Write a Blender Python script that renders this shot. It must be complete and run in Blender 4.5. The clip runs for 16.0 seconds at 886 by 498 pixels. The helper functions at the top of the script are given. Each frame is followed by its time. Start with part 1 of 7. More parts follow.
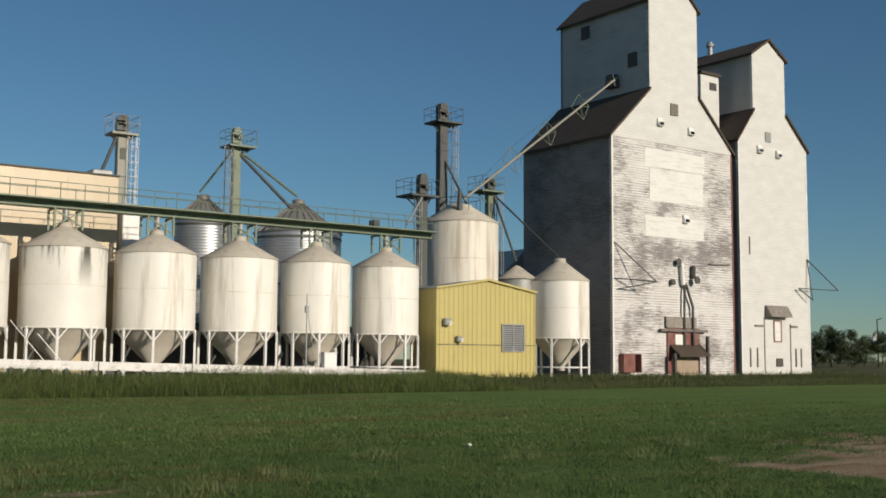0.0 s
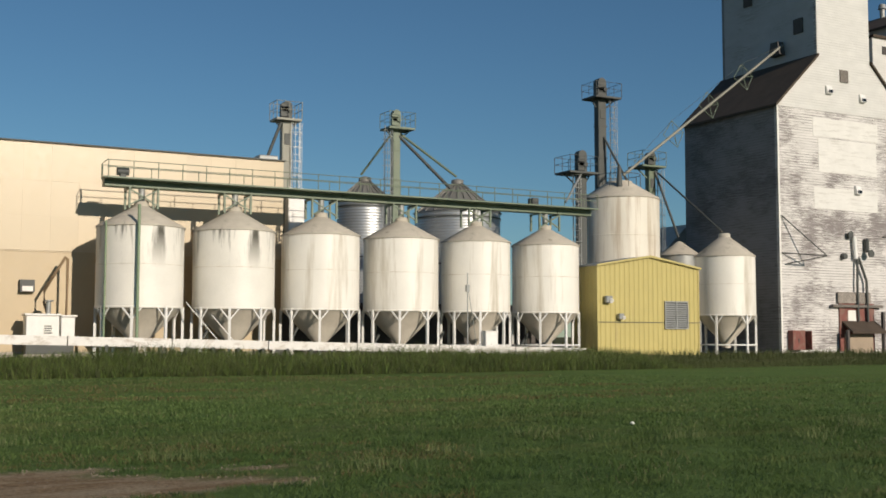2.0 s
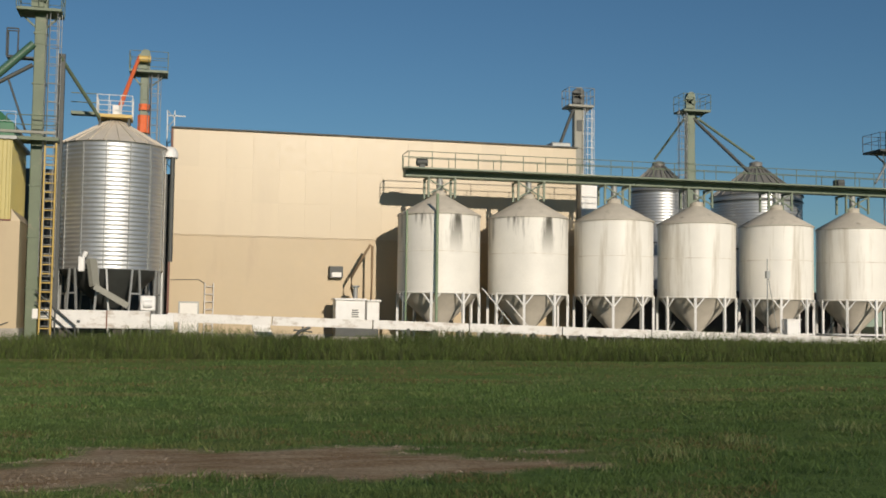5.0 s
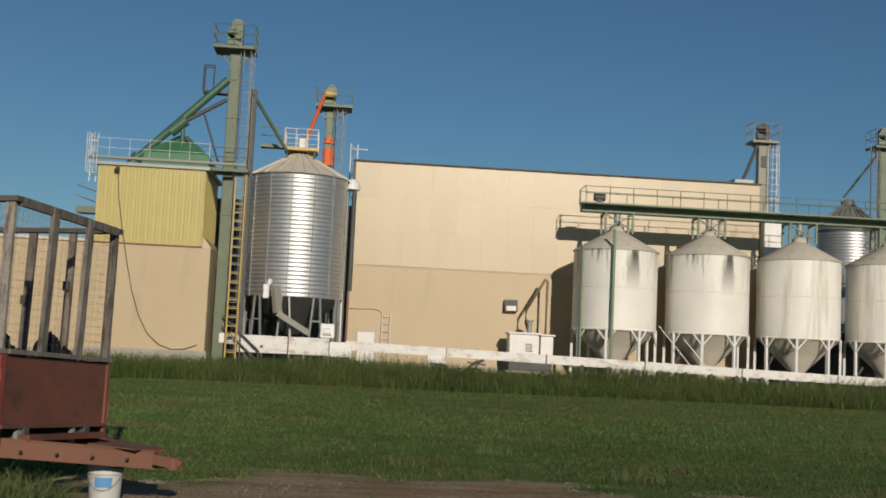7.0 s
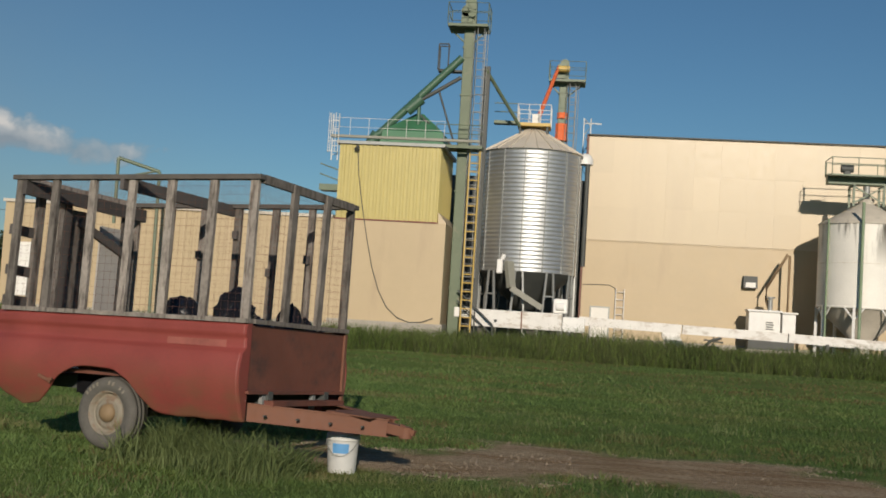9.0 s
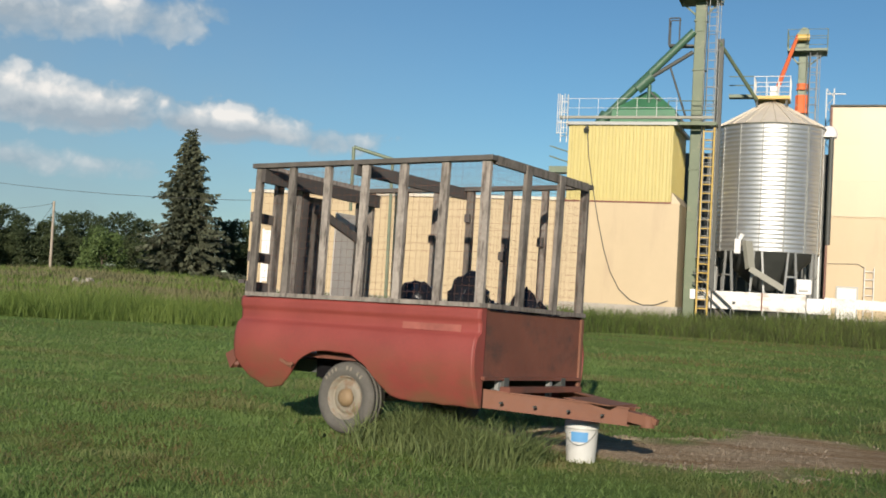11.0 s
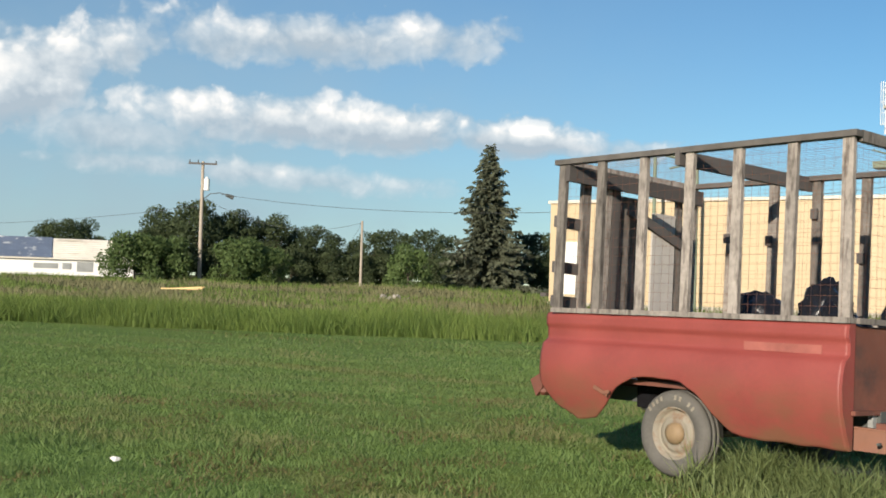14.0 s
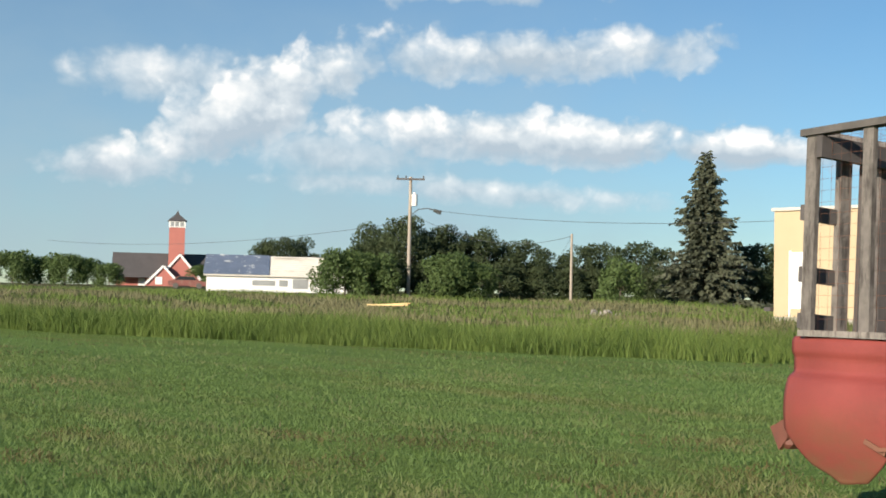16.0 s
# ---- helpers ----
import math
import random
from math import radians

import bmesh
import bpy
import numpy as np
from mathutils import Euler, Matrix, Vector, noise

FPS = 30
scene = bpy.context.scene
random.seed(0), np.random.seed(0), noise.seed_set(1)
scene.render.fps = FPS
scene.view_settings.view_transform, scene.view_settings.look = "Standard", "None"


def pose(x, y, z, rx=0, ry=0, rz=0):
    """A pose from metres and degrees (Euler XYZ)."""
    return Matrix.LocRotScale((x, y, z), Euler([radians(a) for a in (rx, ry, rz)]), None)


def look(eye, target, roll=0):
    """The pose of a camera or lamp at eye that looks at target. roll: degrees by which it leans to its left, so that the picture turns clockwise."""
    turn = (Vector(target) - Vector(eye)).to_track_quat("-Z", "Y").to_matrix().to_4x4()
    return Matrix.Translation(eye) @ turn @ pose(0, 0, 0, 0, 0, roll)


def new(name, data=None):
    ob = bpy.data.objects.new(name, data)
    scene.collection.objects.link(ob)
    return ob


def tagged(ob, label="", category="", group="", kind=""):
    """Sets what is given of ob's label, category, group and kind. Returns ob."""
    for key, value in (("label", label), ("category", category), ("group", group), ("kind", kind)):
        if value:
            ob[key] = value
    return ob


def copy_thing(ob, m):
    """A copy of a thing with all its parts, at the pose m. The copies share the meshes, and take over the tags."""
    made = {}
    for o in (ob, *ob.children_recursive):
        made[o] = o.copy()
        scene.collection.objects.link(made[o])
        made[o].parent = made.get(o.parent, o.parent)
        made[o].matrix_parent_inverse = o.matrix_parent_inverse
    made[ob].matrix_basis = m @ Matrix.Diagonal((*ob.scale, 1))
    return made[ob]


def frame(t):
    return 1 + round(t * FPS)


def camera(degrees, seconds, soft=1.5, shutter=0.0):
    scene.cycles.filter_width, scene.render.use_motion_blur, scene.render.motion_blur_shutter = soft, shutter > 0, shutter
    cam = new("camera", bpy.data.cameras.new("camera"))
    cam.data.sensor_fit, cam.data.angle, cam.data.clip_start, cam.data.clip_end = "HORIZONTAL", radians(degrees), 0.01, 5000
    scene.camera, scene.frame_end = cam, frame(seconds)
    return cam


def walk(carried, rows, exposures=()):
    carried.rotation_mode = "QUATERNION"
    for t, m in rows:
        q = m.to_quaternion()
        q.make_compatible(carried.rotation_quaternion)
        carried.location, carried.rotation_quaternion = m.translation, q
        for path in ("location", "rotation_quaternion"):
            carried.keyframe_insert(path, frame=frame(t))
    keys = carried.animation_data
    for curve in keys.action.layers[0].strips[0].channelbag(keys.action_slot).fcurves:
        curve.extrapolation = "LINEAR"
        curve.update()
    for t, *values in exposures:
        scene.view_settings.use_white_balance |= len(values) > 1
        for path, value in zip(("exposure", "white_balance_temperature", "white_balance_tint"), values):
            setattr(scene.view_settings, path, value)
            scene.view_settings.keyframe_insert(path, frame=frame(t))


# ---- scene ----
# The camera stands on the lawn and pans from the elevators to the far trees.
cam = camera(42.69, 16.0, soft=1.75)
ROWS = [
    (0.0, -0.000, 0.000, 1.539, -36.50, 5.56, -0.33),
    (0.5, 0.001, -0.004, 1.539, -34.44, 5.04, -0.37),
    (1.0, -0.001, -0.011, 1.539, -32.45, 4.64, 0.08),
    (1.5, -0.006, -0.022, 1.540, -30.44, 4.45, -0.02),
    (2.0, -0.013, -0.035, 1.540, -28.40, 4.44, -0.07),
    (2.5, -0.022, -0.047, 1.541, -26.29, 4.42, 0.01),
    (3.0, -0.031, -0.061, 1.542, -24.12, 4.40, 0.06),
    (3.5, -0.042, -0.075, 1.543, -21.91, 4.19, -0.27),
    (4.0, -0.051, -0.089, 1.544, -19.37, 4.02, -0.68),
    (4.5, -0.059, -0.099, 1.544, -16.63, 3.84, -0.41),
    (5.0, -0.064, -0.104, 1.544, -13.70, 3.64, -0.73),
    (7.5, -0.058, -0.120, 1.543, -2.64, 5.20, -2.93),
    (8.0, -0.018, -0.106, 1.541, 0.17, 4.60, -2.95),
    (8.5, -0.011, -0.100, 1.541, 3.47, 3.87, -2.93),
    (9.0, -0.007, -0.095, 1.541, 6.82, 3.23, -3.47),
    (9.5, -0.014, -0.106, 1.541, 10.06, 2.76, -3.35),
    (12.0, -0.307, 0.638, 1.543, 23.70, 1.36, -3.07),
    (12.5, -0.432, 0.807, 1.543, 26.45, 1.43, -3.05),
    (13.0, -0.575, 1.040, 1.543, 29.11, 1.54, -2.57),
    (13.5, -0.741, 1.335, 1.543, 31.28, 1.57, -2.50),
    (14.0, -0.938, 1.691, 1.543, 33.59, 1.72, -1.63),
    (14.5, -1.172, 2.104, 1.543, 36.33, 1.99, -1.09),
    (15.0, -1.451, 2.573, 1.543, 39.05, 2.12, -1.29),
    (15.5, -1.782, 3.096, 1.543, 41.55, 2.25, -1.20),
    (16.0, -2.171, 3.669, 1.543, 44.35, 2.22, -1.25),
]
EXPOSURES = [(0.0, -0.07), (3.0, -0.09), (5.0, -0.19), (7.5, -0.38), (8.5, -0.33), (9.5, 0.02), (12.0, 0.56), (14.0, 0.75), (16.0, 0.85)]
walk(cam, [(t, pose(x, y, z, 90 + pitch, roll, yaw)) for t, x, y, z, yaw, pitch, roll in ROWS], EXPOSURES)

# ---- light: a low evening sun behind the camera, and a clear sky ----
SUN_FROM = Vector((0.16, -1.0, 0.33)).normalized()
world = bpy.data.worlds.new("sky_world")
scene.world = world
world.use_nodes = True
wt = world.node_tree
sky = wt.nodes.new("ShaderNodeTexSky")
sky.sky_type = "NISHITA"
sky.sun_disc = False
sky.sun_elevation = math.asin(SUN_FROM.z)
sky.sun_rotation = math.atan2(SUN_FROM.x, SUN_FROM.y)
sky.air_density, sky.dust_density, sky.ozone_density = 1.0, 0.0, 5.0
wt.nodes["Background"].inputs["Strength"].default_value = 0.065
air = wt.nodes.new("ShaderNodeMix")
air.data_type, air.blend_type = "RGBA", "MULTIPLY"
air.inputs[0].default_value, air.inputs[7].default_value = 1.0, (0.90, 1.03, 0.99, 1)
wt.links.new(sky.outputs[0], air.inputs[6])
wt.links.new(air.outputs[2], wt.nodes["Background"].inputs["Color"])
sun = new("sun", bpy.data.lights.new("sun", "SUN"))
sun.data.energy, sun.data.angle, sun.data.color = 4.25, radians(0.53), (1.0, 0.88, 0.73)
sun.matrix_world = look(SUN_FROM * 50, (0, 0, 0))

# ---- materials ----


def knot(m, kind, **inputs):
    n = m.node_tree.nodes.new("ShaderNode" + kind)
    for k, v in inputs.items():
        n.inputs[k.replace("_", " ")].default_value = v
    return n


def wire(m, a, b):
    m.node_tree.links.new(a, b)


def coords(m, stretch=(1, 1, 1)):
    """Object coordinates in metres, stretched."""
    tc, mp = knot(m, "TexCoord"), knot(m, "Mapping")
    mp.inputs["Scale"].default_value = stretch
    wire(m, tc.outputs["Object"], mp.inputs["Vector"])
    return mp.outputs[0]


def noise_at(m, scale, stretch=(1, 1, 1), detail=5, rough=0.6):
    n = knot(m, "TexNoise", Scale=scale, Detail=detail, Roughness=rough)
    wire(m, coords(m, stretch), n.inputs["Vector"])
    return n.outputs["Fac"]


def steps(m, fac, stops):
    r = knot(m, "ValToRGB")
    while len(r.color_ramp.elements) < len(stops):
        r.color_ramp.elements.new(0.5)
    for e, (at, col) in zip(r.color_ramp.elements, stops):
        e.position, e.color = at, ((*col, 1) if len(col) == 3 else col)
    wire(m, fac, r.inputs["Fac"])
    return r.outputs["Color"]


def blend(m, fac, a, b, kind="MIX"):
    n = m.node_tree.nodes.new("ShaderNodeMix")
    n.data_type, n.blend_type = "RGBA", kind
    for v, i in ((fac, 0), (a, 6), (b, 7)):
        if isinstance(v, (int, float)):
            n.inputs[i].default_value = v
        elif isinstance(v, tuple):
            n.inputs[i].default_value = (*v, 1)
        else:
            wire(m, v, n.inputs[i])
    return n.outputs[2]


def times(c, k):
    return tuple(min(1.0, x * k) for x in c)


MATS = {}


def surface(name, base, rough=0.6, metal=0.0, vary=0.18, scale=1.2, fine=14.0, bump=0.15, stain=None, each=0.0, run=None):
    """A worn surface: broad and fine mottling, an optional stain (colour, scale, stretch, from, to), and bump."""
    m = bpy.data.materials.new(name)
    m.use_nodes = True
    bsdf = m.node_tree.nodes["Principled BSDF"]
    col = steps(m, noise_at(m, scale), [(0.3, times(base, 1 - vary)), (0.7, times(base, 1 + vary))])
    f = noise_at(m, fine)
    col = blend(m, 0.35, col, steps(m, f, [(0.25, times(base, 1 - 1.5 * vary)), (0.75, times(base, 1 + vary))]))
    if stain:
        sc, ss, st, lo, hi = stain
        mask = steps(m, noise_at(m, ss, st, 6, 0.65), [(lo, (0, 0, 0)), (hi, (1, 1, 1))])
        if run:  # streaks that run down from a roof edge and fade out
            split, mr = knot(m, "SeparateXYZ"), knot(m, "MapRange", From_Min=run[0], From_Max=run[1])
            wire(m, coords(m), split.inputs[0])
            wire(m, split.outputs[2], mr.inputs["Value"])
            mask = blend(m, 1.0, mask, mr.outputs[0], "MULTIPLY")
        col = blend(m, mask, col, sc)
    if each:
        info, hsv = knot(m, "ObjectInfo"), knot(m, "HueSaturation")
        mr = knot(m, "MapRange", To_Min=1 - each, To_Max=1 + each)
        wire(m, info.outputs["Random"], mr.inputs["Value"])
        wire(m, mr.outputs[0], hsv.inputs["Value"])
        wire(m, col, hsv.inputs["Color"])
        col = hsv.outputs[0]
    wire(m, col, bsdf.inputs["Base Color"])
    wire(m, steps(m, f, [(0.2, (max(0, rough - 0.12),) * 3), (0.8, (min(1, rough + 0.12),) * 3)]), bsdf.inputs["Roughness"])
    bsdf.inputs["Metallic"].default_value = metal
    if bump:
        b = knot(m, "Bump", Strength=bump, Distance=0.02)
        wire(m, f, b.inputs["Height"])
        wire(m, b.outputs[0], bsdf.inputs["Normal"])
    MATS[name] = m
    return m


def peeling(name, paint, wood, lo, hi, gap=0.16, joint_shade=0.9):
    """Old clapboard: paint flaking off grey wood along the boards, with the boards' joint shadows painted as dark lines
    and as relief.
    """
    m = bpy.data.materials.new(name)
    m.use_nodes = True
    bsdf = m.node_tree.nodes["Principled BSDF"]
    flake = noise_at(m, 1.9, (0.5, 0.5, 9.0), 8, 0.78)
    patch = noise_at(m, 0.22, (1, 1, 1.3), 4, 0.6)
    add = knot(m, "Math")
    add.operation = "MULTIPLY_ADD"
    add.inputs[1].default_value = 0.75
    wire(m, patch, add.inputs[0])
    wire(m, flake, add.inputs[2])
    mask = steps(m, add.outputs[0], [(lo, (0, 0, 0)), (hi, (1, 1, 1))])
    wd = steps(m, noise_at(m, 3.0, (0.4, 0.4, 9), 6, 0.7), [(0.3, times(wood, 0.65)), (0.7, times(wood, 1.35))])
    pt = steps(m, noise_at(m, 0.7, (1, 1, 2)), [(0.3, times(paint, 0.86)), (0.7, paint)])
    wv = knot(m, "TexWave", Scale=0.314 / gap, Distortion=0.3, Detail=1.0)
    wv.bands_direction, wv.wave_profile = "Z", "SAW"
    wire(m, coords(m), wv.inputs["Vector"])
    # dark lines put into the colour for the shadow under each board
    seam = blend(m, 1.0, steps(m, wv.outputs["Fac"], [(0.68, (0, 0, 0)), (0.88, (joint_shade,) * 3)]), steps(m, noise_at(m, 0.5, (0.3, 0.3, 3), 5), [(0.38, (0.1, 0.1, 0.1)), (0.62, (1, 1, 1))]), "MULTIPLY")
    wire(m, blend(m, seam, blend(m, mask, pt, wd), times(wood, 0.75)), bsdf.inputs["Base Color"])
    bsdf.inputs["Roughness"].default_value = 0.75
    b = knot(m, "Bump", Strength=0.5, Distance=0.03)
    wire(m, wv.outputs["Fac"], b.inputs["Height"])
    b2 = knot(m, "Bump", Strength=0.3, Distance=0.02)
    wire(m, flake, b2.inputs["Height"])
    wire(m, b.outputs[0], b2.inputs["Normal"])
    wire(m, b2.outputs[0], bsdf.inputs["Normal"])
    return m


def leafy(name, dark, light, rough=0.6, glow=0.25, dry=None):
    """Leaves and blades: colour per island, some light through them."""
    m = bpy.data.materials.new(name)
    m.use_nodes = True
    bsdf = m.node_tree.nodes["Principled BSDF"]
    geo = knot(m, "NewGeometry")
    c = steps(m, geo.outputs["Random Per Island"], [(0.0, dark), (1.0, light)])
    c = blend(m, 0.5, c, steps(m, noise_at(m, 0.35), [(0.35, dark), (0.65, light)]))
    if dry:
        c = blend(m, 0.4, c, steps(m, noise_at(m, 2.2, detail=4), [(0.38, times(dark, 0.6)), (0.62, times(light, 1.15))]))
        c = blend(m, steps(m, noise_at(m, 0.45, (0.5, 1.5, 1), 5), [(0.50, (0, 0, 0)), (0.68, (0.8, 0.8, 0.8))]), c, dry)
    wire(m, c, bsdf.inputs["Base Color"])
    bsdf.inputs["Roughness"].default_value = rough
    bsdf.inputs["Specular IOR Level"].default_value = 0.2
    tr = knot(m, "BsdfTranslucent")
    wire(m, c, tr.inputs["Color"])
    mix = knot(m, "MixShader", Fac=glow)
    wire(m, bsdf.outputs[0], mix.inputs[1])
    wire(m, tr.outputs[0], mix.inputs[2])
    wire(m, mix.outputs[0], m.node_tree.nodes["Material Output"].inputs["Surface"])
    return m


WHITE_BIN = surface("white_bin_paint", (0.84, 0.81, 0.74), 0.45, vary=0.05, scale=0.6, stain=((0.46, 0.40, 0.30), 0.9, (1.8, 1.8, 0.14), 0.50, 0.76), bump=0.06)
TANK_PAINT = surface("rust_run_tank_paint", (0.74, 0.70, 0.61), 0.5, vary=0.07, scale=0.5, stain=((0.40, 0.31, 0.21), 0.9, (2.2, 2.2, 0.12), 0.48, 0.72), bump=0.06)
STREAKED = surface("streaked_bin_paint", (0.80, 0.77, 0.70), 0.5, vary=0.08, scale=0.6, stain=((0.085, 0.08, 0.06), 0.8, (1.6, 1.6, 0.2), 0.50, 0.63), bump=0.06, run=(4.7, 6.6))
BIN_ROOF = surface("dusty_bin_roof", (0.50, 0.455, 0.38), 0.7, vary=0.16, scale=1.1, stain=((0.2, 0.18, 0.14), 1.4, (1, 1, 1), 0.58, 0.75))
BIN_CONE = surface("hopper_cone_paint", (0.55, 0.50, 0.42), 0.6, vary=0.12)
WHITE_STEEL = surface("white_steel", (0.78, 0.77, 0.74), 0.5, vary=0.08, scale=2.5, stain=((0.35, 0.26, 0.18), 2.0, (1, 1, 1), 0.64, 0.78))
TROUGH_PAINT = surface("stained_white_trough_paint", (0.72, 0.70, 0.66), 0.5, vary=0.1, scale=1.2, stain=((0.36, 0.29, 0.22), 1.6, (1, 1, 2.0), 0.52, 0.74))
GREEN = surface("green_steel", (0.15, 0.19, 0.13), 0.5, vary=0.15, scale=1.5, stain=((0.20, 0.16, 0.11), 3.0, (1, 1, 1), 0.58, 0.75))
GREEN_PALE = surface("faded_green_steel", (0.122, 0.158, 0.096), 0.5, vary=0.15, scale=1.5, stain=((0.26, 0.21, 0.15), 3.0, (1, 1, 1), 0.6, 0.76))
POST_GREEN = surface("pale_green_post_paint", (0.20, 0.27, 0.165), 0.5, vary=0.15, scale=1.5)
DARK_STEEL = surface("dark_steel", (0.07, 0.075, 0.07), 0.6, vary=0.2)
GREY_STEEL = surface("grey_steel", (0.32, 0.33, 0.32), 0.5, 0.3, vary=0.15)
GALVANIZED = surface("galvanized_steel", (0.55, 0.56, 0.56), 0.42, 0.78, vary=0.07, scale=2.0, bump=0.04)
GALV_ROOF = surface("galvanized_roof", (0.60, 0.545, 0.46), 0.6, 0.12, vary=0.1)
BEIGE = surface("beige_metal_siding", (0.55, 0.445, 0.295), 0.42, vary=0.025, scale=0.3, fine=3.0, bump=0.06, stain=((0.50, 0.40, 0.275), 0.35, (1.4, 1.4, 0.25), 0.55, 0.9))
BEIGE_PANEL = surface("beige_wall_panel", (0.55, 0.45, 0.30), 0.36, vary=0.03, scale=0.3, fine=3.0, bump=0.08, each=0.03, stain=((0.51, 0.41, 0.28), 0.4, (1.6, 1.6, 0.2), 0.52, 0.85))
BEIGE_LOW = surface("beige_lower_siding", (0.495, 0.388, 0.24), 0.45, vary=0.05, scale=0.4, fine=2.0, bump=0.12, stain=((0.43, 0.325, 0.21), 0.6, (1.2, 1.2, 0.2), 0.58, 0.8))
YELLOW = surface("yellow_metal_siding", (0.51, 0.43, 0.16), 0.45, vary=0.07, scale=0.8, stain=((0.4, 0.32, 0.14), 0.8, (1.5, 1.5, 0.25), 0.62, 0.8))
YELLOW_STEEL = surface("yellow_steel", (0.58, 0.40, 0.11), 0.5, vary=0.1)
ORANGE = surface("orange_plastic", (0.75, 0.16, 0.05), 0.45, vary=0.12)
TRIM = surface("dark_red_trim", (0.16, 0.07, 0.05), 0.6)
CONCRETE = surface("stained_concrete", (0.38, 0.35, 0.30), 0.85, vary=0.2, scale=1.5)
GREEN_ROOF = surface("green_hopper_paint", (0.05, 0.17, 0.085), 0.5, vary=0.15)
SPOUT_GREEN = surface("deep_green_spout_paint", (0.055, 0.125, 0.078), 0.45, vary=0.15)
HUB = surface("dusty_brown_hub", (0.24, 0.165, 0.09), 0.7, vary=0.2, scale=8)
TAN_PLY = surface("tan_plywood", (0.36, 0.285, 0.21), 0.8, vary=0.15, scale=2)
GREY_ROOF = surface("dull_grey_bin_roof", (0.22, 0.215, 0.195), 0.6, 0.3, vary=0.15)
DULL = surface("dull_olive_casing", (0.27, 0.265, 0.22), 0.55, vary=0.15)
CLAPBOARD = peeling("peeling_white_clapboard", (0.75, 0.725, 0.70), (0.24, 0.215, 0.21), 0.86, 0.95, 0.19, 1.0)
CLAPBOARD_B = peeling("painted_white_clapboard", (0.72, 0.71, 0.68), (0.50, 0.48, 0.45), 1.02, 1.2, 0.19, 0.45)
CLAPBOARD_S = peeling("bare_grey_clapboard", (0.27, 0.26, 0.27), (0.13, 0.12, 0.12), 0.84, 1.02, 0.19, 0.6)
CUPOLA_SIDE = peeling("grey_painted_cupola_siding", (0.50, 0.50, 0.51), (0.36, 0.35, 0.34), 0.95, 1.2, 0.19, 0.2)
PANEL_PAINT = surface("weathered_white_panel", (0.74, 0.725, 0.69), 0.75, vary=0.08, scale=1.0, bump=0.2, stain=((0.55, 0.53, 0.49), 1.2, (0.5, 0.5, 5), 0.52, 0.7))
PATCH = surface("fresh_white_paint", (0.80, 0.78, 0.73), 0.7, vary=0.05, scale=2.0, bump=0.2)
SHINGLE = surface("brown_shingles", (0.075, 0.055, 0.04), 0.9, vary=0.25, scale=1.0, fine=8, bump=0.4)
OLD_RED = surface("weathered_red_paint", (0.21, 0.075, 0.06), 0.75, vary=0.2, scale=2, stain=((0.22, 0.14, 0.11), 2.5, (1, 1, 0.5), 0.5, 0.68))
PANE = surface("dark_window_glass", (0.02, 0.022, 0.026), 0.12, vary=0.1, bump=0)
TRUCK_RED = surface("faded_red_truck_paint", (0.245, 0.052, 0.043), 0.55, vary=0.2, scale=1.6, fine=30, bump=0.07, stain=((0.17, 0.075, 0.042), 4.0, (0.8, 1, 1.6), 0.34, 0.62), run=(-0.30, -0.86))
TRUCK_RUST = surface("rusty_brown_red_steel", (0.165, 0.060, 0.040), 0.6, vary=0.25, scale=2.2, bump=0.12, stain=((0.06, 0.035, 0.03), 2.2, (1, 1, 1.6), 0.5, 0.75))
RUST = surface("rusty_orange_steel", (0.185, 0.08, 0.048), 0.75, vary=0.2, scale=3, bump=0.15, stain=((0.16, 0.07, 0.04), 3.0, (1, 1, 1), 0.56, 0.72))
RUBBER = surface("dusty_rubber", (0.105, 0.098, 0.086), 0.85, vary=0.25, scale=5, fine=40)
RIM = surface("chalky_wheel_paint", (0.225, 0.20, 0.155), 0.65, vary=0.15, scale=6, stain=((0.17, 0.095, 0.05), 9.0, (1, 1, 1), 0.5, 0.7))
OLD_WOOD = surface("weathered_grey_wood", (0.25, 0.222, 0.195), 0.85, vary=0.35, scale=3, fine=24, bump=0.5, each=0.4, stain=((0.085, 0.072, 0.062), 5.0, (4, 4, 0.8), 0.48, 0.66))
MID_WOOD = surface("weathered_dark_rail_wood", (0.105, 0.095, 0.085), 0.85, vary=0.35, scale=4, fine=22, bump=0.3)
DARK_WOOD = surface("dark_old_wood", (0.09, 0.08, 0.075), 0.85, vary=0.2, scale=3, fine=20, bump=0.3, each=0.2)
PALE_WOOD = surface("silvered_plywood", (0.45, 0.43, 0.40), 0.8, vary=0.15, scale=2, fine=15, bump=0.2)
BAG = surface("black_plastic_bag", (0.012, 0.012, 0.014), 0.2, vary=0.2, scale=4, bump=0)
PAIL = surface("white_plastic_pail", (0.60, 0.60, 0.585), 0.4, vary=0.05, scale=5, stain=((0.4, 0.36, 0.3), 6.0, (1, 1, 1), 0.6, 0.8))
BARE_RED = surface("rubbed_pale_red_paint", (0.30, 0.095, 0.075), 0.6, vary=0.3, scale=4)
BLUE = surface("blue_print", (0.12, 0.32, 0.60), 0.45, vary=0.1, scale=8)
BARK = surface("grey_brown_bark", (0.12, 0.095, 0.07), 0.9, vary=0.25, scale=3)
POLE_WOOD = surface("pale_pole_wood", (0.36, 0.31, 0.25), 0.85, vary=0.15, scale=2)
BRICK_RED = surface("faded_red_siding", (0.42, 0.15, 0.12), 0.8, vary=0.1, scale=0.6)
DARK_ROOF = surface("charcoal_shingles", (0.075, 0.07, 0.07), 0.9, vary=0.15, scale=0.8)
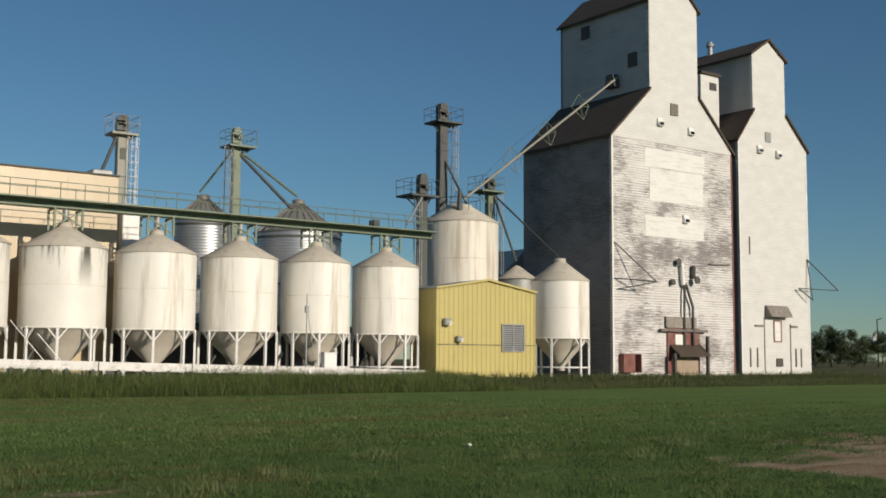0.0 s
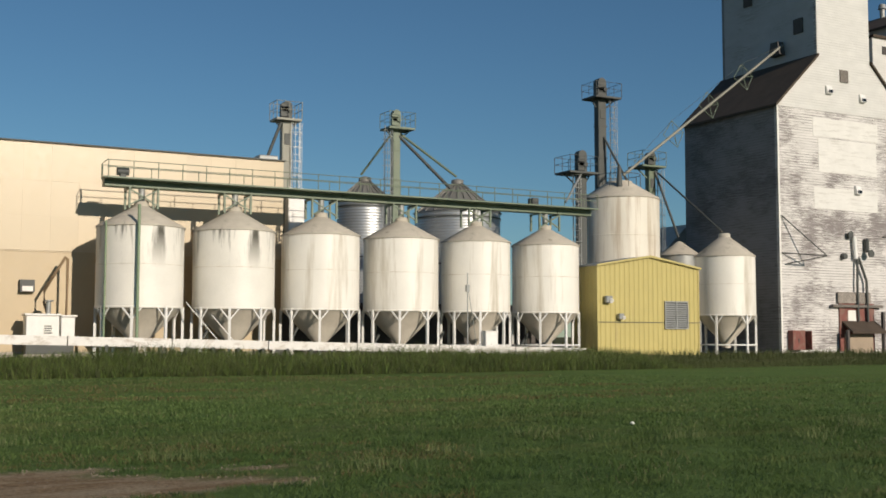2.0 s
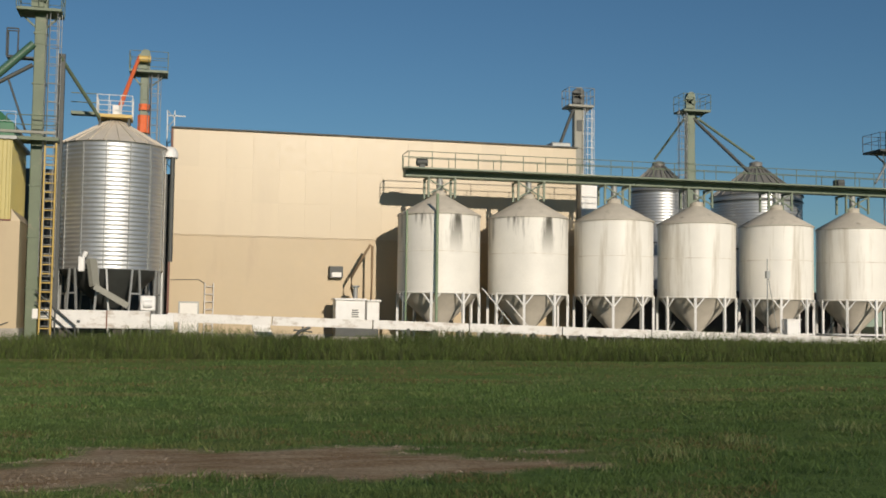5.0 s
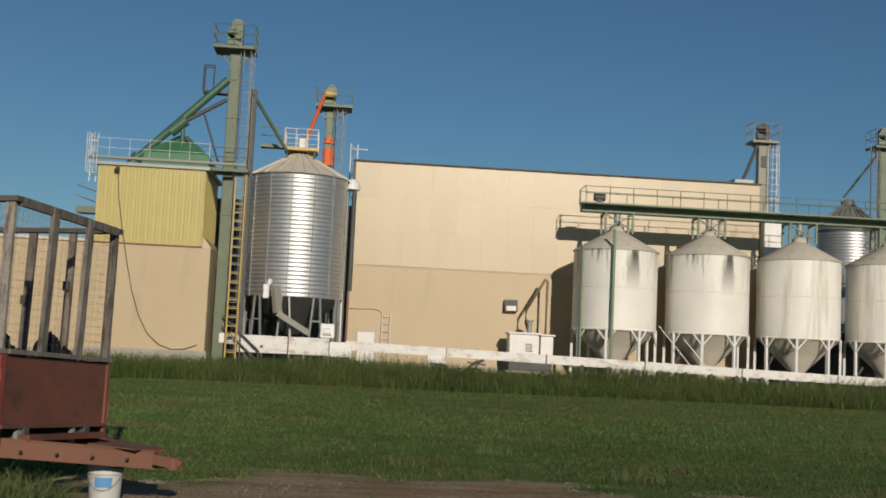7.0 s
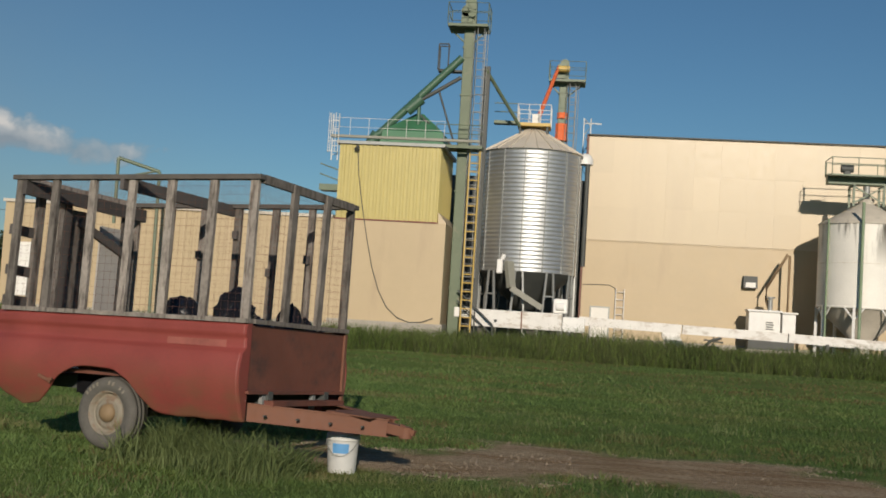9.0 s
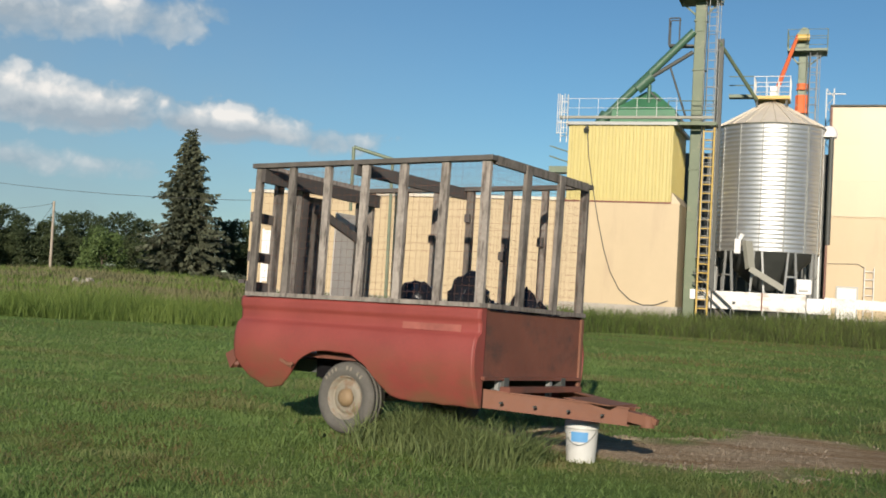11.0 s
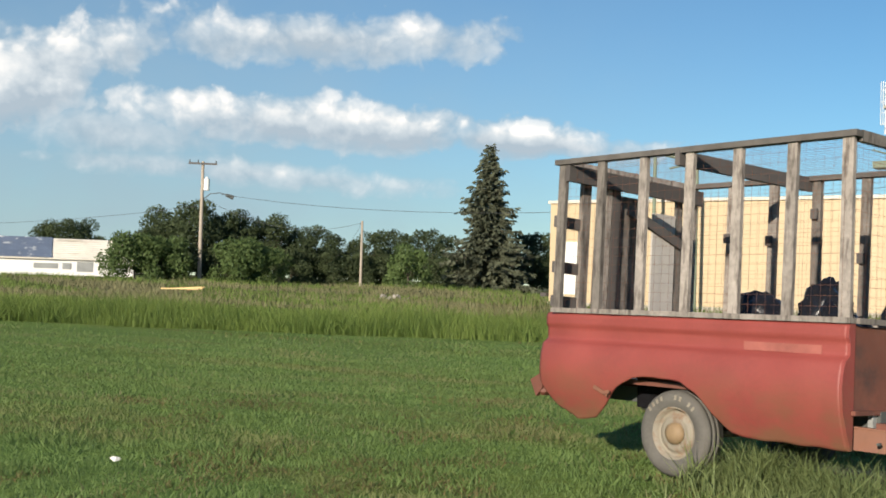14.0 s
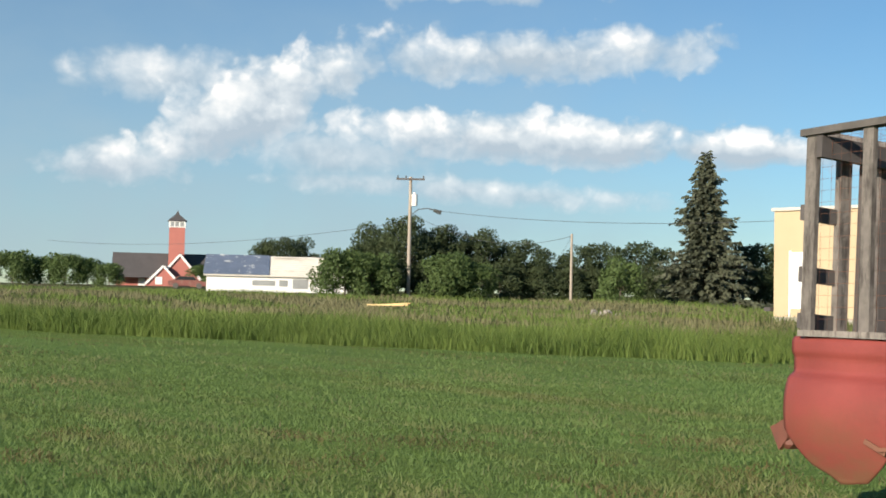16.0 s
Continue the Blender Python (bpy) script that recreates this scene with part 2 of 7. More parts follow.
WHITE_WALL = surface("whitewashed_wall", (0.78, 0.77, 0.74), 0.75, vary=0.07, scale=0.8)
PALE_ROOF = surface("bleached_roof_boards", (0.66, 0.62, 0.54), 0.85, vary=0.14, scale=0.6, stain=((0.34, 0.29, 0.22), 0.8, (0.4, 0.4, 3), 0.55, 0.75))
TARP = surface("blue_tarp", (0.13, 0.165, 0.23), 0.55, vary=0.2, scale=0.8, stain=((0.5, 0.52, 0.52), 0.9, (1.5, 0.5, 3), 0.58, 0.66))
LUMBER = surface("new_yellow_lumber", (0.62, 0.44, 0.20), 0.7, vary=0.1)
GRIT = surface("brown_gravel", (0.27, 0.215, 0.155), 0.9, vary=0.3, scale=6)
STONE = surface("pale_rubble_stone", (0.29, 0.265, 0.225), 0.9, vary=0.25, scale=3)
LEAF = leafy("broad_leaves", (0.033, 0.049, 0.023), (0.080, 0.104, 0.044))
LEAF_B = leafy("bush_leaves", (0.050, 0.084, 0.027), (0.130, 0.185, 0.060))
NEEDLE = leafy("spruce_needles", (0.050, 0.060, 0.038), (0.125, 0.136, 0.086), glow=0.15)
BLADE = leafy("lawn_blades", (0.038, 0.080, 0.022), (0.124, 0.188, 0.054), glow=0.35, dry=(0.18, 0.185, 0.07))
BLADE_PALE = leafy("mown_lawn_blades", (0.104, 0.172, 0.050), (0.200, 0.288, 0.092), glow=0.35, dry=(0.26, 0.225, 0.11))
REED = leafy("tall_grass_blades", (0.078, 0.130, 0.028), (0.200, 0.265, 0.066), glow=0.3)
REED_DARK = leafy("ditch_grass_blades", (0.046, 0.062, 0.022), (0.125, 0.142, 0.055), glow=0.3)
LONG_GRASS = leafy("long_grass_blades", (0.06, 0.095, 0.03), (0.25, 0.30, 0.12), glow=0.35)
TUFT = leafy("seeding_grass_blades", (0.12, 0.16, 0.055), (0.26, 0.29, 0.13), glow=0.35)
THATCH = leafy("brown_thatch_blades", (0.075, 0.070, 0.026), (0.20, 0.165, 0.07), glow=0.2)
STRAW = leafy("dry_grass_blades", (0.13, 0.125, 0.06), (0.26, 0.25, 0.13))

# ---- mesh tools ----


class Shape:
    """Gathers faces; turned into one mesh at the end."""

    def __init__(self):
        self.v, self.f, self.s = [], [], []

    def add(self, verts, faces, smooth=False):
        k = len(self.v)
        self.v += [tuple(p) for p in verts]
        self.f += [tuple(k + i for i in f) for f in faces]
        self.s += [smooth] * len(faces)
        return self

    def box(self, x0, x1, y0, y1, z0, z1, m=None, bevel=0.0):
        b = min(bevel, 0.45 * min(x1 - x0, y1 - y0, z1 - z0))
        if b <= 0:
            p = [(x, y, z) for z in (z0, z1) for x, y in ((x0, y0), (x1, y0), (x1, y1), (x0, y1))]
            f = [(3, 2, 1, 0), (4, 5, 6, 7), (0, 1, 5, 4), (1, 2, 6, 5), (2, 3, 7, 6), (3, 0, 4, 7)]
        else:
            bm = bmesh.new()
            bmesh.ops.create_cube(bm, size=1, matrix=Matrix.LocRotScale(((x0 + x1) / 2, (y0 + y1) / 2, (z0 + z1) / 2), None, (x1 - x0, y1 - y0, z1 - z0)))
            bmesh.ops.bevel(bm, geom=bm.edges[:], offset=b, segments=1, affect="EDGES")
            bm.verts.index_update()
            p, f = [v.co.copy() for v in bm.verts], [[v.index for v in q.verts] for q in bm.faces]
            bm.free()
        if m is not None:
            p = [m @ Vector(q) for q in p]
        return self.add(p, f)

    def beam(self, a, b, w, h=None, up=(0, 0, 1)):
        """A bar of section w by h from a to b."""
        a, b, h = Vector(a), Vector(b), h or w
        d = (b - a).normalized()
        s = d.cross(Vector(up))
        s = s.normalized() if s.length > 1e-4 else Vector((1, 0, 0))
        u = s.cross(d)
        p = [e + s * i * w / 2 + u * j * h / 2 for e in (a, b) for i, j in ((-1, -1), (1, -1), (1, 1), (-1, 1))]
        return self.add(p, [(0, 1, 2, 3), (7, 6, 5, 4), (0, 4, 5, 1), (1, 5, 6, 2), (2, 6, 7, 3), (3, 7, 4, 0)])

    def rod(self, a, b, r, r2=None, n=8, caps=True):
        a, b, r2 = Vector(a), Vector(b), r if r2 is None else r2
        q = (b - a).to_track_quat("Z", "Y")
        ring = [(math.cos(2 * math.pi * i / n), math.sin(2 * math.pi * i / n)) for i in range(n)]
        p = [a + q @ Vector((r * x, r * y, 0)) for x, y in ring] + [b + q @ Vector((r2 * x, r2 * y, 0)) for x, y in ring]
        self.add(p, [(i, (i + 1) % n, n + (i + 1) % n, n + i) for i in range(n)], True)
        if caps:
            self.add(p[:n], [tuple(range(n - 1, -1, -1))])
            self.add(p[n:], [tuple(range(n))])
        return self

    def path(self, pts, r, n=6):
        for a, b in zip(pts, pts[1:]):
            self.rod(a, b, r, n=n)
        return self

    def tube(self, pts, r, n=5):
        """One unbroken bent tube through the points."""
        pts = [Vector(p) for p in pts]
        p = []
        for i, c in enumerate(pts):
            q = (pts[min(i + 1, len(pts) - 1)] - pts[max(i - 1, 0)]).to_track_quat("Z", "Y")
            p += [c + q @ Vector((r * math.cos(2 * math.pi * k / n), r * math.sin(2 * math.pi * k / n), 0)) for k in range(n)]
        f = [(i * n + k, i * n + (k + 1) % n, (i + 1) * n + (k + 1) % n, (i + 1) * n + k) for i in range(len(pts) - 1) for k in range(n)]
        return self.add(p, f, True)

    def lathe(self, prof, n=48, at=(0, 0, 0), smooth=True):
        """Turns a profile of (radius, height) round the z axis."""
        p = [(at[0] + r * math.cos(2 * math.pi * i / n), at[1] + r * math.sin(2 * math.pi * i / n), at[2] + z) for r, z in prof for i in range(n)]
        f = [(k * n + i, k * n + (i + 1) % n, (k + 1) * n + (i + 1) % n, (k + 1) * n + i) for k in range(len(prof) - 1) for i in range(n)]
        return self.add(p, f, smooth)

    def prism(self, poly, y0, y1, swap=False):
        """An (x, z) outline drawn out along y (or, swapped, a (y, z) outline along x)."""
        n = len(poly)
        put = (lambda a, b, c: (c, a, b)) if swap else (lambda a, b, c: (a, c, b))
        p = [put(a, b, y0) for a, b in poly] + [put(a, b, y1) for a, b in poly]
        return self.add(p, [tuple(range(n)), tuple(range(2 * n - 1, n - 1, -1))] + [(i, n + i, n + (i + 1) % n, (i + 1) % n) for i in range(n)])

    def mesh(self, name, material):
        me = bpy.data.meshes.new(name)
        me.from_pydata(self.v, [], self.f)
        me.polygons.foreach_set("use_smooth", self.s)
        me.materials.append(material)
        bm = bmesh.new()
        bm.from_mesh(me)
        bmesh.ops.recalc_face_normals(bm, faces=bm.faces)
        bm.to_mesh(me)
        bm.free()
        return me


def thing(name, at, label, category, group="", kind="", turn=0.0):
    e = new(name)
    e.empty_display_size = 0.3
    e.matrix_basis = pose(*at, 0, 0, turn)
    return tagged(e, label, category, group, kind)


def part(name, shape, material, parent, label=""):
    ob = new(name, shape if isinstance(shape, bpy.types.Mesh) else shape.mesh(name, material))
    ob.parent = parent
    return tagged(ob, label)


def solo(name, shape, material, label, category="", group="", kind="", at=(0, 0, 0), turn=0.0):
    ob = new(name, shape.mesh(name, material))
    ob.matrix_basis = pose(*at, 0, 0, turn)
    return tagged(ob, label, category, group, kind)


def fast_mesh(name, verts, faces_n, material):
    """A mesh from an array of corners, faces_n corners a face, no sharing."""
    verts = np.asarray(verts, dtype=np.float32).reshape(-1, 3)
    me = bpy.data.meshes.new(name)
    nf = len(verts) // faces_n
    me.vertices.add(len(verts))
    me.vertices.foreach_set("co", verts.ravel())
    me.loops.add(len(verts))
    me.loops.foreach_set("vertex_index", np.arange(len(verts), dtype=np.int32))
    me.polygons.add(nf)
    me.polygons.foreach_set("loop_start", np.arange(0, len(verts), faces_n, dtype=np.int32))
    me.update(calc_edges=True)
    me.materials.append(material)
    return me


# ---- the ground: one sheet ----
YARD = 0.37


def ramp(x, a, b):
    t = np.clip((x - a) / (b - a), 0, 1)
    return t * t * (3 - 2 * t)


EDGE_X = [-110, -60, -36, -25, -16, -12, -9, -7, 0, 8, 25, 50, 90]
EDGE_Y = [-4, 12.5, 21, 25.5, 28, 33, 39, 42, 43.5, 43, 43, 44.5, 45]


def lawn_edge(x):
    return np.interp(x, EDGE_X, EDGE_Y)


def height(x, y):
    d = np.hypot(x, y)
    b = np.degrees(np.arctan2(-x, np.maximum(y, 1e-3)))
    yard = YARD * ramp(y, 46, 52) * (1 - ramp(b, 27, 33))
    rise = (0.40 * ramp(d, 40, 56) + 0.75 * ramp(d, 54, 88) + 0.5 * ramp(d, 100, 165)) * ramp(b, 25, 33) * ramp(y, -5, 10)
    right = 0.5 * ramp(d, 90, 160) * ramp(x, 60, 90)
    hump = 0.065 * np.exp(-((x + 4.3) ** 2 + (y - 10.0) ** 2) / 1.3)
    return yard + rise + right + hump + 0.03 * np.sin(x * 0.35 + 1.0) * np.sin(y * 0.28)


def lumps(x, y, size, seed):
    """Smooth random lumps of the given size, 0 to 1."""
    tab = np.random.RandomState(seed).uniform(0, 1, (256, 256))
    u, v = x / size + 1000.3, y / size + 1000.7
    i, j = np.floor(u).astype(int), np.floor(v).astype(int)
    a, b = u - i, v - j
    a, b = a * a * (3 - 2 * a), b * b * (3 - 2 * b)
    i, j, i1, j1 = i % 256, j % 256, (i + 1) % 256, (j + 1) % 256
    return (tab[i, j] * (1 - a) + tab[i1, j] * a) * (1 - b) + (tab[i, j1] * (1 - a) + tab[i1, j1] * a) * b


DIRT = [(1.0, 12.45, 3.1, 1.45), (-1.9, 11.6, 1.7, 1.1), (21.6, 12.2, 3.5, 2.3), (3.0, 11.6, 1.5, 0.45), (17.0, 9.7, 3.4, 2.3), (22.5, 10.0, 4.0, 3.0)]


def bare(x, y):
    """How bare the soil is, 0 to 1."""
    v = np.zeros_like(x)
    for cx, cy, a, b in DIRT:
        wob = 0.18 * np.sin(x * 2.3 + cy) + 0.14 * np.sin(y * 4.1 + x * 1.7) + 0.5 * (lumps(x, y, 0.5, 21) - 0.5) + 0.3 * (lumps(x, y, 0.17, 22) - 0.5)
        v = np.maximum(v, 1 - ramp(np.hypot((x - cx) / a, (y - cy) / b) + wob, 0.84, 1.04))
    return v


def mown(x, y):
    """Where the lawn was cut last and lies paler."""
    return np.maximum(ramp(-x + 0.12 * y, -1.0, 8.0), 0.5 * ramp(y, 14, 25))


def ground_material():
    m = bpy.data.materials.new("lawn_and_field")
    m.use_nodes = True
    bsdf = m.node_tree.nodes["Principled BSDF"]
    att = knot(m, "Attribute")
    att.attribute_name = "bare"
    far = knot(m, "Attribute")
    far.attribute_name = "field"
    g = steps(m, noise_at(m, 0.22, (0.7, 1.6, 1), detail=7), [(0.35, (0.072, 0.138, 0.034)), (0.65, (0.142, 0.225, 0.060))])
    g = blend(m, 0.4, g, steps(m, noise_at(m, 2.4, (0.8, 1.5, 1), detail=6, rough=0.7), [(0.3, (0.052, 0.105, 0.025)), (0.7, (0.178, 0.262, 0.072))]))
    g = blend(m, 0.55, g, steps(m, noise_at(m, 9, detail=7, rough=0.8), [(0.32, (0.034, 0.070, 0.017)), (0.68, (0.195, 0.285, 0.082))]))
    g = blend(m, steps(m, noise_at(m, 0.5, (0.35, 1.3, 1), 5), [(0.54, (0, 0, 0)), (0.74, (0.6, 0.6, 0.6))]), g, (0.165, 0.155, 0.062))
    g = blend(m, steps(m, noise_at(m, 0.18, (0.25, 2.2, 1), 6), [(0.42, (0, 0, 0)), (0.66, (0.55, 0.55, 0.55))]), g, blend(m, 1.0, g, (0.95, 0.72, 0.62), "MULTIPLY"))
    soil = steps(m, noise_at(m, 16, detail=8, rough=0.8), [(0.32, (0.20, 0.145, 0.085)), (0.68, (0.62, 0.50, 0.345))])
    soil = blend(m, steps(m, noise_at(m, 1.1, (0.6, 2.2, 1), 5), [(0.38, (0, 0, 0)), (0.6, (0.85, 0.85, 0.85))]), blend(m, 1.0, soil, (0.64, 0.54, 0.44), "MULTIPLY"), soil)
    dry = steps(m, noise_at(m, 0.25, (0.4, 1.5, 1), 6), [(0.35, (0.062, 0.080, 0.030)), (0.62, (0.16, 0.128, 0.075))])
    pale = knot(m, "Attribute")
    pale.attribute_name = "mown"
    g = blend(m, pale.outputs["Fac"], g, blend(m, 1.0, g, (1.3, 1.3, 1.15), "MULTIPLY"))
    c = blend(m, far.outputs["Fac"], g, dry)
    wire(m, blend(m, att.outputs["Fac"], c, soil), bsdf.inputs["Base Color"])
    bsdf.inputs["Roughness"].default_value = 0.95
    bsdf.inputs["Specular IOR Level"].default_value = 0.1
    b = knot(m, "Bump", Strength=0.8, Distance=0.08)
    wire(m, noise_at(m, 14, detail=6, rough=0.7), b.inputs["Height"])
    wire(m, b.outputs[0], bsdf.inputs["Normal"])
    return m


def build_ground():
    gx = np.concatenate([-np.geomspace(4000, 130, 14), np.arange(-120, -12, 3.0), np.arange(-12, 28, 0.35), np.arange(28, 121, 3.0), np.geomspace(130, 4000, 14)])
    gy = np.concatenate([-np.geomspace(4000, 30, 14), np.arange(-24, 6, 3.0), np.arange(6, 20, 0.35), np.arange(20, 130, 2.0), np.geomspace(135, 4000, 14)])
    X, Y = np.meshgrid(gx, gy)
    X, Y = X.ravel(), Y.ravel()
    nx, ny = len(gx), len(gy)
    Z = height(X, Y) + 0.015 * np.sin(X * 3.1) * np.sin(Y * 2.7) * (np.hypot(X, Y) < 40)
    me = bpy.data.meshes.new("ground")
    me.from_pydata(np.stack([X, Y, Z], 1).tolist(), [], [(j * nx + i, j * nx + i + 1, (j + 1) * nx + i + 1, (j + 1) * nx + i) for j in range(ny - 1) for i in range(nx - 1)])
    me.polygons.foreach_set("use_smooth", [True] * len(me.polygons))
    for name, val in (("bare", bare(X, Y)), ("field", ramp(Y - lawn_edge(X), 2, 6) * 0.9), ("mown", mown(X, Y))):
        a = me.attributes.new(name, "FLOAT", "POINT")
        a.data.foreach_set("value", val.astype(np.float32))
    me.materials.append(ground_material())
    tagged(new("ground", me), "green mown lawn with bare brown dirt patches", "ground", kind="structure")


build_ground()

# ---- grain elevators ----


def hood_vent(parent, x, z, w=0.55, h=0.6):
    """A small hooded vent on a wall that faces -y."""
    v = part("vent", Shape().prism([(-0.30, 0.0), (-0.02, 0.0), (-0.02, h), (-0.12, h)], x - w / 2, x + w / 2, True), WHITE_STEEL, parent)
    v.location.z = z
    part("opening", Shape().box(x - w / 2 + 0.07, x + w / 2 - 0.07, -0.31, -0.29, 0.05, h * 0.45), PANE, v, "dark opening")
    return v


def wall_window(parent, x, z, w, h, frame_mat, y=0.0, panes=1, glass=None):
    f = Shape()
    for a, b, c, d in ((x, x + w, z, z + 0.09), (x, x + w, z + h - 0.09, z + h), (x, x + 0.09, z + 0.09, z + h - 0.09), (x + w - 0.09, x + w, z + 0.09, z + h - 0.09)):
        f.box(a, b, y - 0.07, y - 0.003, c, d)
    win = part("window", f, frame_mat, parent)
    for k in range(panes):
        a = x + 0.09 + (w - 0.18) * k / panes
        part("pane", Shape().box(a + 0.01, a + (w - 0.18) / panes - 0.01, y - 0.03, y - 0.004, z + 0.09, z + h - 0.09), glass or PANE, win)
    return win


def elevator(x0, y0, outline, depth, front_mat, side_mat, label):
    """outline: width, eave, (shoulder x, shoulder x), shoulder height, cupola height, peak."""
    w, eave, (s0, s1), sh, cup, peak = outline
    e = thing("grain_elevator", (x0, y0, YARD), label, "grain elevator", "wooden grain elevators")
    mid = (s0 + s1) / 2
    t = 0.25
    prof = [(0, 0), (w, 0), (w, eave), (s1, sh), (s1, cup), (mid, peak), (s0, cup), (s0, sh), (0, eave)]
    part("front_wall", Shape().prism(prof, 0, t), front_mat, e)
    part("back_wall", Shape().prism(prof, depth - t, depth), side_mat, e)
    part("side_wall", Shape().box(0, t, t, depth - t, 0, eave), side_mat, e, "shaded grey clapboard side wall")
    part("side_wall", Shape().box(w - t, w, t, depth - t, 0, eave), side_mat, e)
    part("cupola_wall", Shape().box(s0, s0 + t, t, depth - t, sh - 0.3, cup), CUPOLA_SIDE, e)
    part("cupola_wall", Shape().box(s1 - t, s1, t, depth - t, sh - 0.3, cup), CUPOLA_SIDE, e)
    o = 0.22
    for a, b, c, d in ((-0.25, eave - 0.25, s0 - 0.002, sh), (w + 0.25, eave - 0.25, s1 + 0.002, sh)):
        part("roof", Shape().prism([(a, b), (c, d), (c, d + 0.2), (a, b + 0.2)], -o, depth + o), SHINGLE, e, "dark brown shingled shoulder roof")
    for sx, ex in ((-1, s0), (1, s1)):
        k = (peak - cup) / abs(mid - ex)
        part("cupola_roof", Shape().prism([(ex + sx * 0.28, cup - 0.28 * k), (mid, peak), (mid, peak + 0.2), (ex + sx * 0.28, cup - 0.28 * k + 0.2)], -o, depth + o), SHINGLE, e)
    for x in (-0.03, w - 0.12):
        part("corner_board", Shape().box(x, x + 0.15, -0.03, -0.004, 0, eave - 0.05), WHITE_STEEL if front_mat is CLAPBOARD_B else OLD_RED if x > 1 else PATCH, e)
    part("foundation", Shape().box(-0.06, w + 0.06, -0.08, depth + 0.05, -0.6, 0.18), CONCRETE, e)
    return e


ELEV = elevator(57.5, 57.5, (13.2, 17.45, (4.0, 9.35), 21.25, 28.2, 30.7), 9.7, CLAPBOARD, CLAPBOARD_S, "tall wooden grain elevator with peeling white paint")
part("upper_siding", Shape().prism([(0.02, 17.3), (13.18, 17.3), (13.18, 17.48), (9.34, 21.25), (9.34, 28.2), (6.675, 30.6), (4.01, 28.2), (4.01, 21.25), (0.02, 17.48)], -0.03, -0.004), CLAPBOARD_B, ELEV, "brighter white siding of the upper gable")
for a, b, c, d in ((3.4, 10.0, 15.45, 16.8), (3.9, 9.8, 12.9, 15.35), (3.4, 9.8, 10.25, 11.8)):
    part("painted_panel", Shape().box(a, b, -0.02, -0.004, c, d), PANEL_PAINT, ELEV, "repainted white rectangle over old lettering")
for x, z in ((5.0, 18.6), (8.4, 18.3), (7.7, 11.5)):
    hood_vent(ELEV, x, z)
part("hatch", Shape().box(6.2, 7.0, -0.12, -0.031, 19.6, 20.5), OLD_WOOD, ELEV, "weathered grey hatch")
part("window", Shape().box(3.9, 3.99, 1.2, 2.1, 23.3, 24.4), DARK_WOOD, ELEV, "dark boarded window")
part("window", Shape().box(3.9, 3.99, 6.3, 7.2, 26.6, 27.6), DARK_WOOD, ELEV, "dark boarded window")
part("spout_inlet", Shape().prism([(3.0, 22.0), (4.1, 22.0), (3.9, 23.0), (3.2, 23.0)], 3.4, 3.99, True), DARK_WOOD, ELEV)
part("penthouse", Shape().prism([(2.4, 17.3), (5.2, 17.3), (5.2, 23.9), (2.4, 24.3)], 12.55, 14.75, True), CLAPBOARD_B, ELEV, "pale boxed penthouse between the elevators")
part("penthouse_roof", Shape().box(12.45, 14.85, 2.2, 5.4, 24.3, 24.5), SHINGLE, ELEV)
part("penthouse_louver", Shape().box(13.6, 14.4, 2.33, 2.39, 23.1, 23.7), DARK_WOOD, ELEV)
# loading door, awning and pipes at the foot
dock = part("loading_door", Shape().box(5.5, 9.0, -0.12, -0.004, 0.2, 3.6), OLD_RED, ELEV, "weathered dark red loading door")
part("upper_panel", Shape().box(5.3, 8.6, -0.2, -0.121, 3.6, 4.4), OLD_WOOD, dock, "bare grey board panel")
part("lintel", Shape().box(4.6, 9.7, -0.35, -0.13, 3.3, 3.5), OLD_WOOD, dock)
part("post", Shape().box(5.4, 5.6, -0.9, -0.7, 0.0, 1.7), DARK_WOOD, dock)
part("post", Shape().box(9.0, 9.2, -0.9, -0.7, 0.0, 3.0), DARK_WOOD, dock)
part("awning", Shape().prism([(-1.1, 1.45), (-0.13, 2.2), (-0.13, 2.35), (-1.1, 1.6)], 5.7, 9.1, True), SHINGLE, dock)
part("lower_panel", Shape().box(5.9, 8.6, -0.3, -0.125, 0.1, 1.4), TAN_PLY, dock, "tan plywood sheet")
part("window_light", Shape().box(6.3, 7.1, -0.16, -0.125, 2.35, 3.1), PATCH, dock)
part("drop_pipe", Shape().path([(7.2, -0.3, 2.3), (7.15, -0.3, 5.0), (7.25, -0.3, 6.9)], 0.09), DARK_STEEL, ELEV)
part("drop_pipe", Shape().path([(8.15, -0.3, 2.3), (8.1, -0.3, 5.2), (7.35, -0.3, 6.9)], 0.10), DARK_STEEL, ELEV)
part("pipe_sleeve", Shape().rod((7.1, -0.25, 6.8), (7.0, -0.25, 8.4), 0.16), WHITE_STEEL, ELEV)
part("wall_lamp", Shape().rod((6.6, -0.35, 8.5), (6.6, -0.05, 8.5), 0.28, 0.12), DARK_STEEL, ELEV)
part("pulley_block", Shape().box(8.15, 8.45, -0.4, -0.01, 7.3, 8.3, bevel=0.08), DARK_STEEL, ELEV)
part("pulley_wheel", Shape().rod((8.35, -0.62, 7.2), (8.35, -0.5, 7.2), 0.28, n=14), DARK_STEEL, ELEV)
part("bracket", Shape().rod((6.0, -0.35, 6.95), (6.0, -0.01, 6.95), 0.22), DARK_STEEL, ELEV)
part("wall_rail", Shape().beam((10.2, -0.15, 8.55), (12.6, -0.15, 8.6), 0.1, 0.1), OLD_WOOD, ELEV)
rc = part("red_cabinet", Shape().box(0.55, 1.75, -0.5, -0.004, 0.3, 1.65, bevel=0.03), OLD_RED, ELEV, "small red wall cabinet")
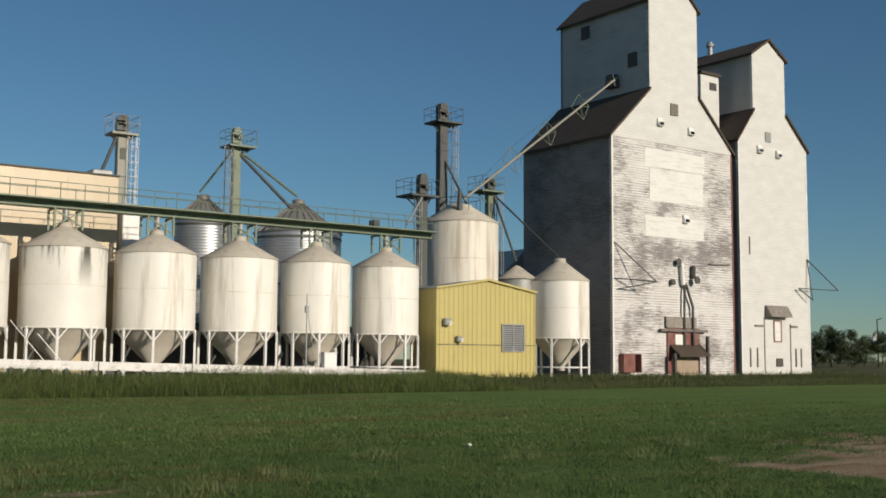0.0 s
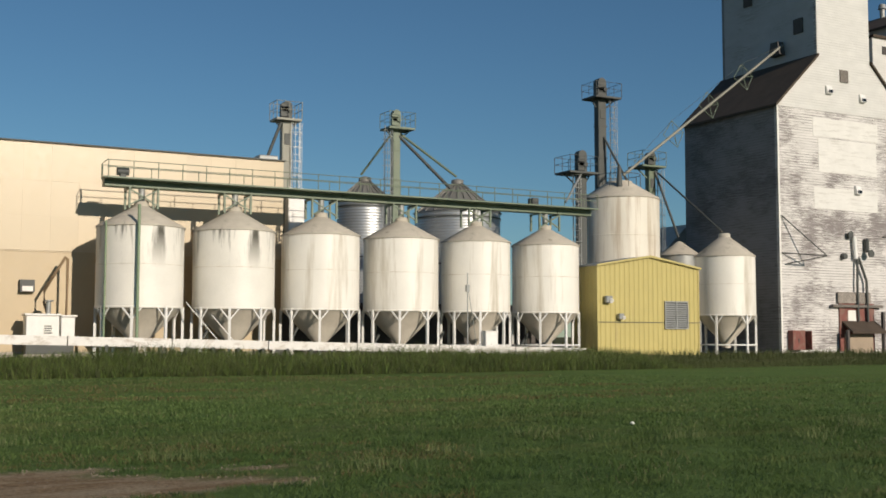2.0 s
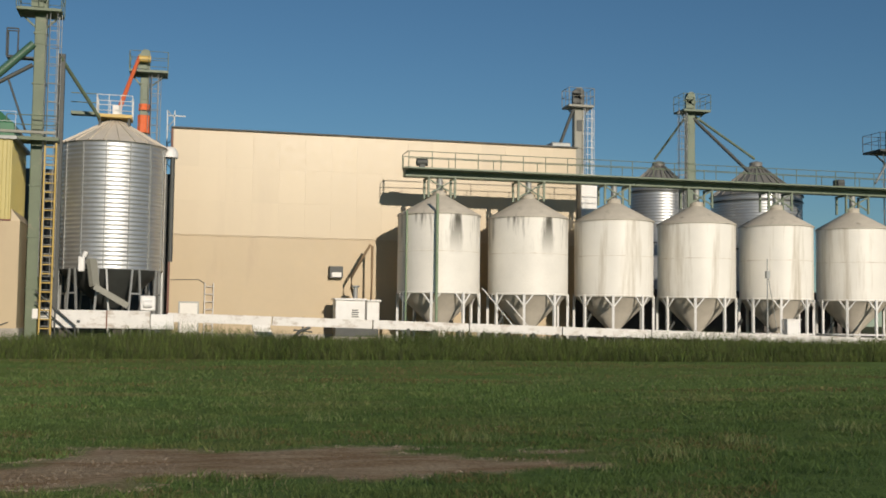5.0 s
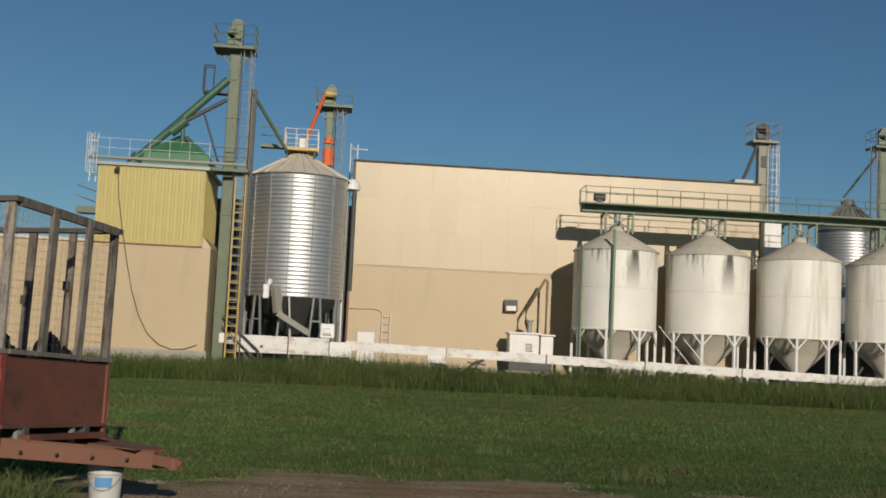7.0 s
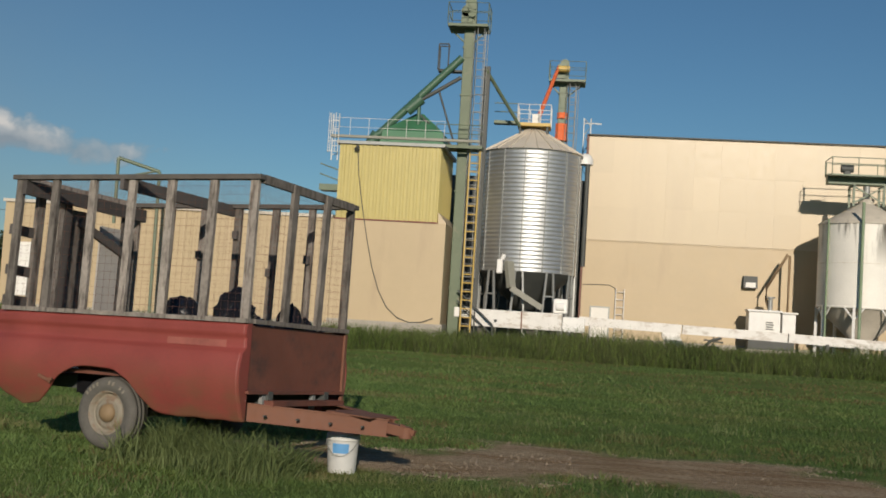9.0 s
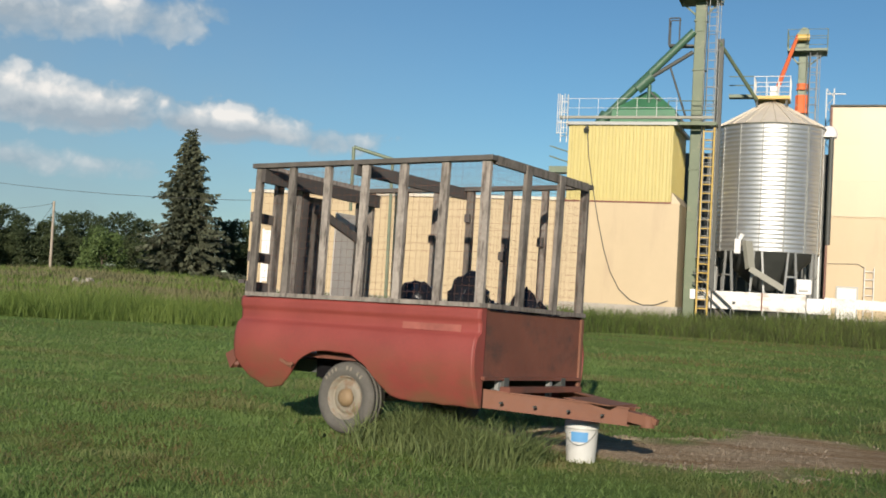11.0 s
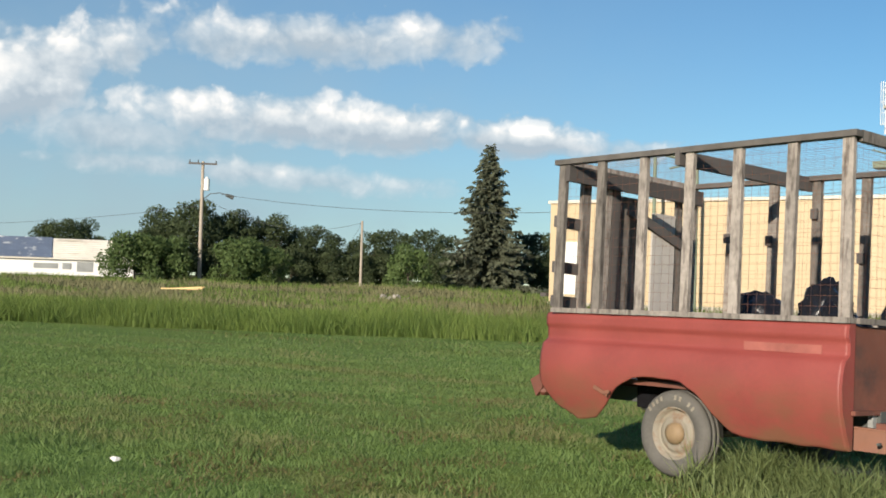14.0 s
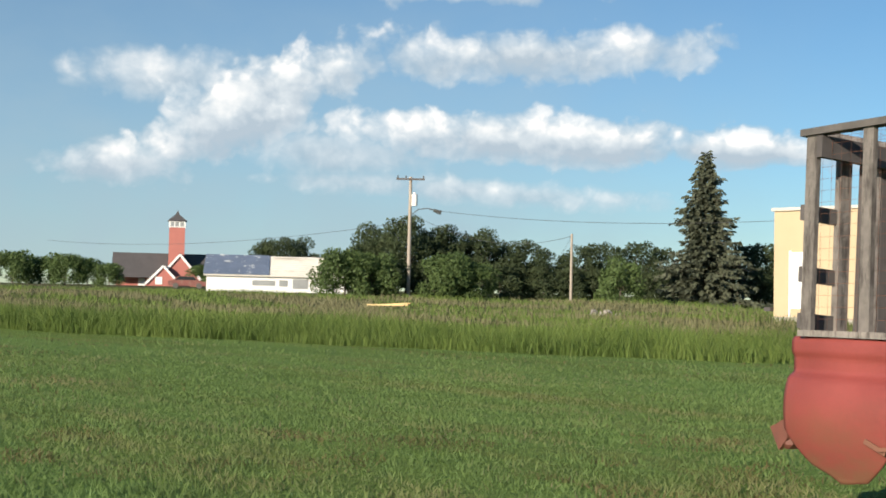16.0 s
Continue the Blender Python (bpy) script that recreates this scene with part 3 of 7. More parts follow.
part("cabinet_door", Shape().box(1.78, 1.84, -1.0, -0.35, 0.32, 1.62), OLD_RED, rc)
part("handle", Shape().box(1.05, 1.12, -0.53, -0.501, 0.8, 1.1), DARK_STEEL, rc)
part("frame_bracket", Shape().path([(0.15, -0.05, 9.6), (2.6, -1.8, 6.75), (0.15, -0.05, 7.0), (2.6, -1.8, 6.75), (-0.05, 0.4, 6.1)], 0.045), DARK_STEEL, ELEV, "triangular steel pole bracket")

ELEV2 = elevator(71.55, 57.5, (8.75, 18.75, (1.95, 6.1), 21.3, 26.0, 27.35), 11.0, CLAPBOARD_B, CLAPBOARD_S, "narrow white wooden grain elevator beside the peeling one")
for x, z in ((2.6, 17.9), (5.0, 17.75)):
    hood_vent(ELEV2, x, z)
part("hatch", Shape().box(3.4, 4.1, -0.08, -0.004, 18.9, 19.7), GREY_STEEL, ELEV2)
part("canopy", Shape().prism([(-0.7, 4.7), (-0.004, 4.7), (-0.004, 5.6), (-0.2, 5.6)], 2.9, 5.6, True), OLD_WOOD, ELEV2)
wall_window(ELEV2, 3.95, 2.7, 1.0, 1.75, OLD_RED, glass=PANEL_PAINT)
part("floor_hatch", Shape().box(4.2, 5.0, -0.1, -0.004, 0.75, 1.4), DARK_WOOD, ELEV2)
for x in (0.95, 1.8, 6.7, 7.4):
    part("batten", Shape().box(x, x + 0.1, -0.09, -0.004, 0.7, 2.2), OLD_WOOD, ELEV2)
part("door_outline", Shape().box(2.75, 2.83, -0.06, -0.004, 0.3, 4.7), OLD_WOOD, ELEV2)
part("door_outline", Shape().box(6.05, 6.13, -0.06, -0.004, 0.3, 4.2), OLD_WOOD, ELEV2)
part("crossbar", Shape().box(1.6, 2.7, -0.1, -0.004, 3.9, 4.05), OLD_WOOD, ELEV2)
part("crossbar", Shape().box(6.2, 7.0, -0.1, -0.004, 3.9, 4.05), OLD_WOOD, ELEV2)
part("batten", Shape().box(1.1, 1.2, -0.08, -0.004, 9.6, 11.0), OLD_WOOD, ELEV2)
part("frame_bracket", Shape().path([(8.5, -0.05, 9.6), (11.5, -0.9, 7.1), (6.9, -0.35, 7.1), (8.4, -0.6, 6.2), (8.5, -0.05, 9.6)], 0.045), DARK_STEEL, ELEV2)
part("roof_vent", Shape().rod((4.0, 6.0, 27.0), (4.0, 6.0, 28.2), 0.22, n=12).rod((4.0, 6.0, 28.2), (4.0, 6.0, 28.6), 0.36, 0.26, n=12), GREY_STEEL, ELEV2)

# ---- white hopper bins ----


def hopper_bin(at, r, ring, eave, apex, label, paint=None, group="row of white hopper bins", legs=8):
    """A smooth-wall bin on legs: shell, roof cone, hopper cone, legs with forked braces."""
    b = thing("hopper_bin", at, label, "grain bin", group)
    n = 56
    part("shell", Shape().lathe([(r, ring), (r, eave)], n), paint or WHITE_BIN, b)
    for f, hb in ((-0.01, 0.12), (0.52, 0.035)):
        z = ring + (eave - ring) * f
        part("band", Shape().lathe([(r, z), (r + 0.006, z), (r + 0.006, z + hb), (r, z + hb)], n), TANK_PAINT if hb < 0.1 else paint or WHITE_BIN, b)
    part("roof", Shape().lathe([(r + 0.06, eave - 0.05), (r + 0.05, eave + 0.03), (0.36, apex - 0.25)], n), BIN_ROOF, b, "dusty grey conical roof")
    part("cap", Shape().lathe([(0.4, apex - 0.28), (0.4, apex - 0.02), (0.02, apex)], 20), BIN_ROOF, b)
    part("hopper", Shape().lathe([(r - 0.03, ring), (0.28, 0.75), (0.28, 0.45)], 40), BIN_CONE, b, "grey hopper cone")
    for k in range(legs):
        a = 2 * math.pi * (k + 0.5) / legs
        x, y = r * math.cos(a), r * math.sin(a)
        s = Shape().beam((x, y, 0), (x, y, ring + 0.05), 0.13, 0.13, (math.cos(a), math.sin(a), 0))
        for sg in (-1, 1):
            c = a + sg * 0.21
            s.beam((x, y, ring - 0.62), (r * math.cos(c), r * math.sin(c), ring - 0.03), 0.07, 0.07)
        part("leg", s, WHITE_STEEL, b)
    part("tie_ring", Shape().lathe([(r - 0.05, 0.62), (r + 0.03, 0.62), (r + 0.03, 0.72), (r - 0.05, 0.72)], 40), WHITE_STEEL, b)
    return b


BIN_XY = [(14.42 + 5.146 * k, 60.5) for k in range(6)]
hopper_bin((*BIN_XY[0], YARD), 2.27, 2.68, 6.95, 8.35, "white hopper bin with black streaks below its roof", STREAKED)
hopper_bin((*BIN_XY[1], YARD), 2.24, 2.68, 6.95, 8.35, "white hopper bin with dark stains under the eave", STREAKED)
plain_bin = hopper_bin((*BIN_XY[2], YARD), 2.24, 2.68, 6.95, 8.3, "clean white steel hopper bin on legs")
copy_thing(plain_bin, pose(*BIN_XY[3], YARD, 0, 0, 40))
slim_bin = hopper_bin((*BIN_XY[4], YARD), 2.13, 2.68, 6.98, 8.3, "clean white steel hopper bin on legs")
copy_thing(slim_bin, pose(*BIN_XY[5], YARD, 0, 0, 70))
SMALL_BIN = hopper_bin((53.22, 58.3, YARD), 2.0, 2.62, 6.6, 8.2, "small white hopper bin beside the elevator", None, "", 6)


def cable(parent, name, a, b, r, material):
    return part(name, Shape().rod(a, b, r), material, parent)


# ---- catwalk conveyor over the bins ----
CONV = thing("overhead_conveyor", (12.4, 60.5, 9.42), "green steel drag conveyor with catwalk along the bin tops", "conveyor")
LEN = 31.2
part("trough", Shape().box(0, LEN, -0.3, 0.3, 0.0, 0.5, bevel=0.03), GREEN, CONV)
part("trough_flange", Shape().box(-0.02, LEN, -0.37, 0.37, 0.45, 0.53), GREEN, CONV)
part("walkway", Shape().box(0, LEN, -1.05, -0.38, 0.36, 0.44), GREEN, CONV, "grated walkway")
for y in (-1.03, 0.45):
    for z in (0.92, 1.3) if y < 0 else (1.2,):
        part("handrail", Shape().rod((0, y, z), (LEN, y, z), 0.022, n=5), GREEN, CONV)
    for k in range(25 if y < 0 else 13):
        x = 0.05 + k * (LEN - 0.1) / (24 if y < 0 else 12)
        part("rail_post", Shape().rod((x, y, 0.4), (x, y, 1.3 if y < 0 else 1.2), 0.024, n=5), GREEN, CONV)
part("end_rail", Shape().path([(0, -1.03, 1.3), (0, 0.45, 1.25), (0, 0.45, 0.4)], 0.022), GREEN, CONV)
part("drive_motor", Shape().rod((0.55, -0.7, 0.75), (1.15, -0.7, 0.75), 0.2, n=14).box(0.7, 1.0, -0.85, -0.5, 0.44, 0.62), DARK_STEEL, CONV)
part("gearbox", Shape().box(26.6, 27.1, -0.3, 0.3, 0.53, 0.95, bevel=0.05), DARK_STEEL, CONV)
for k in range(10):
    part("stiffener", Shape().box(1.5 + 3 * k, 1.56 + 3 * k, -0.34, -0.305, 0.02, 0.44), GREEN, CONV)
for x, _ in BIN_XY:
    u = x - 12.4
    for dx in (-0.75, 0.75):
        for dy in (-0.5, 0.5):
            part("trestle_leg", Shape().beam((u + dx, dy, -0.02), (u + dx, dy, -1.12), 0.11, 0.11), GREEN, CONV)
        part("trestle_cap", Shape().beam((u + dx, -0.6, -0.06), (u + dx, 0.6, -0.06), 0.1, 0.1), GREEN, CONV)
        part("trestle_brace", Shape().beam((u - dx, -0.5, -0.1), (u + dx, -0.5, -0.95), 0.075), GREEN, CONV)
    part("chute", Shape().rod((u, 0, 0), (u, 0, -0.95), 0.18, n=10), GREY_STEEL, CONV)

# ---- bucket elevator legs ----


def ladder(x, y, z0, z1, w=0.42, facing=(1, 0), rail=0.03, rung=0.02):
    s = Shape()
    ux, uy = facing
    for e in (-0.5, 0.5):
        s.rod((x + ux * w * e, y + uy * w * e, z0), (x + ux * w * e, y + uy * w * e, z1), rail, n=5)
    for k in range(int((z1 - z0) / 0.42)):
        z = z0 + 0.3 + 0.42 * k
        s.rod((x - ux * w / 2, y - uy * w / 2, z), (x + ux * w / 2, y + uy * w / 2, z), rung, n=5)
    return s


def cage(x, y, z0, z1, r=0.36, step=0.9):
    s = Shape()
    for k in range(int((z1 - z0) / step) + 1):
        z = z0 + step * k
        pts = [(x + r * math.cos(a), y + r * math.sin(a), z) for a in [math.pi * (0.9 + 1.2 * i / 8) for i in range(9)]]
        s.path(pts, 0.02, 4)
    for a in (1.1, 1.35, 1.65, 1.9):
        s.rod((x + r * math.cos(math.pi * a), y + r * math.sin(math.pi * a), z0), (x + r * math.cos(math.pi * a), y + r * math.sin(math.pi * a), z1), 0.018, n=4)
    return s


def bucket_leg(at, w, top, plat, half, label, paint, head=DARK_STEEL, plat_dx=0.0, ladder_x=None, ladder_mat=WHITE_STEEL, twin=False, low=0.0):
    """A bucket elevator: casing, head, platform with rails, ladder. Heights are above its base."""
    g = thing("bucket_elevator", at, label, "bucket elevator", "bucket elevators")
    s = Shape()
    if twin:
        s.box(-w / 2, -w * 0.1, -w * 0.4, w * 0.4, low, plat).box(w * 0.1, w / 2, -w * 0.4, w * 0.4, low, plat)
    else:
        s.box(-w / 2, w / 2, -w * 0.4, w * 0.4, low, plat, bevel=0.03)
    z = low + 2.4
    while z < plat - 0.5:
        s.box(-w / 2 - 0.04, w / 2 + 0.04, -w * 0.4 - 0.04, w * 0.4 + 0.04, z, z + 0.07)
        z += 2.4
    part("casing", s, paint, g)
    hr = w * 0.52
    zc = top - hr
    arc = [(hr * math.cos(math.pi * i / 12), zc + hr * math.sin(math.pi * i / 12)) for i in range(13)]
    part("head", Shape().prism([(-hr, plat)] + arc[::-1] + [(hr, plat)], -w * 0.42, w * 0.42), head, g, "rounded head casing")
    part("motor", Shape().rod((hr * 0.3, -w * 0.8, plat + 0.55), (hr * 0.3, -w * 0.42, plat + 0.55), 0.16, n=10), head, g)
    part("belt_guard", Shape().rod((-hr * 0.6, -w * 0.62, plat + 0.75), (-hr * 0.6, -w * 0.44, plat + 0.75), 0.3, n=14).box(-hr * 0.6 - 0.28, -hr * 0.6 + 0.28, -w * 0.62, -w * 0.44, plat + 0.15, plat + 0.75), head, g)
    part("inspection_hatch", Shape().box(-w * 0.3, w * 0.3, -w * 0.46, -w * 0.405, plat - 1.6, plat - 0.9, bevel=0.02), head, g)
    p = Shape().box(plat_dx - half, plat_dx + half, -half * 0.8, half * 0.8, plat - 0.13, plat)
    p.beam((plat_dx - half * 0.9, 0, plat - 0.13), (0, 0, plat - half), 0.08).beam((plat_dx + half * 0.9, 0, plat - 0.13), (0, 0, plat - half), 0.08)
    part("platform", p, paint, g)
    for sx, sy, ex, ey in ((-1, -1, 1, -1), (1, -1, 1, 1), (1, 1, -1, 1), (-1, 1, -1, -1)):
        a, b = (plat_dx + sx * half, sy * half * 0.8), (plat_dx + ex * half, ey * half * 0.8)
        r = Shape().rod((*a, plat + 0.55), (*b, plat + 0.55), 0.017, n=5).rod((*a, plat + 1.05), (*b, plat + 1.05), 0.017, n=5)
        r.rod((*a, plat), (*a, plat + 1.05), 0.025, n=5).rod(((a[0] + b[0]) / 2, (a[1] + b[1]) / 2, plat), ((a[0] + b[0]) / 2, (a[1] + b[1]) / 2, plat + 1.05), 0.017, n=5)
        part("guard_rail", r, paint, g)
    if ladder_x is not None:
        part("ladder", ladder(ladder_x, -w * 0.4 - 0.1, low + 0.4, plat + 0.1), ladder_mat, g)
        part("ladder_cage", cage(ladder_x, -w * 0.4 - 0.1, low + 3.0, plat - 0.2), ladder_mat, g)
    return g


LEG1 = bucket_leg((24.55, 66.0, YARD), 0.62, 15.8, 14.65, 0.82, "dull olive-grey bucket elevator behind the beige warehouse", DULL, DARK_STEEL, 0.0, 0.56)
part("boot_housing", Shape().box(-0.1, 0.95, -0.9, 0.3, 0, 10.3, bevel=0.04), WHITE_STEEL, LEG1, "white enclosed shaft")
part("brace", Shape().rod((-1.7, -1.0, 11.6), (-0.4, -0.2, 14.4), 0.1), DARK_STEEL, LEG1)
LEG2 = bucket_leg((34.1, 70.0, YARD), 0.54, 16.9, 15.6, 0.98, "green bucket elevator feeding the galvanized bins", GREEN, GREEN, 0.15, -0.75, GREY_STEEL)
LEG3 = bucket_leg((50.1, 68.0, YARD), 0.72, 20.5, 19.0, 1.15, "tall dark bucket elevator behind the white tank", DARK_STEEL, DARK_STEEL, 0.15, 0.85, GREY_STEEL)
LEG3B = bucket_leg((44.25, 62.3, YARD), 0.62, 13.75, 12.2, 1.15, "dark bucket elevator at the conveyor's end", DARK_STEEL, DARK_STEEL, -0.35, -0.65, GREY_STEEL)
LEG6 = bucket_leg((53.3, 66.2, YARD), 0.62, 14.9, 13.8, 1.1, "green bucket elevator beside the wooden elevator", GREEN, DARK_STEEL, -0.3, 0.62, GREY_STEEL)
cable(LEG3B, "spout", (-0.3, -0.6, 12.2), (-2.5, -1.8, 9.9), 0.07, GREY_STEEL)
cable(LEG2, "spout", (0.1, 0, 15.4), (5.9, 2.0, 12.9), 0.09, GREEN)
cable(LEG2, "spout", (0.0, 0, 15.3), (3.3, -2.2, 11.2), 0.11, DARK_STEEL)
cable(LEG2, "spout", (-0.4, 0, 15.1), (-1.7, 2.0, 12.5), 0.08, GREEN)
cable(LEG3, "spout", (0.1, -0.3, 16.0), (0.75, -2.6, 12.0), 0.09, DARK_STEEL)
cable(LEG6, "spout", (0.2, -0.3, 13.4), (0.75, -2.2, 8.4), 0.09, DARK_STEEL)
cable(LEG6, "spout", (0.4, -0.3, 13.4), (-0.25, -7.9, 8.3), 0.07, DARK_STEEL)

# ---- galvanized bins ----


def corrugated(r, z0, z1, n=72, pitch=0.2, deep=0.018):
    k = int((z1 - z0) / pitch * 4)
    return Shape().lathe([(r + deep * math.sin(math.pi * 0.5 * i), z0 + (z1 - z0) * i / k) for i in range(k + 1)], n)


def ribbed_roof(b, r, eave, apex, ribs=24, mat=GREY_ROOF):
    roof = part("roof", Shape().lathe([(r + 0.1, eave - 0.04), (0.4, apex)], 48), mat, b, "ribbed conical roof")
    rib = Shape().beam((r + 0.1, 0, eave), (0.42, 0, apex + 0.03), 0.05, 0.07).mesh("rib", mat)
    for k in range(ribs):
        part("rib", rib, None, roof).matrix_basis = pose(0, 0, 0, 0, 0, 360 * k / ribs)


def steel_bin(at, r, z0, eave, apex, label):
    b = thing("galvanized_bin", at, label, "grain bin", "galvanized bins")
    part("shell", corrugated(r, z0, eave), GALVANIZED, b)
    ribbed_roof(b, r, eave, apex)
    part("cap", Shape().lathe([(0.45, apex - 0.05), (0.45, apex + 0.3), (0.02, apex + 0.42)], 16), GREY_ROOF, b)
    for z in (z0 + (eave - z0) * 0.62, eave - 0.5):
        part("hoop", Shape().lathe([(r + 0.07, z), (r + 0.07, z + 0.1)], 48), DARK_STEEL, b)
    return b


steel_bin((32.7, 72.0, YARD), 1.95, 0, 10.6, 12.0, "galvanized steel bin with ribbed roof behind the white bins")
steel_bin((40.4, 72.5, YARD), 3.15, 0, 10.2, 12.4, "wide galvanized steel bin behind the white bins")
TANK_W = thing("storage_tank", (48.45, 63.6, YARD), "tall white steel tank behind the yellow shed", "grain tank")
part("shell", Shape().lathe([(2.76, 0), (2.76, 10.75)], 64), TANK_PAINT, TANK_W, "cream shell with rusty brown runs")
for z in (2.7, 5.4, 8.1):
    part("weld_band", Shape().lathe([(2.762, z), (2.772, z), (2.772, z + 0.05), (2.762, z + 0.05)], 64), TANK_PAINT, TANK_W)
part("roof", Shape().lathe([(2.83, 10.7), (2.8, 10.8), (0.9, 11.95), (0.9, 12.05), (0.05, 12.1)], 64), BIN_ROOF, TANK_W)
part("roof_rail", Shape().path([(1.5 * math.cos(a), 1.5 * math.sin(a), 12.5) for a in [0.3 * i for i in range(22)]], 0.025), DARK_STEEL, TANK_W)
for k in range(7):
    part("rail_post", Shape().rod((1.5 * math.cos(0.9 * k), 1.5 * math.sin(0.9 * k), 11.6), (1.5 * math.cos(0.9 * k), 1.5 * math.sin(0.9 * k), 12.5), 0.025), DARK_STEEL, TANK_W)
part("inlet", Shape().rod((-0.9, -1.2, 11.5), (-0.9, -1.2, 12.9), 0.22, 0.14), DARK_STEEL, TANK_W)
SP = thing("grain_spout", (47.9, 62.4, 12.7), "long dull olive steel spout from tank to elevator cupola", "spout")
tip = Vector((61.3 - 47.9, 60.6 - 62.4, 23.1 - 12.7))
part("tube", Shape().rod((0, 0, 0), tip, 0.095), DULL, SP)
for f in (0.3, 0.52, 0.74):
    c = tip * f
    s = Shape().path([c + Vector((-0.9, 0, -0.1)), c + Vector((-0.15, 0, 0.95)), c + Vector((0.9, 0, 0.2)), c + Vector((0.35, 0, -0.9)), c + Vector((-0.9, 0, -0.1))], 0.025, 5).path([c + Vector((-0.15, 0, 0.95)), c + Vector((0.35, 0, -0.9)), c, c + Vector((0.9, 0, 0.2))], 0.02, 4)
    part("truss", s, GREEN, SP)
part("truss_wire", Shape().path([(0, 0, 0.1), tip * 0.3 + Vector((-0.15, 0, 0.95)), tip * 0.52 + Vector((-0.15, 0, 0.95)), tip * 0.74 + Vector((-0.15, 0, 0.95)), tip], 0.012, 4), DARK_STEEL, SP)
HB = thing("roofed_hopper", (54.1, 64.0, YARD), "small grey roofed hopper bin beside the elevator", "grain bin")
part("shell", Shape().lathe([(1.45, 4.2), (1.45, 7.1)], 32), GREY_STEEL, HB)
part("roof", Shape().lathe([(1.6, 7.05), (0.15, 8.1)], 32), BIN_ROOF, HB)
for k in range(4):
    part("leg", Shape().beam((1.4 * math.cos(k * 1.57 + 0.8), 1.4 * math.sin(k * 1.57 + 0.8), 0), (1.4 * math.cos(k * 1.57 + 0.8), 1.4 * math.sin(k * 1.57 + 0.8), 4.3), 0.12), GREY_STEEL, HB)
part("hopper", Shape().lathe([(1.45, 4.2), (0.25, 2.4)], 32), GREY_STEEL, HB)
GREY_SHED = solo("gabled_shed", Shape().prism([(-3.4, 0), (3.4, 0), (3.4, 7.4), (0, 10.5), (-3.4, 7.4)], 0, 6), GALV_ROOF, "grey metal gabled shed behind the small bins", "shed", at=(62.3, 72.5, YARD))

# ---- yellow shed ----


def ribbed_wall(x0, x1, z0, z1, pitch=0.36, deep=0.035, rib=0.09):
    """Trapezoid-ribbed metal sheet facing -y, its foot at y = 0."""
    xs, k = [], 0
    x = x0
    while x < x1 - 1e-6:
        for dx, d in ((0, 0), (pitch - 2 * rib, 0), (pitch - 1.6 * rib, -deep), (pitch - 0.4 * rib, -deep)):
            if x + dx < x1:
                xs.append((x + dx, d))
        x += pitch
    xs.append((x1, 0))
    top = z1 if callable(z1) else (lambda a: z1)
    p = [(a, d, z0) for a, d in xs] + [(a, d, top(a)) for a, d in xs]
    n = len(xs)
    back = [(x0, 0.08, z0), (x1, 0.08, z0), (x1, 0.08, top(x1)), ((x0 + x1) / 2, 0.08, top((x0 + x1) / 2)), (x0, 0.08, top(x0))]
    s = Shape().add(p, [(i, i + 1, n + i + 1, n + i) for i in range(n - 1)])
    return s.add(back, [(0, 4, 3, 2, 1)])


YS = thing("yellow_shed", (40.2, 55.0, YARD), "yellow ribbed-metal shed with a gable roof", "shed")
gable = lambda a: 5.43 + 0.62 * (1 - abs(a - 3.88) / 3.88)
part("front_wall", ribbed_wall(0, 7.76, 0.05, gable), YELLOW, YS)
w2 = part("side_wall", ribbed_wall(0, 2.5, 0.05, 5.43), YELLOW, YS)
w2.matrix_basis = pose(0, 2.55, 0, 0, 0, -90)
w3 = part("side_wall", ribbed_wall(0, 2.5, 0.05, 5.43), YELLOW, YS)
w3.matrix_basis = pose(7.76, 0.05, 0, 0, 0, 90)
part("back_wall", Shape().box(0.02, 7.74, 2.5, 2.58, 0.05, 5.42), YELLOW, YS)
for sx, a in ((-1, -0.12), (1, 7.88)):
    part("roof", Shape().prism([(a, 5.43), (3.88, 6.07), (3.88, 6.15), (a, 5.51)], -0.15, 2.7), GREY_STEEL if sx < 0 else YELLOW, YS)
part("fascia", Shape().prism([(-0.12, 5.4), (3.88, 6.04), (7.88, 5.4), (7.88, 5.52), (3.88, 6.17), (-0.12, 5.52)], -0.19, -0.151), YELLOW, YS)
part("flashing", Shape().box(0, 7.76, -0.06, -0.037, 2.05, 2.09), DARK_STEEL, YS)
part("corner_trim", Shape().box(-0.05, 0.05, -0.05, 0.1, 0.05, 5.4), YELLOW, YS)
part("corner_trim", Shape().box(7.71, 7.81, -0.05, 0.1, 0.05, 5.4), YELLOW, YS)
lv = part("louver", Shape().box(5.0, 6.85, -0.06, -0.037, 1.68, 3.4), DARK_STEEL, YS, "grey slatted wall louver")
for a, b, c, d in ((5.0, 5.08, 1.68, 3.4), (6.77, 6.85, 1.68, 3.4), (5.88, 5.96, 1.76, 3.32), (5.08, 6.77, 1.68, 1.76), (5.08, 6.77, 3.32, 3.4)):
    part("frame", Shape().box(a, b, -0.14, -0.061, c, d), GREY_STEEL, lv)
for k in range(11):
    z = 1.82 + 0.135 * k
    for a, b in ((5.08, 5.88), (5.96, 6.77)):
        part("slat", Shape().prism([(-0.13, z), (-0.12, z - 0.015), (-0.065, z + 0.075), (-0.07, z + 0.09)], a, b, True), GREY_STEEL, lv)
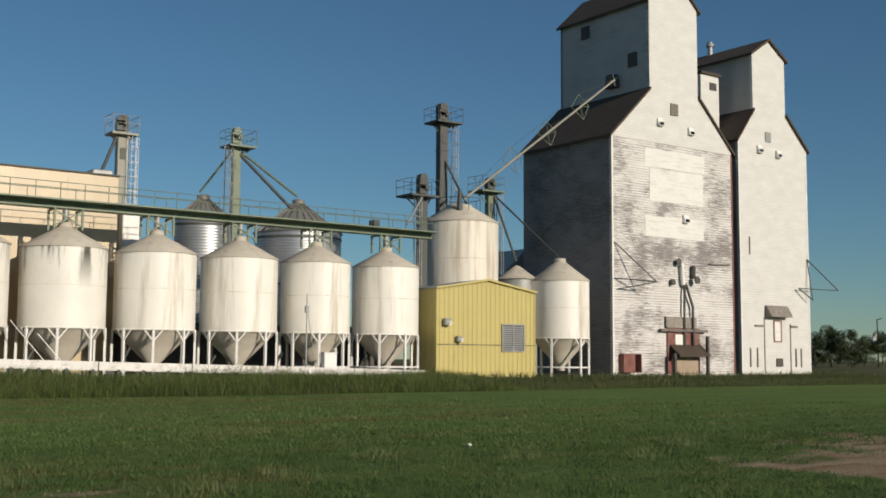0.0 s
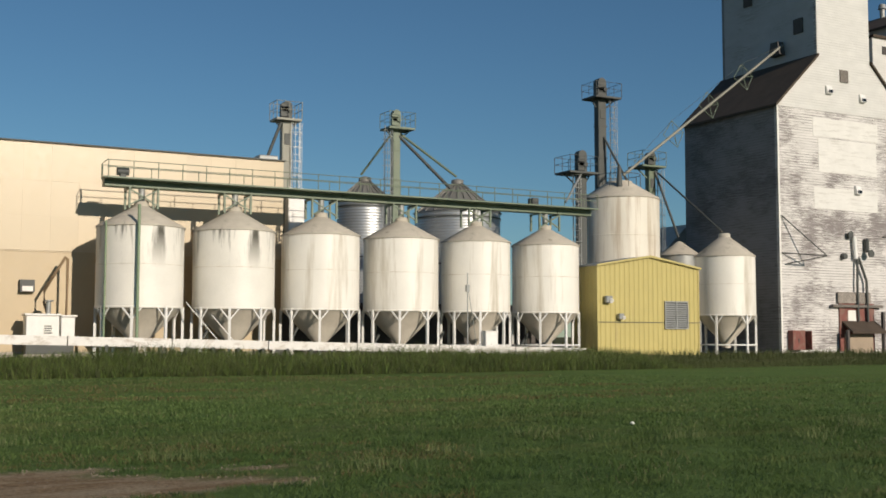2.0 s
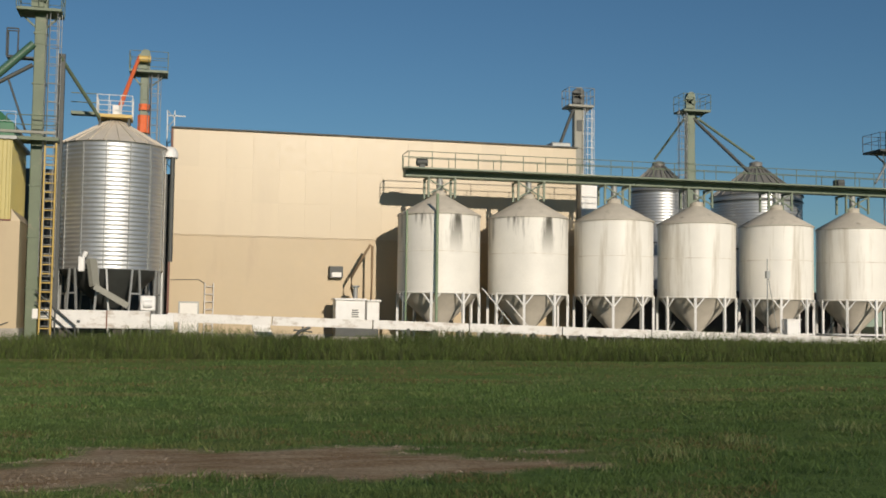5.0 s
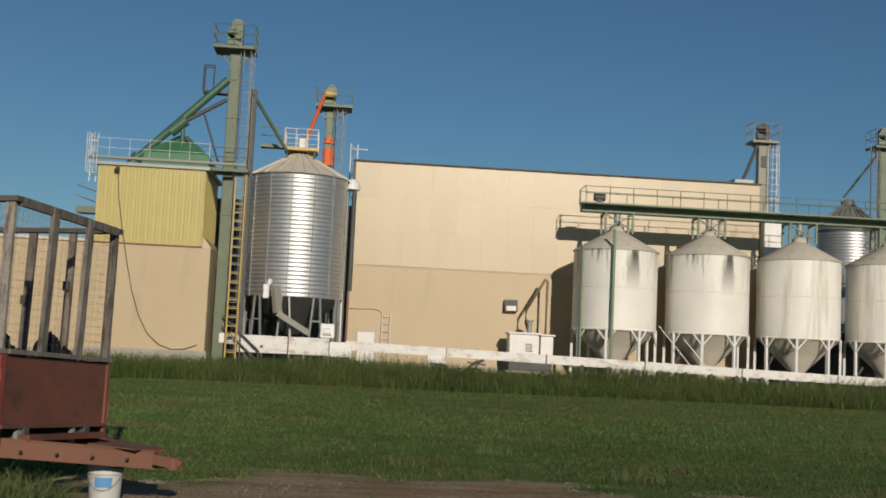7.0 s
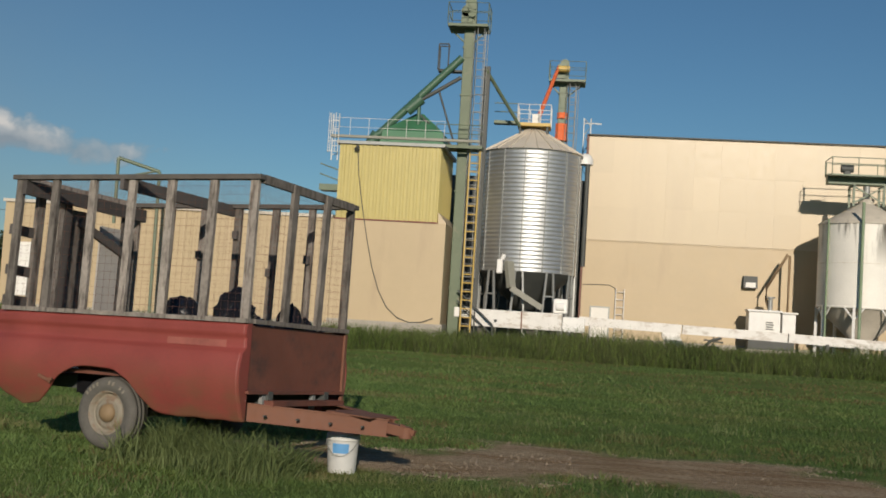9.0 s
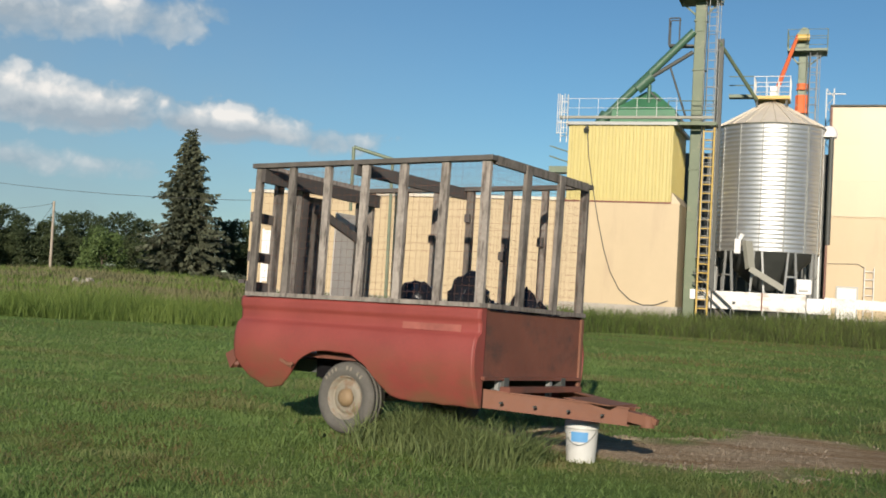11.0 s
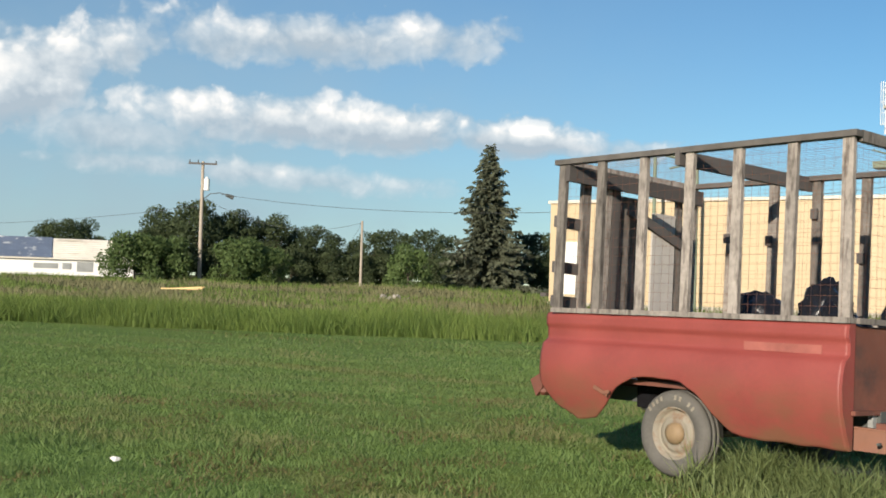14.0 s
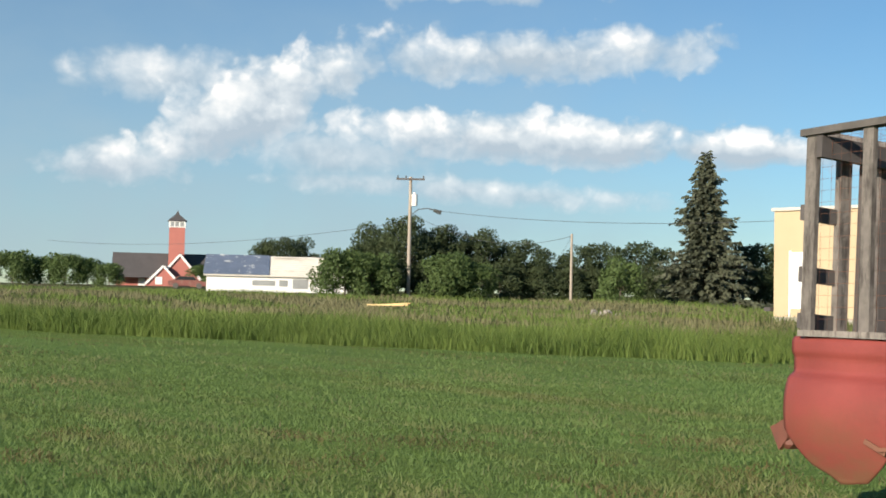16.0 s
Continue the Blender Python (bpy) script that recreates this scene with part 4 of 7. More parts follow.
for x, z, r in ((0.65, 3.35, 0.24), (1.55, 2.35, 0.2)):
    wl = part("wall_light", Shape().box(x - r, x + r, -0.35, -0.037, z - r * 0.6, z + r * 1.2, bevel=0.05), GREY_STEEL, YS)
    part("lens", Shape().rod((x + 0.1, -0.42, z - 0.05), (x + 0.1, -0.34, z), r * 0.6, n=12), PATCH, wl)
part("sill", Shape().box(-0.1, 7.86, -0.12, 2.6, -0.5, 0.05), SHINGLE, YS, "dark wooden sill beam")

# the yard's far end lies a little deeper than the row of bins
EYE_AT = Vector((0, 0, 1.54))
for ob in (ELEV, ELEV2, SMALL_BIN, LEG3, LEG6, TANK_W, SP, HB, GREY_SHED, YS):
    ob.location = EYE_AT + (ob.location - EYE_AT) * 1.07
    ob.scale = (1.07,) * 3

# dark backing, added to give the deep shade between the bin legs
solo("dark_timber_wall", Shape().box(0, 19.5, 0, 0.25, 0, 3.3, bevel=0.02).box(0, 19.5, -0.08, -0.003, 3.1, 3.3), DARK_WOOD, "dark backing added for the shade behind the hopper bins", "wall", at=(24.0, 64.6, YARD))

# ---- beige warehouse ----
WH = thing("warehouse", (0.0, 64.0, YARD), "large beige metal warehouse with a stepped lower wall", "warehouse")
WL, WHGT = 23.7, 11.67
part("upper_wall", Shape().box(0, WL, 0.06, 0.3, 5.7, WHGT), BEIGE, WH, "pale beige upper siding")
part("lower_wall", Shape().box(0, WL, 0, 0.3, 0.0, 5.75), BEIGE_LOW, WH, "tan lower siding")
part("side_wall", Shape().box(0, 0.25, 0.31, 22, 0, WHGT), BEIGE, WH)
part("side_wall", Shape().box(WL - 0.25, WL, 0.31, 22, 0, WHGT), BEIGE, WH)
part("back_wall", Shape().box(0.25, WL - 0.25, 21.7, 22, 0, WHGT), BEIGE, WH)
part("roof", Shape().prism([(-0.1, WHGT), (22.1, WHGT), (22.1, WHGT + 0.08), (11, WHGT + 0.6), (-0.1, WHGT + 0.08)], -0.08, WL + 0.08, True), GALV_ROOF, WH)
part("eave_trim", Shape().box(-0.08, WL + 0.08, -0.16, -0.101, WHGT + 0.02, WHGT + 0.08), DARK_STEEL, WH, "thin dark eave trim")
part("corner_trim", Shape().box(-0.06, 0.06, -0.05, -0.004, 0, WHGT), TRIM, WH)
part("step_flashing", Shape().box(0, WL, -0.03, -0.004, 5.72, 5.77), BEIGE_LOW, WH)
rng = random.Random(4)
for row, (z0, z1) in enumerate(((5.8, 7.7), (7.7, 9.6), (9.6, WHGT - 0.02))):
    for k in range(16):
        a = WL * k / 16 + 0.005
        dz = rng.uniform(-0.004, 0.004)
        pl = part("panel", Shape().box(a, a + WL / 16 - 0.003, -0.004, 0.03, z0 + 0.001, z1 - 0.001), BEIGE_PANEL, WH)
        pl.matrix_basis = pose(0, 0.015 + abs(dz), 0, rng.uniform(-0.05, 0.05))
part("skirt", Shape().box(-0.02, WL, -0.07, -0.004, -0.5, 0.35), CONCRETE, WH)
wl = part("flood_light", Shape().prism([(-0.45, 3.55), (-0.02, 3.55), (-0.02, 4.2), (-0.35, 4.2)], 8.85, 9.6, True), DARK_STEEL, WH)
part("lens", Shape().box(8.95, 9.5, -0.47, -0.44, 3.58, 3.85), PATCH, wl)
d1 = part("door", Shape().box(0.65, 1.6, -0.05, -0.004, 0.2, 2.0), PATCH, WH, "low white access door")
for a, b, c, d in ((0.57, 0.65, 0.2, 2.08), (1.6, 1.68, 0.2, 2.08), (0.65, 1.6, 2.0, 2.08)):
    part("door_frame", Shape().box(a, b, -0.08, -0.004, c, d), GREY_STEEL, d1)
part("door_handle", Shape().rod((1.48, -0.1, 1.1), (1.48, -0.05, 1.1), 0.04), DARK_STEEL, d1)
part("wall_ladder", ladder(2.2, -0.15, 0.1, 3.1, 0.46), WHITE_STEEL, WH)
part("conduit", Shape().path([(0.1, -0.03, 3.25), (1.6, -0.03, 3.3), (1.95, -0.03, 3.1), (1.95, -0.03, 1.0)], 0.02, 5), DARK_STEEL, WH)
VENT = [(10.14, -1.4, 2.3), (9.93, -1.4, 2.95), (9.93, -1.4, 3.59), (10.97, -1.4, 5.42), (11.07, -1.4, 5.3), (11.07, -1.4, 1.6)]
part("vent_pipe", Shape().tube(VENT, 0.075, 7), HUB, WH, "rusty bent vent pipe")
part("roof_unit", Shape().box(22.3, 23.5, 0.4, 1.6, WHGT + 0.09, WHGT + 0.4, bevel=0.05), GREY_STEEL, WH)
# added dark sheet that fills the gap behind the tank with shade
part("link_wall", Shape().box(-8.6, -0.06, 0.9, 1.2, 0, 9.2), DARK_STEEL, WH, "dark sheet added for the shaded gap between tower and warehouse")
CB = thing("equipment_cabinet", (8.95, 61.8, YARD), "white metal equipment cabinet with a short chimney", "cabinet")
part("body", Shape().box(0, 1.65, 0, 1.1, 0.95, 2.25, bevel=0.03), WHITE_STEEL, CB)
part("annexe", Shape().box(1.75, 2.45, 0.05, 1.05, 0.95, 2.2, bevel=0.03), WHITE_STEEL, CB)
part("base", Shape().box(0.03, 2.42, 0.06, 1.04, 0.25, 0.95), DARK_STEEL, CB, "dark recessed base")
part("lid", Shape().box(-0.08, 1.72, -0.1, 1.15, 2.25, 2.36, bevel=0.02), WHITE_STEEL, CB)
part("lid", Shape().box(1.73, 2.55, -0.06, 1.1, 2.2, 2.3, bevel=0.02), WHITE_STEEL, CB)
part("skid", Shape().box(-0.1, 2.5, -0.1, 1.1, 0.0, 0.25), CONCRETE, CB)
part("chimney", Shape().rod((1.15, 0.4, 2.36), (1.15, 0.4, 3.0), 0.13).rod((1.15, 0.4, 3.0), (1.15, 0.4, 3.08), 0.24), GREY_STEEL, CB)
sg = part("sign", Shape().box(0.85, 1.35, -0.02, -0.003, 1.25, 1.8), PATCH, CB, "small notice with dark print")
for k in range(4):
    part("print_bar", Shape().box(0.9, 1.3 - 0.05 * (k % 2), -0.027, -0.021, 1.32 + 0.12 * k, 1.38 + 0.12 * k), DARK_STEEL, sg)

# ---- low white trough and yard clutter ----
TR = thing("ground_conveyor", (0.0, 57.4, 0.0), "long white sloping conveyor trough along the yard", "conveyor")
n = 8
for k in range(n):
    a, b = k / n, (k + 1) / n - 0.0015
    part("trough", Shape().beam((41 * a, 0, 1.56 - 0.92 * a), (41 * b, 0, 1.56 - 0.92 * b), 0.34, 0.45), TROUGH_PAINT, TR)
for k in range(22):
    x = 12 + 1.35 * k
    part("stand", Shape().box(x, x + 0.16, -0.2, 0.2, 0.1, 1.40 - 0.92 * x / 41), DARK_STEEL, TR)
HD = thing("intake_box", (-6.1, 55.35, 0.0), "white steel intake hopper box on blocks", "hopper")
part("body", Shape().box(0.9, 5.3, -0.1, 0.9, 1.0, 1.85, bevel=0.03), TROUGH_PAINT, HD)
part("end_box", Shape().box(0.0, 0.88, 0.0, 0.9, 1.4, 1.88, bevel=0.03), WHITE_STEEL, HD)
part("end_box", Shape().box(5.32, 6.4, -0.05, 0.9, 0.98, 1.7, bevel=0.03), WHITE_STEEL, HD)
for x in (1.2, 3.6, 5.9):
    part("block", Shape().box(x, x + 0.4, 0.1, 0.7, 0.05, 0.98), DARK_WOOD, HD)
part("port", Shape().box(0.35, 0.6, -0.02, -0.002, 1.55, 1.72), DARK_STEEL, HD)
part("port", Shape().box(2.0, 2.14, -0.12, -0.102, 1.25, 1.38), DARK_STEEL, HD)
part("seam", Shape().box(3.3, 3.36, -0.13, -0.102, 1.0, 1.85), RUST, HD)
solo("stair_rail", Shape().path([(-0.2, 0, 2.7), (1.6, 0, 1.1), (1.6, 0, 0.5)], 0.05).path([(-0.2, 0, 2.2), (1.5, 0, 0.7)], 0.04).rod((0.7, 0, 0.4), (0.7, 0, 1.9), 0.04), DARK_STEEL, "dark steel stair rail beside the intake box", "railing", at=(-5.75, 55.0, 0))
for x, y, r, h, mat in ((12.36, 59.35, 0.055, 7.2, POST_GREEN), (13.75, 58.1, 0.08, 8.0, POST_GREEN)):
    solo("green_post", Shape().rod((0, 0, 0), (0, 0, h), r).rod((0, 0, 0), (0, 0, 0.3), 2 * r), mat, "tall green steel post before the streaked bin", "post", "green posts", at=(x, y, 0.3))
solo("loading_chute", Shape().prism([(0, 0), (0.9, 0.1), (1.3, -0.6), (0.5, -0.5)], 0, 0.7).box(0, 0.9, 0, 0.7, 0.05, 0.3), WHITE_STEEL, "white sheet-metal chute on the ground", "chute", at=(4.35, 60.0, 0.95))
solo("auger_stand", Shape().path([(0, 0, 0), (0.55, 0, 0.55), (1.1, 0, 0.75)], 0.09).path([(0.2, 0, 0.6), (1.2, 0, 0.5)], 0.05).rod((0.7, 0, 0), (0.7, 0, 1.3), 0.04).box(0.2, 1.0, -0.2, 0.3, 0.0, 0.3, bevel=0.05), DARK_STEEL, "dark auger with a motor on the ground", "auger", at=(6.3, 60.3, YARD))
solo("guyed_mast", Shape().rod((0, 0, 0), (0, 0, 5.0), 0.05, 0.03).rod((0, 0, 4.3), (1.0, 0.6, 0.6), 0.02).box(-0.1, 0.1, -0.1, 0.1, 3.9, 4.3), GREY_STEEL, "thin grey guyed mast before the bins", "mast", at=(32.95, 57.9, 0.3))
for a, b in (((16.3, 58.3, 3.35), (17.9, 57.9, 1.38)), ((17.65, 58.2, 2.7), (18.75, 57.9, 1.36))):
    solo("leaning_pole", Shape().rod(a, b, 0.026), WHITE_STEEL, "thin white pole leaning on the conveyor trough", "pole", "leaning poles")
BX = thing("meter_box", (34.25, 58.0, YARD), "white metal meter box on a post", "electrical box")
part("body", Shape().box(0, 0.85, 0, 0.45, 0.45, 1.5, bevel=0.03), WHITE_STEEL, BX)
part("post", Shape().box(0.1, 0.2, 0.15, 0.25, 0, 0.45), DARK_WOOD, BX)
part("post", Shape().box(0.65, 0.75, 0.15, 0.25, 0, 0.45), DARK_WOOD, BX)
part("lid", Shape().box(-0.03, 0.88, -0.05, 0.5, 1.5, 1.55), WHITE_STEEL, BX)
for k, (x, h) in enumerate(((17.0, 0.9), (22.2, 1.1), (27.3, 0.7), (31.6, 0.9), (37.6, 0.8))):
    solo("pump_motor", Shape().rod((-0.35, 0, h * 0.6), (0.35, 0, h * 0.6), 0.24, n=12).box(-0.45, 0.45, -0.25, 0.25, 0, h * 0.4).beam((0.3, 0, 0.3), (1.1, 0.2, h + 0.6), 0.12), DARK_STEEL, "dark unloading motor under the hopper bins", "motor", "unloading motors", at=(x, 60.2, YARD))

# ---- big galvanized tank, tower and annexe ----
GT = thing("galvanized_tank", (-2.83, 58.6, YARD), "shiny corrugated steel hopper tank with ribbed roof", "grain tank")
R = 2.52
part("shell", corrugated(R, 3.45, 9.62, 96, 0.21, 0.02), GALVANIZED, GT)
for k in range(14):
    a = 2 * math.pi * (k + 0.3) / 14
    part("stiffener", Shape().beam((R * 1.012 * math.cos(a), R * 1.012 * math.sin(a), 3.45), (R * 1.012 * math.cos(a), R * 1.012 * math.sin(a), 9.6), 0.05, 0.04, (math.cos(a), math.sin(a), 0)), GREY_STEEL, GT)
ribbed_roof(GT, R, 9.66, 10.9, 22, GALV_ROOF)
part("hopper", Shape().lathe([(R, 3.45), (0.4, 1.6)], 40), DARK_STEEL, GT)
for k in range(10):
    a = 2 * math.pi * (k + 0.35) / 10
    c, d = math.cos(a), math.sin(a)
    s = Shape()
    for e in (-1, 1):
        s.beam((R * math.cos(a + 0.07 * e), R * math.sin(a + 0.07 * e), 3.5), (R * math.cos(a + 0.17 * e), R * math.sin(a + 0.17 * e), 0), 0.09)
    s.beam((R * math.cos(a - 0.12), R * math.sin(a - 0.12), 2.3), (R * math.cos(a + 0.12), R * math.sin(a + 0.12), 2.3), 0.08)
    part("leg", s, GREY_STEEL, GT)
pf = part("platform", Shape().box(-0.85, 0.85, -0.8, 0.8, 11.05, 11.2), YELLOW_STEEL, GT, "yellow-edged roof platform")
for x in (-0.7, 0.7):
    for y in (-0.6, 0.6):
        part("strut", Shape().beam((x, y, 10.6), (x, y, 11.05), 0.1), DARK_STEEL, pf)
part("collar", Shape().rod((0, 0, 10.7), (0, 0, 11.05), 0.35), DARK_STEEL, pf)
for a, b in (((-0.85, -0.8), (0.85, -0.8)), ((0.85, -0.8), (0.85, 0.8)), ((0.85, 0.8), (-0.85, 0.8)), ((-0.85, 0.8), (-0.85, -0.8))):
    s = Shape()
    for z in (11.65, 12.15):
        s.rod((*a, z), (*b, z), 0.019, n=5)
    for f in (0, 0.34, 0.67):
        s.rod((a[0] + (b[0] - a[0]) * f, a[1] + (b[1] - a[1]) * f, 11.2), (a[0] + (b[0] - a[0]) * f, a[1] + (b[1] - a[1]) * f, 12.15), 0.019, n=5)
    part("guard_rail", s, WHITE_STEEL, pf)
part("valve_box", Shape().box(-0.12, 0.25, -0.3, 0.0, 11.2, 11.75), WHITE_STEEL, pf)
part("access_walk", Shape().box(-2.1, -0.86, -0.3, 0.3, 11.2, 11.35).rod((-2.1, -0.3, 11.8), (-0.86, -0.3, 11.8), 0.025).rod((-2.1, -0.3, 12.25), (-0.86, -0.3, 12.25), 0.025), GREEN, GT)
part("inlet_box", Shape().box(-1.35, -1.05, -2.75, -2.45, 3.3, 4.0, bevel=0.04).rod((-1.1, -2.6, 4.0), (-1.0, -2.6, 4.25), 0.12), WHITE_STEEL, GT, "white control box")
part("discharge_chute", Shape().beam((-0.75, -2.7, 3.9), (-0.55, -2.9, 2.6), 0.4, 0.25).beam((-0.55, -2.9, 2.6), (1.0, -2.9, 1.7), 0.4, 0.28), DULL, GT, "dull olive discharge chute")
part("side_pipe", Shape().rod((R + 0.35, 0.2, 4.0), (R + 0.35, 0.2, 9.6), 0.12), DARK_STEEL, GT)
part("pipe_cowl", Shape().lathe([(0.42, 9.3), (0.42, 9.55), (0.3, 9.8), (0.02, 9.9)], 16, (R + 0.2, 0.4, 0)), WHITE_STEEL, GT, "white domed cowl")
part("motor", Shape().box(1.55, 2.25, -2.9, -2.4, 1.5, 2.2, bevel=0.05).rod((1.7, -2.95, 1.8), (2.1, -2.95, 1.8), 0.18), WHITE_STEEL, GT)

TW = thing("yellow_tower", (-12.1, 54.0, YARD), "beige lower block with yellow ribbed-metal upper storey", "building")
part("lower_wall", Shape().box(0, 5.5, 0, 5.5, 0.55, 5.45), BEIGE_LOW, TW)
part("footing", Shape().box(-0.05, 5.6, -0.06, 5.4, -0.6, 0.6), CONCRETE, TW)
part("upper_wall", ribbed_wall(0.05, 5.05, 5.5, 9.15, 0.33), YELLOW, TW).location.y = 0.05
u2 = part("upper_wall", ribbed_wall(0, 5.0, 5.5, 9.15, 0.33), YELLOW, TW)
u2.matrix_basis = pose(5.05, 0.13, 0, 0, 0, 90)
u3 = part("upper_wall", ribbed_wall(0, 5.0, 5.5, 9.15, 0.33), YELLOW, TW)
u3.matrix_basis = pose(0.05, 5.13, 0, 0, 0, -90)
part("core", Shape().box(0.2, 4.9, 0.2, 5.1, 5.45, 9.1), YELLOW, TW)
part("drip_edge", Shape().box(0.0, 5.1, -0.04, 0.045, 5.44, 5.51), OLD_RED, TW)
part("cover", Shape().prism([(5.1, 5.45), (5.52, 5.45), (5.1, 6.0)], 0.1, 5.3), BEIGE, TW)
part("roof", Shape().box(-0.1, 5.25, -0.1, 5.3, 9.15, 9.3), GREY_STEEL, TW)
part("deck_beam", Shape().box(-0.4, 6.9, -0.2, 0.0, 9.44, 9.56), DULL, TW)
s = Shape()
for z in (9.95, 10.4):
    s.rod((-0.4, -0.15, z), (5.2, -0.15, z), 0.011, n=5)
for k in range(7):
    s.rod((-0.4 + 0.93 * k, -0.15, 9.5), (-0.4 + 0.93 * k, -0.15, 10.4), 0.012, n=5)
part("guard_rail", s, WHITE_STEEL, TW)
part("ladder_cage", cage(-0.25, -0.15, 8.7, 10.6, 0.26, 0.5), WHITE_STEEL, TW)
part("ladder", ladder(-0.2, 0.0, 8.3, 10.6, 0.3), WHITE_STEEL, TW)
part("side_platform", Shape().box(-1.0, 0.0, 0.6, 1.6, 6.9, 7.2).rod((-1.0, 0.6, 7.7), (-0.05, 0.6, 7.4), 0.03).rod((-1.0, 0.6, 8.2), (-0.05, 0.6, 7.9), 0.03), GREEN, TW)
part("wall_light", Shape().rod((0.95, -0.2, 8.85), (0.95, 0.0, 9.05), 0.14, 0.08), DARK_STEEL, TW)
part("hanging_cable", Shape().tube([(a, -0.07, b) for a, b in ((0.95, 9.05), (1.1, 7.6), (1.35, 6.2), (1.68, 4.6), (2.02, 3.2), (2.4, 2.1), (2.85, 1.3), (3.4, 0.82), (4.0, 0.62), (4.6, 0.66), (5.15, 0.88))], 0.022, 5), DARK_STEEL, TW, "slack black cable")
hp = part("roof_hopper", Shape().add([(1.9, 0.6, 9.4), (5.1, 0.6, 9.4), (5.1, 3.8, 9.4), (1.9, 3.8, 9.4), (2.0, 0.7, 10.0), (5.0, 0.7, 10.0), (5.0, 3.7, 10.0), (2.0, 3.7, 10.0), (3.4, 2.0, 11.1), (3.8, 2.0, 11.1), (3.8, 2.4, 11.1), (3.4, 2.4, 11.1)], [(0, 1, 5, 4), (1, 2, 6, 5), (2, 3, 7, 6), (3, 0, 4, 7), (4, 5, 9, 8), (5, 6, 10, 9), (6, 7, 11, 10), (7, 4, 8, 11), (8, 9, 10, 11)]), GREEN_ROOF, TW, "green pyramid hopper roof")

LEG4 = bucket_leg((-6.15, 55.6, YARD), 0.54, 17.0, 15.5, 1.0, "green bucket elevator beside the yellow tower", GREEN_PALE, GREEN_PALE, -0.05, 0.62, GREY_STEEL)
part("yellow_ladder", ladder(0.66, -0.62, 0.3, 9.2, 0.5, rail=0.045, rung=0.032), YELLOW_STEEL, LEG4, "yellow lower ladder")
part("support_post", Shape().beam((0.95, 0.3, 0), (0.95, 0.3, 13.6), 0.3), DARK_STEEL, LEG4, "dark steel support post")
part("service_basket", Shape().path([(-1.0, -0.1, 13.3), (-1.5, -0.1, 13.3), (-1.5, -0.1, 14.6), (-1.0, -0.1, 14.6), (-1.0, -0.1, 13.3)], 0.035).path([(-1.0, 0.4, 13.3), (-1.5, 0.4, 13.3), (-1.5, 0.4, 14.6), (-1.0, 0.4, 14.6)], 0.03).box(-1.5, -0.3, -0.1, 0.4, 13.22, 13.3), DARK_STEEL, LEG4)
part("platform_low", Shape().box(-1.3, 1.0, -0.7, 0.7, 9.3, 9.45).path([(-1.3, -0.7, 10.0), (1.0, -0.7, 10.0)], 0.025).path([(-1.3, -0.7, 10.45), (1.0, -0.7, 10.45)], 0.025).rod((-1.3, -0.7, 9.4), (-1.3, -0.7, 10.45), 0.025).rod((-0.2, -0.7, 9.4), (-0.2, -0.7, 10.45), 0.025), GREEN_PALE, LEG4)
part("main_spout", Shape().rod((-0.3, -0.2, 13.9), (-4.6, -0.4, 9.5), 0.19, n=10).rod((-2.2, -0.3, 11.75), (-2.9, -0.33, 11.1), 0.28, n=10).rod((-4.3, -0.4, 9.9), (-4.7, -0.4, 9.2), 0.3, n=10), SPOUT_GREEN, LEG4, "thick green spout to the tower roof")
part("brace_spout", Shape().rod((-0.3, -0.2, 12.9), (-2.2, -0.3, 11.7), 0.1), DARK_STEEL, LEG4)
part("brace", Shape().rod((-2.3, -0.3, 11.3), (-2.3, -0.3, 9.2), 0.1), SPOUT_GREEN, LEG4)
part("brace", Shape().rod((-1.4, -0.25, 12.3), (-0.5, -0.2, 9.7), 0.05), DARK_STEEL, LEG4)
part("brace", Shape().rod((-2.3, -0.3, 11.0), (-0.6, -0.2, 9.5), 0.05), DARK_STEEL, LEG4)
part("tank_spout", Shape().rod((0.9, 0.1, 13.4), (2.6, 2.2, 11.0), 0.09), GREEN_PALE, LEG4)
LEG5 = bucket_leg((-1.6, 66.0, YARD), 0.5, 16.4, 15.1, 1.05, "green bucket elevator wrapped in orange sheeting", GREEN, GREEN, 0.2, 0.55, GREY_STEEL)
part("drive_motor", Shape().rod((-0.35, -0.5, 15.75), (0.3, -0.5, 15.75), 0.2, n=12), YELLOW_STEEL, LEG5, "yellow drive motor")
part("orange_spout", Shape().rod((-0.35, -0.3, 15.9), (-1.15, -6.4, 11.6), 0.10, 0.13, n=10), ORANGE, LEG5, "bright orange flexible spout")
for z0, z1, w in ((10.9, 11.3, 0.36), (11.6, 12.6, 0.4), (12.9, 13.25, 0.34)):
    part("orange_wrap", Shape().lathe([(w, z0), (w * 0.9, (z0 + z1) / 2), (w * 0.95, z1)], 9, smooth=False), ORANGE, LEG5, "torn orange wrap")
part("orange_sheet", Shape().box(-0.45, -0.25, -0.3, 0.1, 8.8, 11.4), ORANGE, LEG5)
part("side_lattice", Shape().beam((1.3, 0, 8), (1.3, 0, 13.0), 0.06).beam((1.7, 0, 8), (1.7, 0, 13.0), 0.06).path([(1.3 + 0.4 * (k % 2), 0, 8 + 0.5 * k) for k in range(11)], 0.025).beam((1.3, 0, 12.7), (2.3, 0, 12.7), 0.06), GREY_STEEL, LEG5)

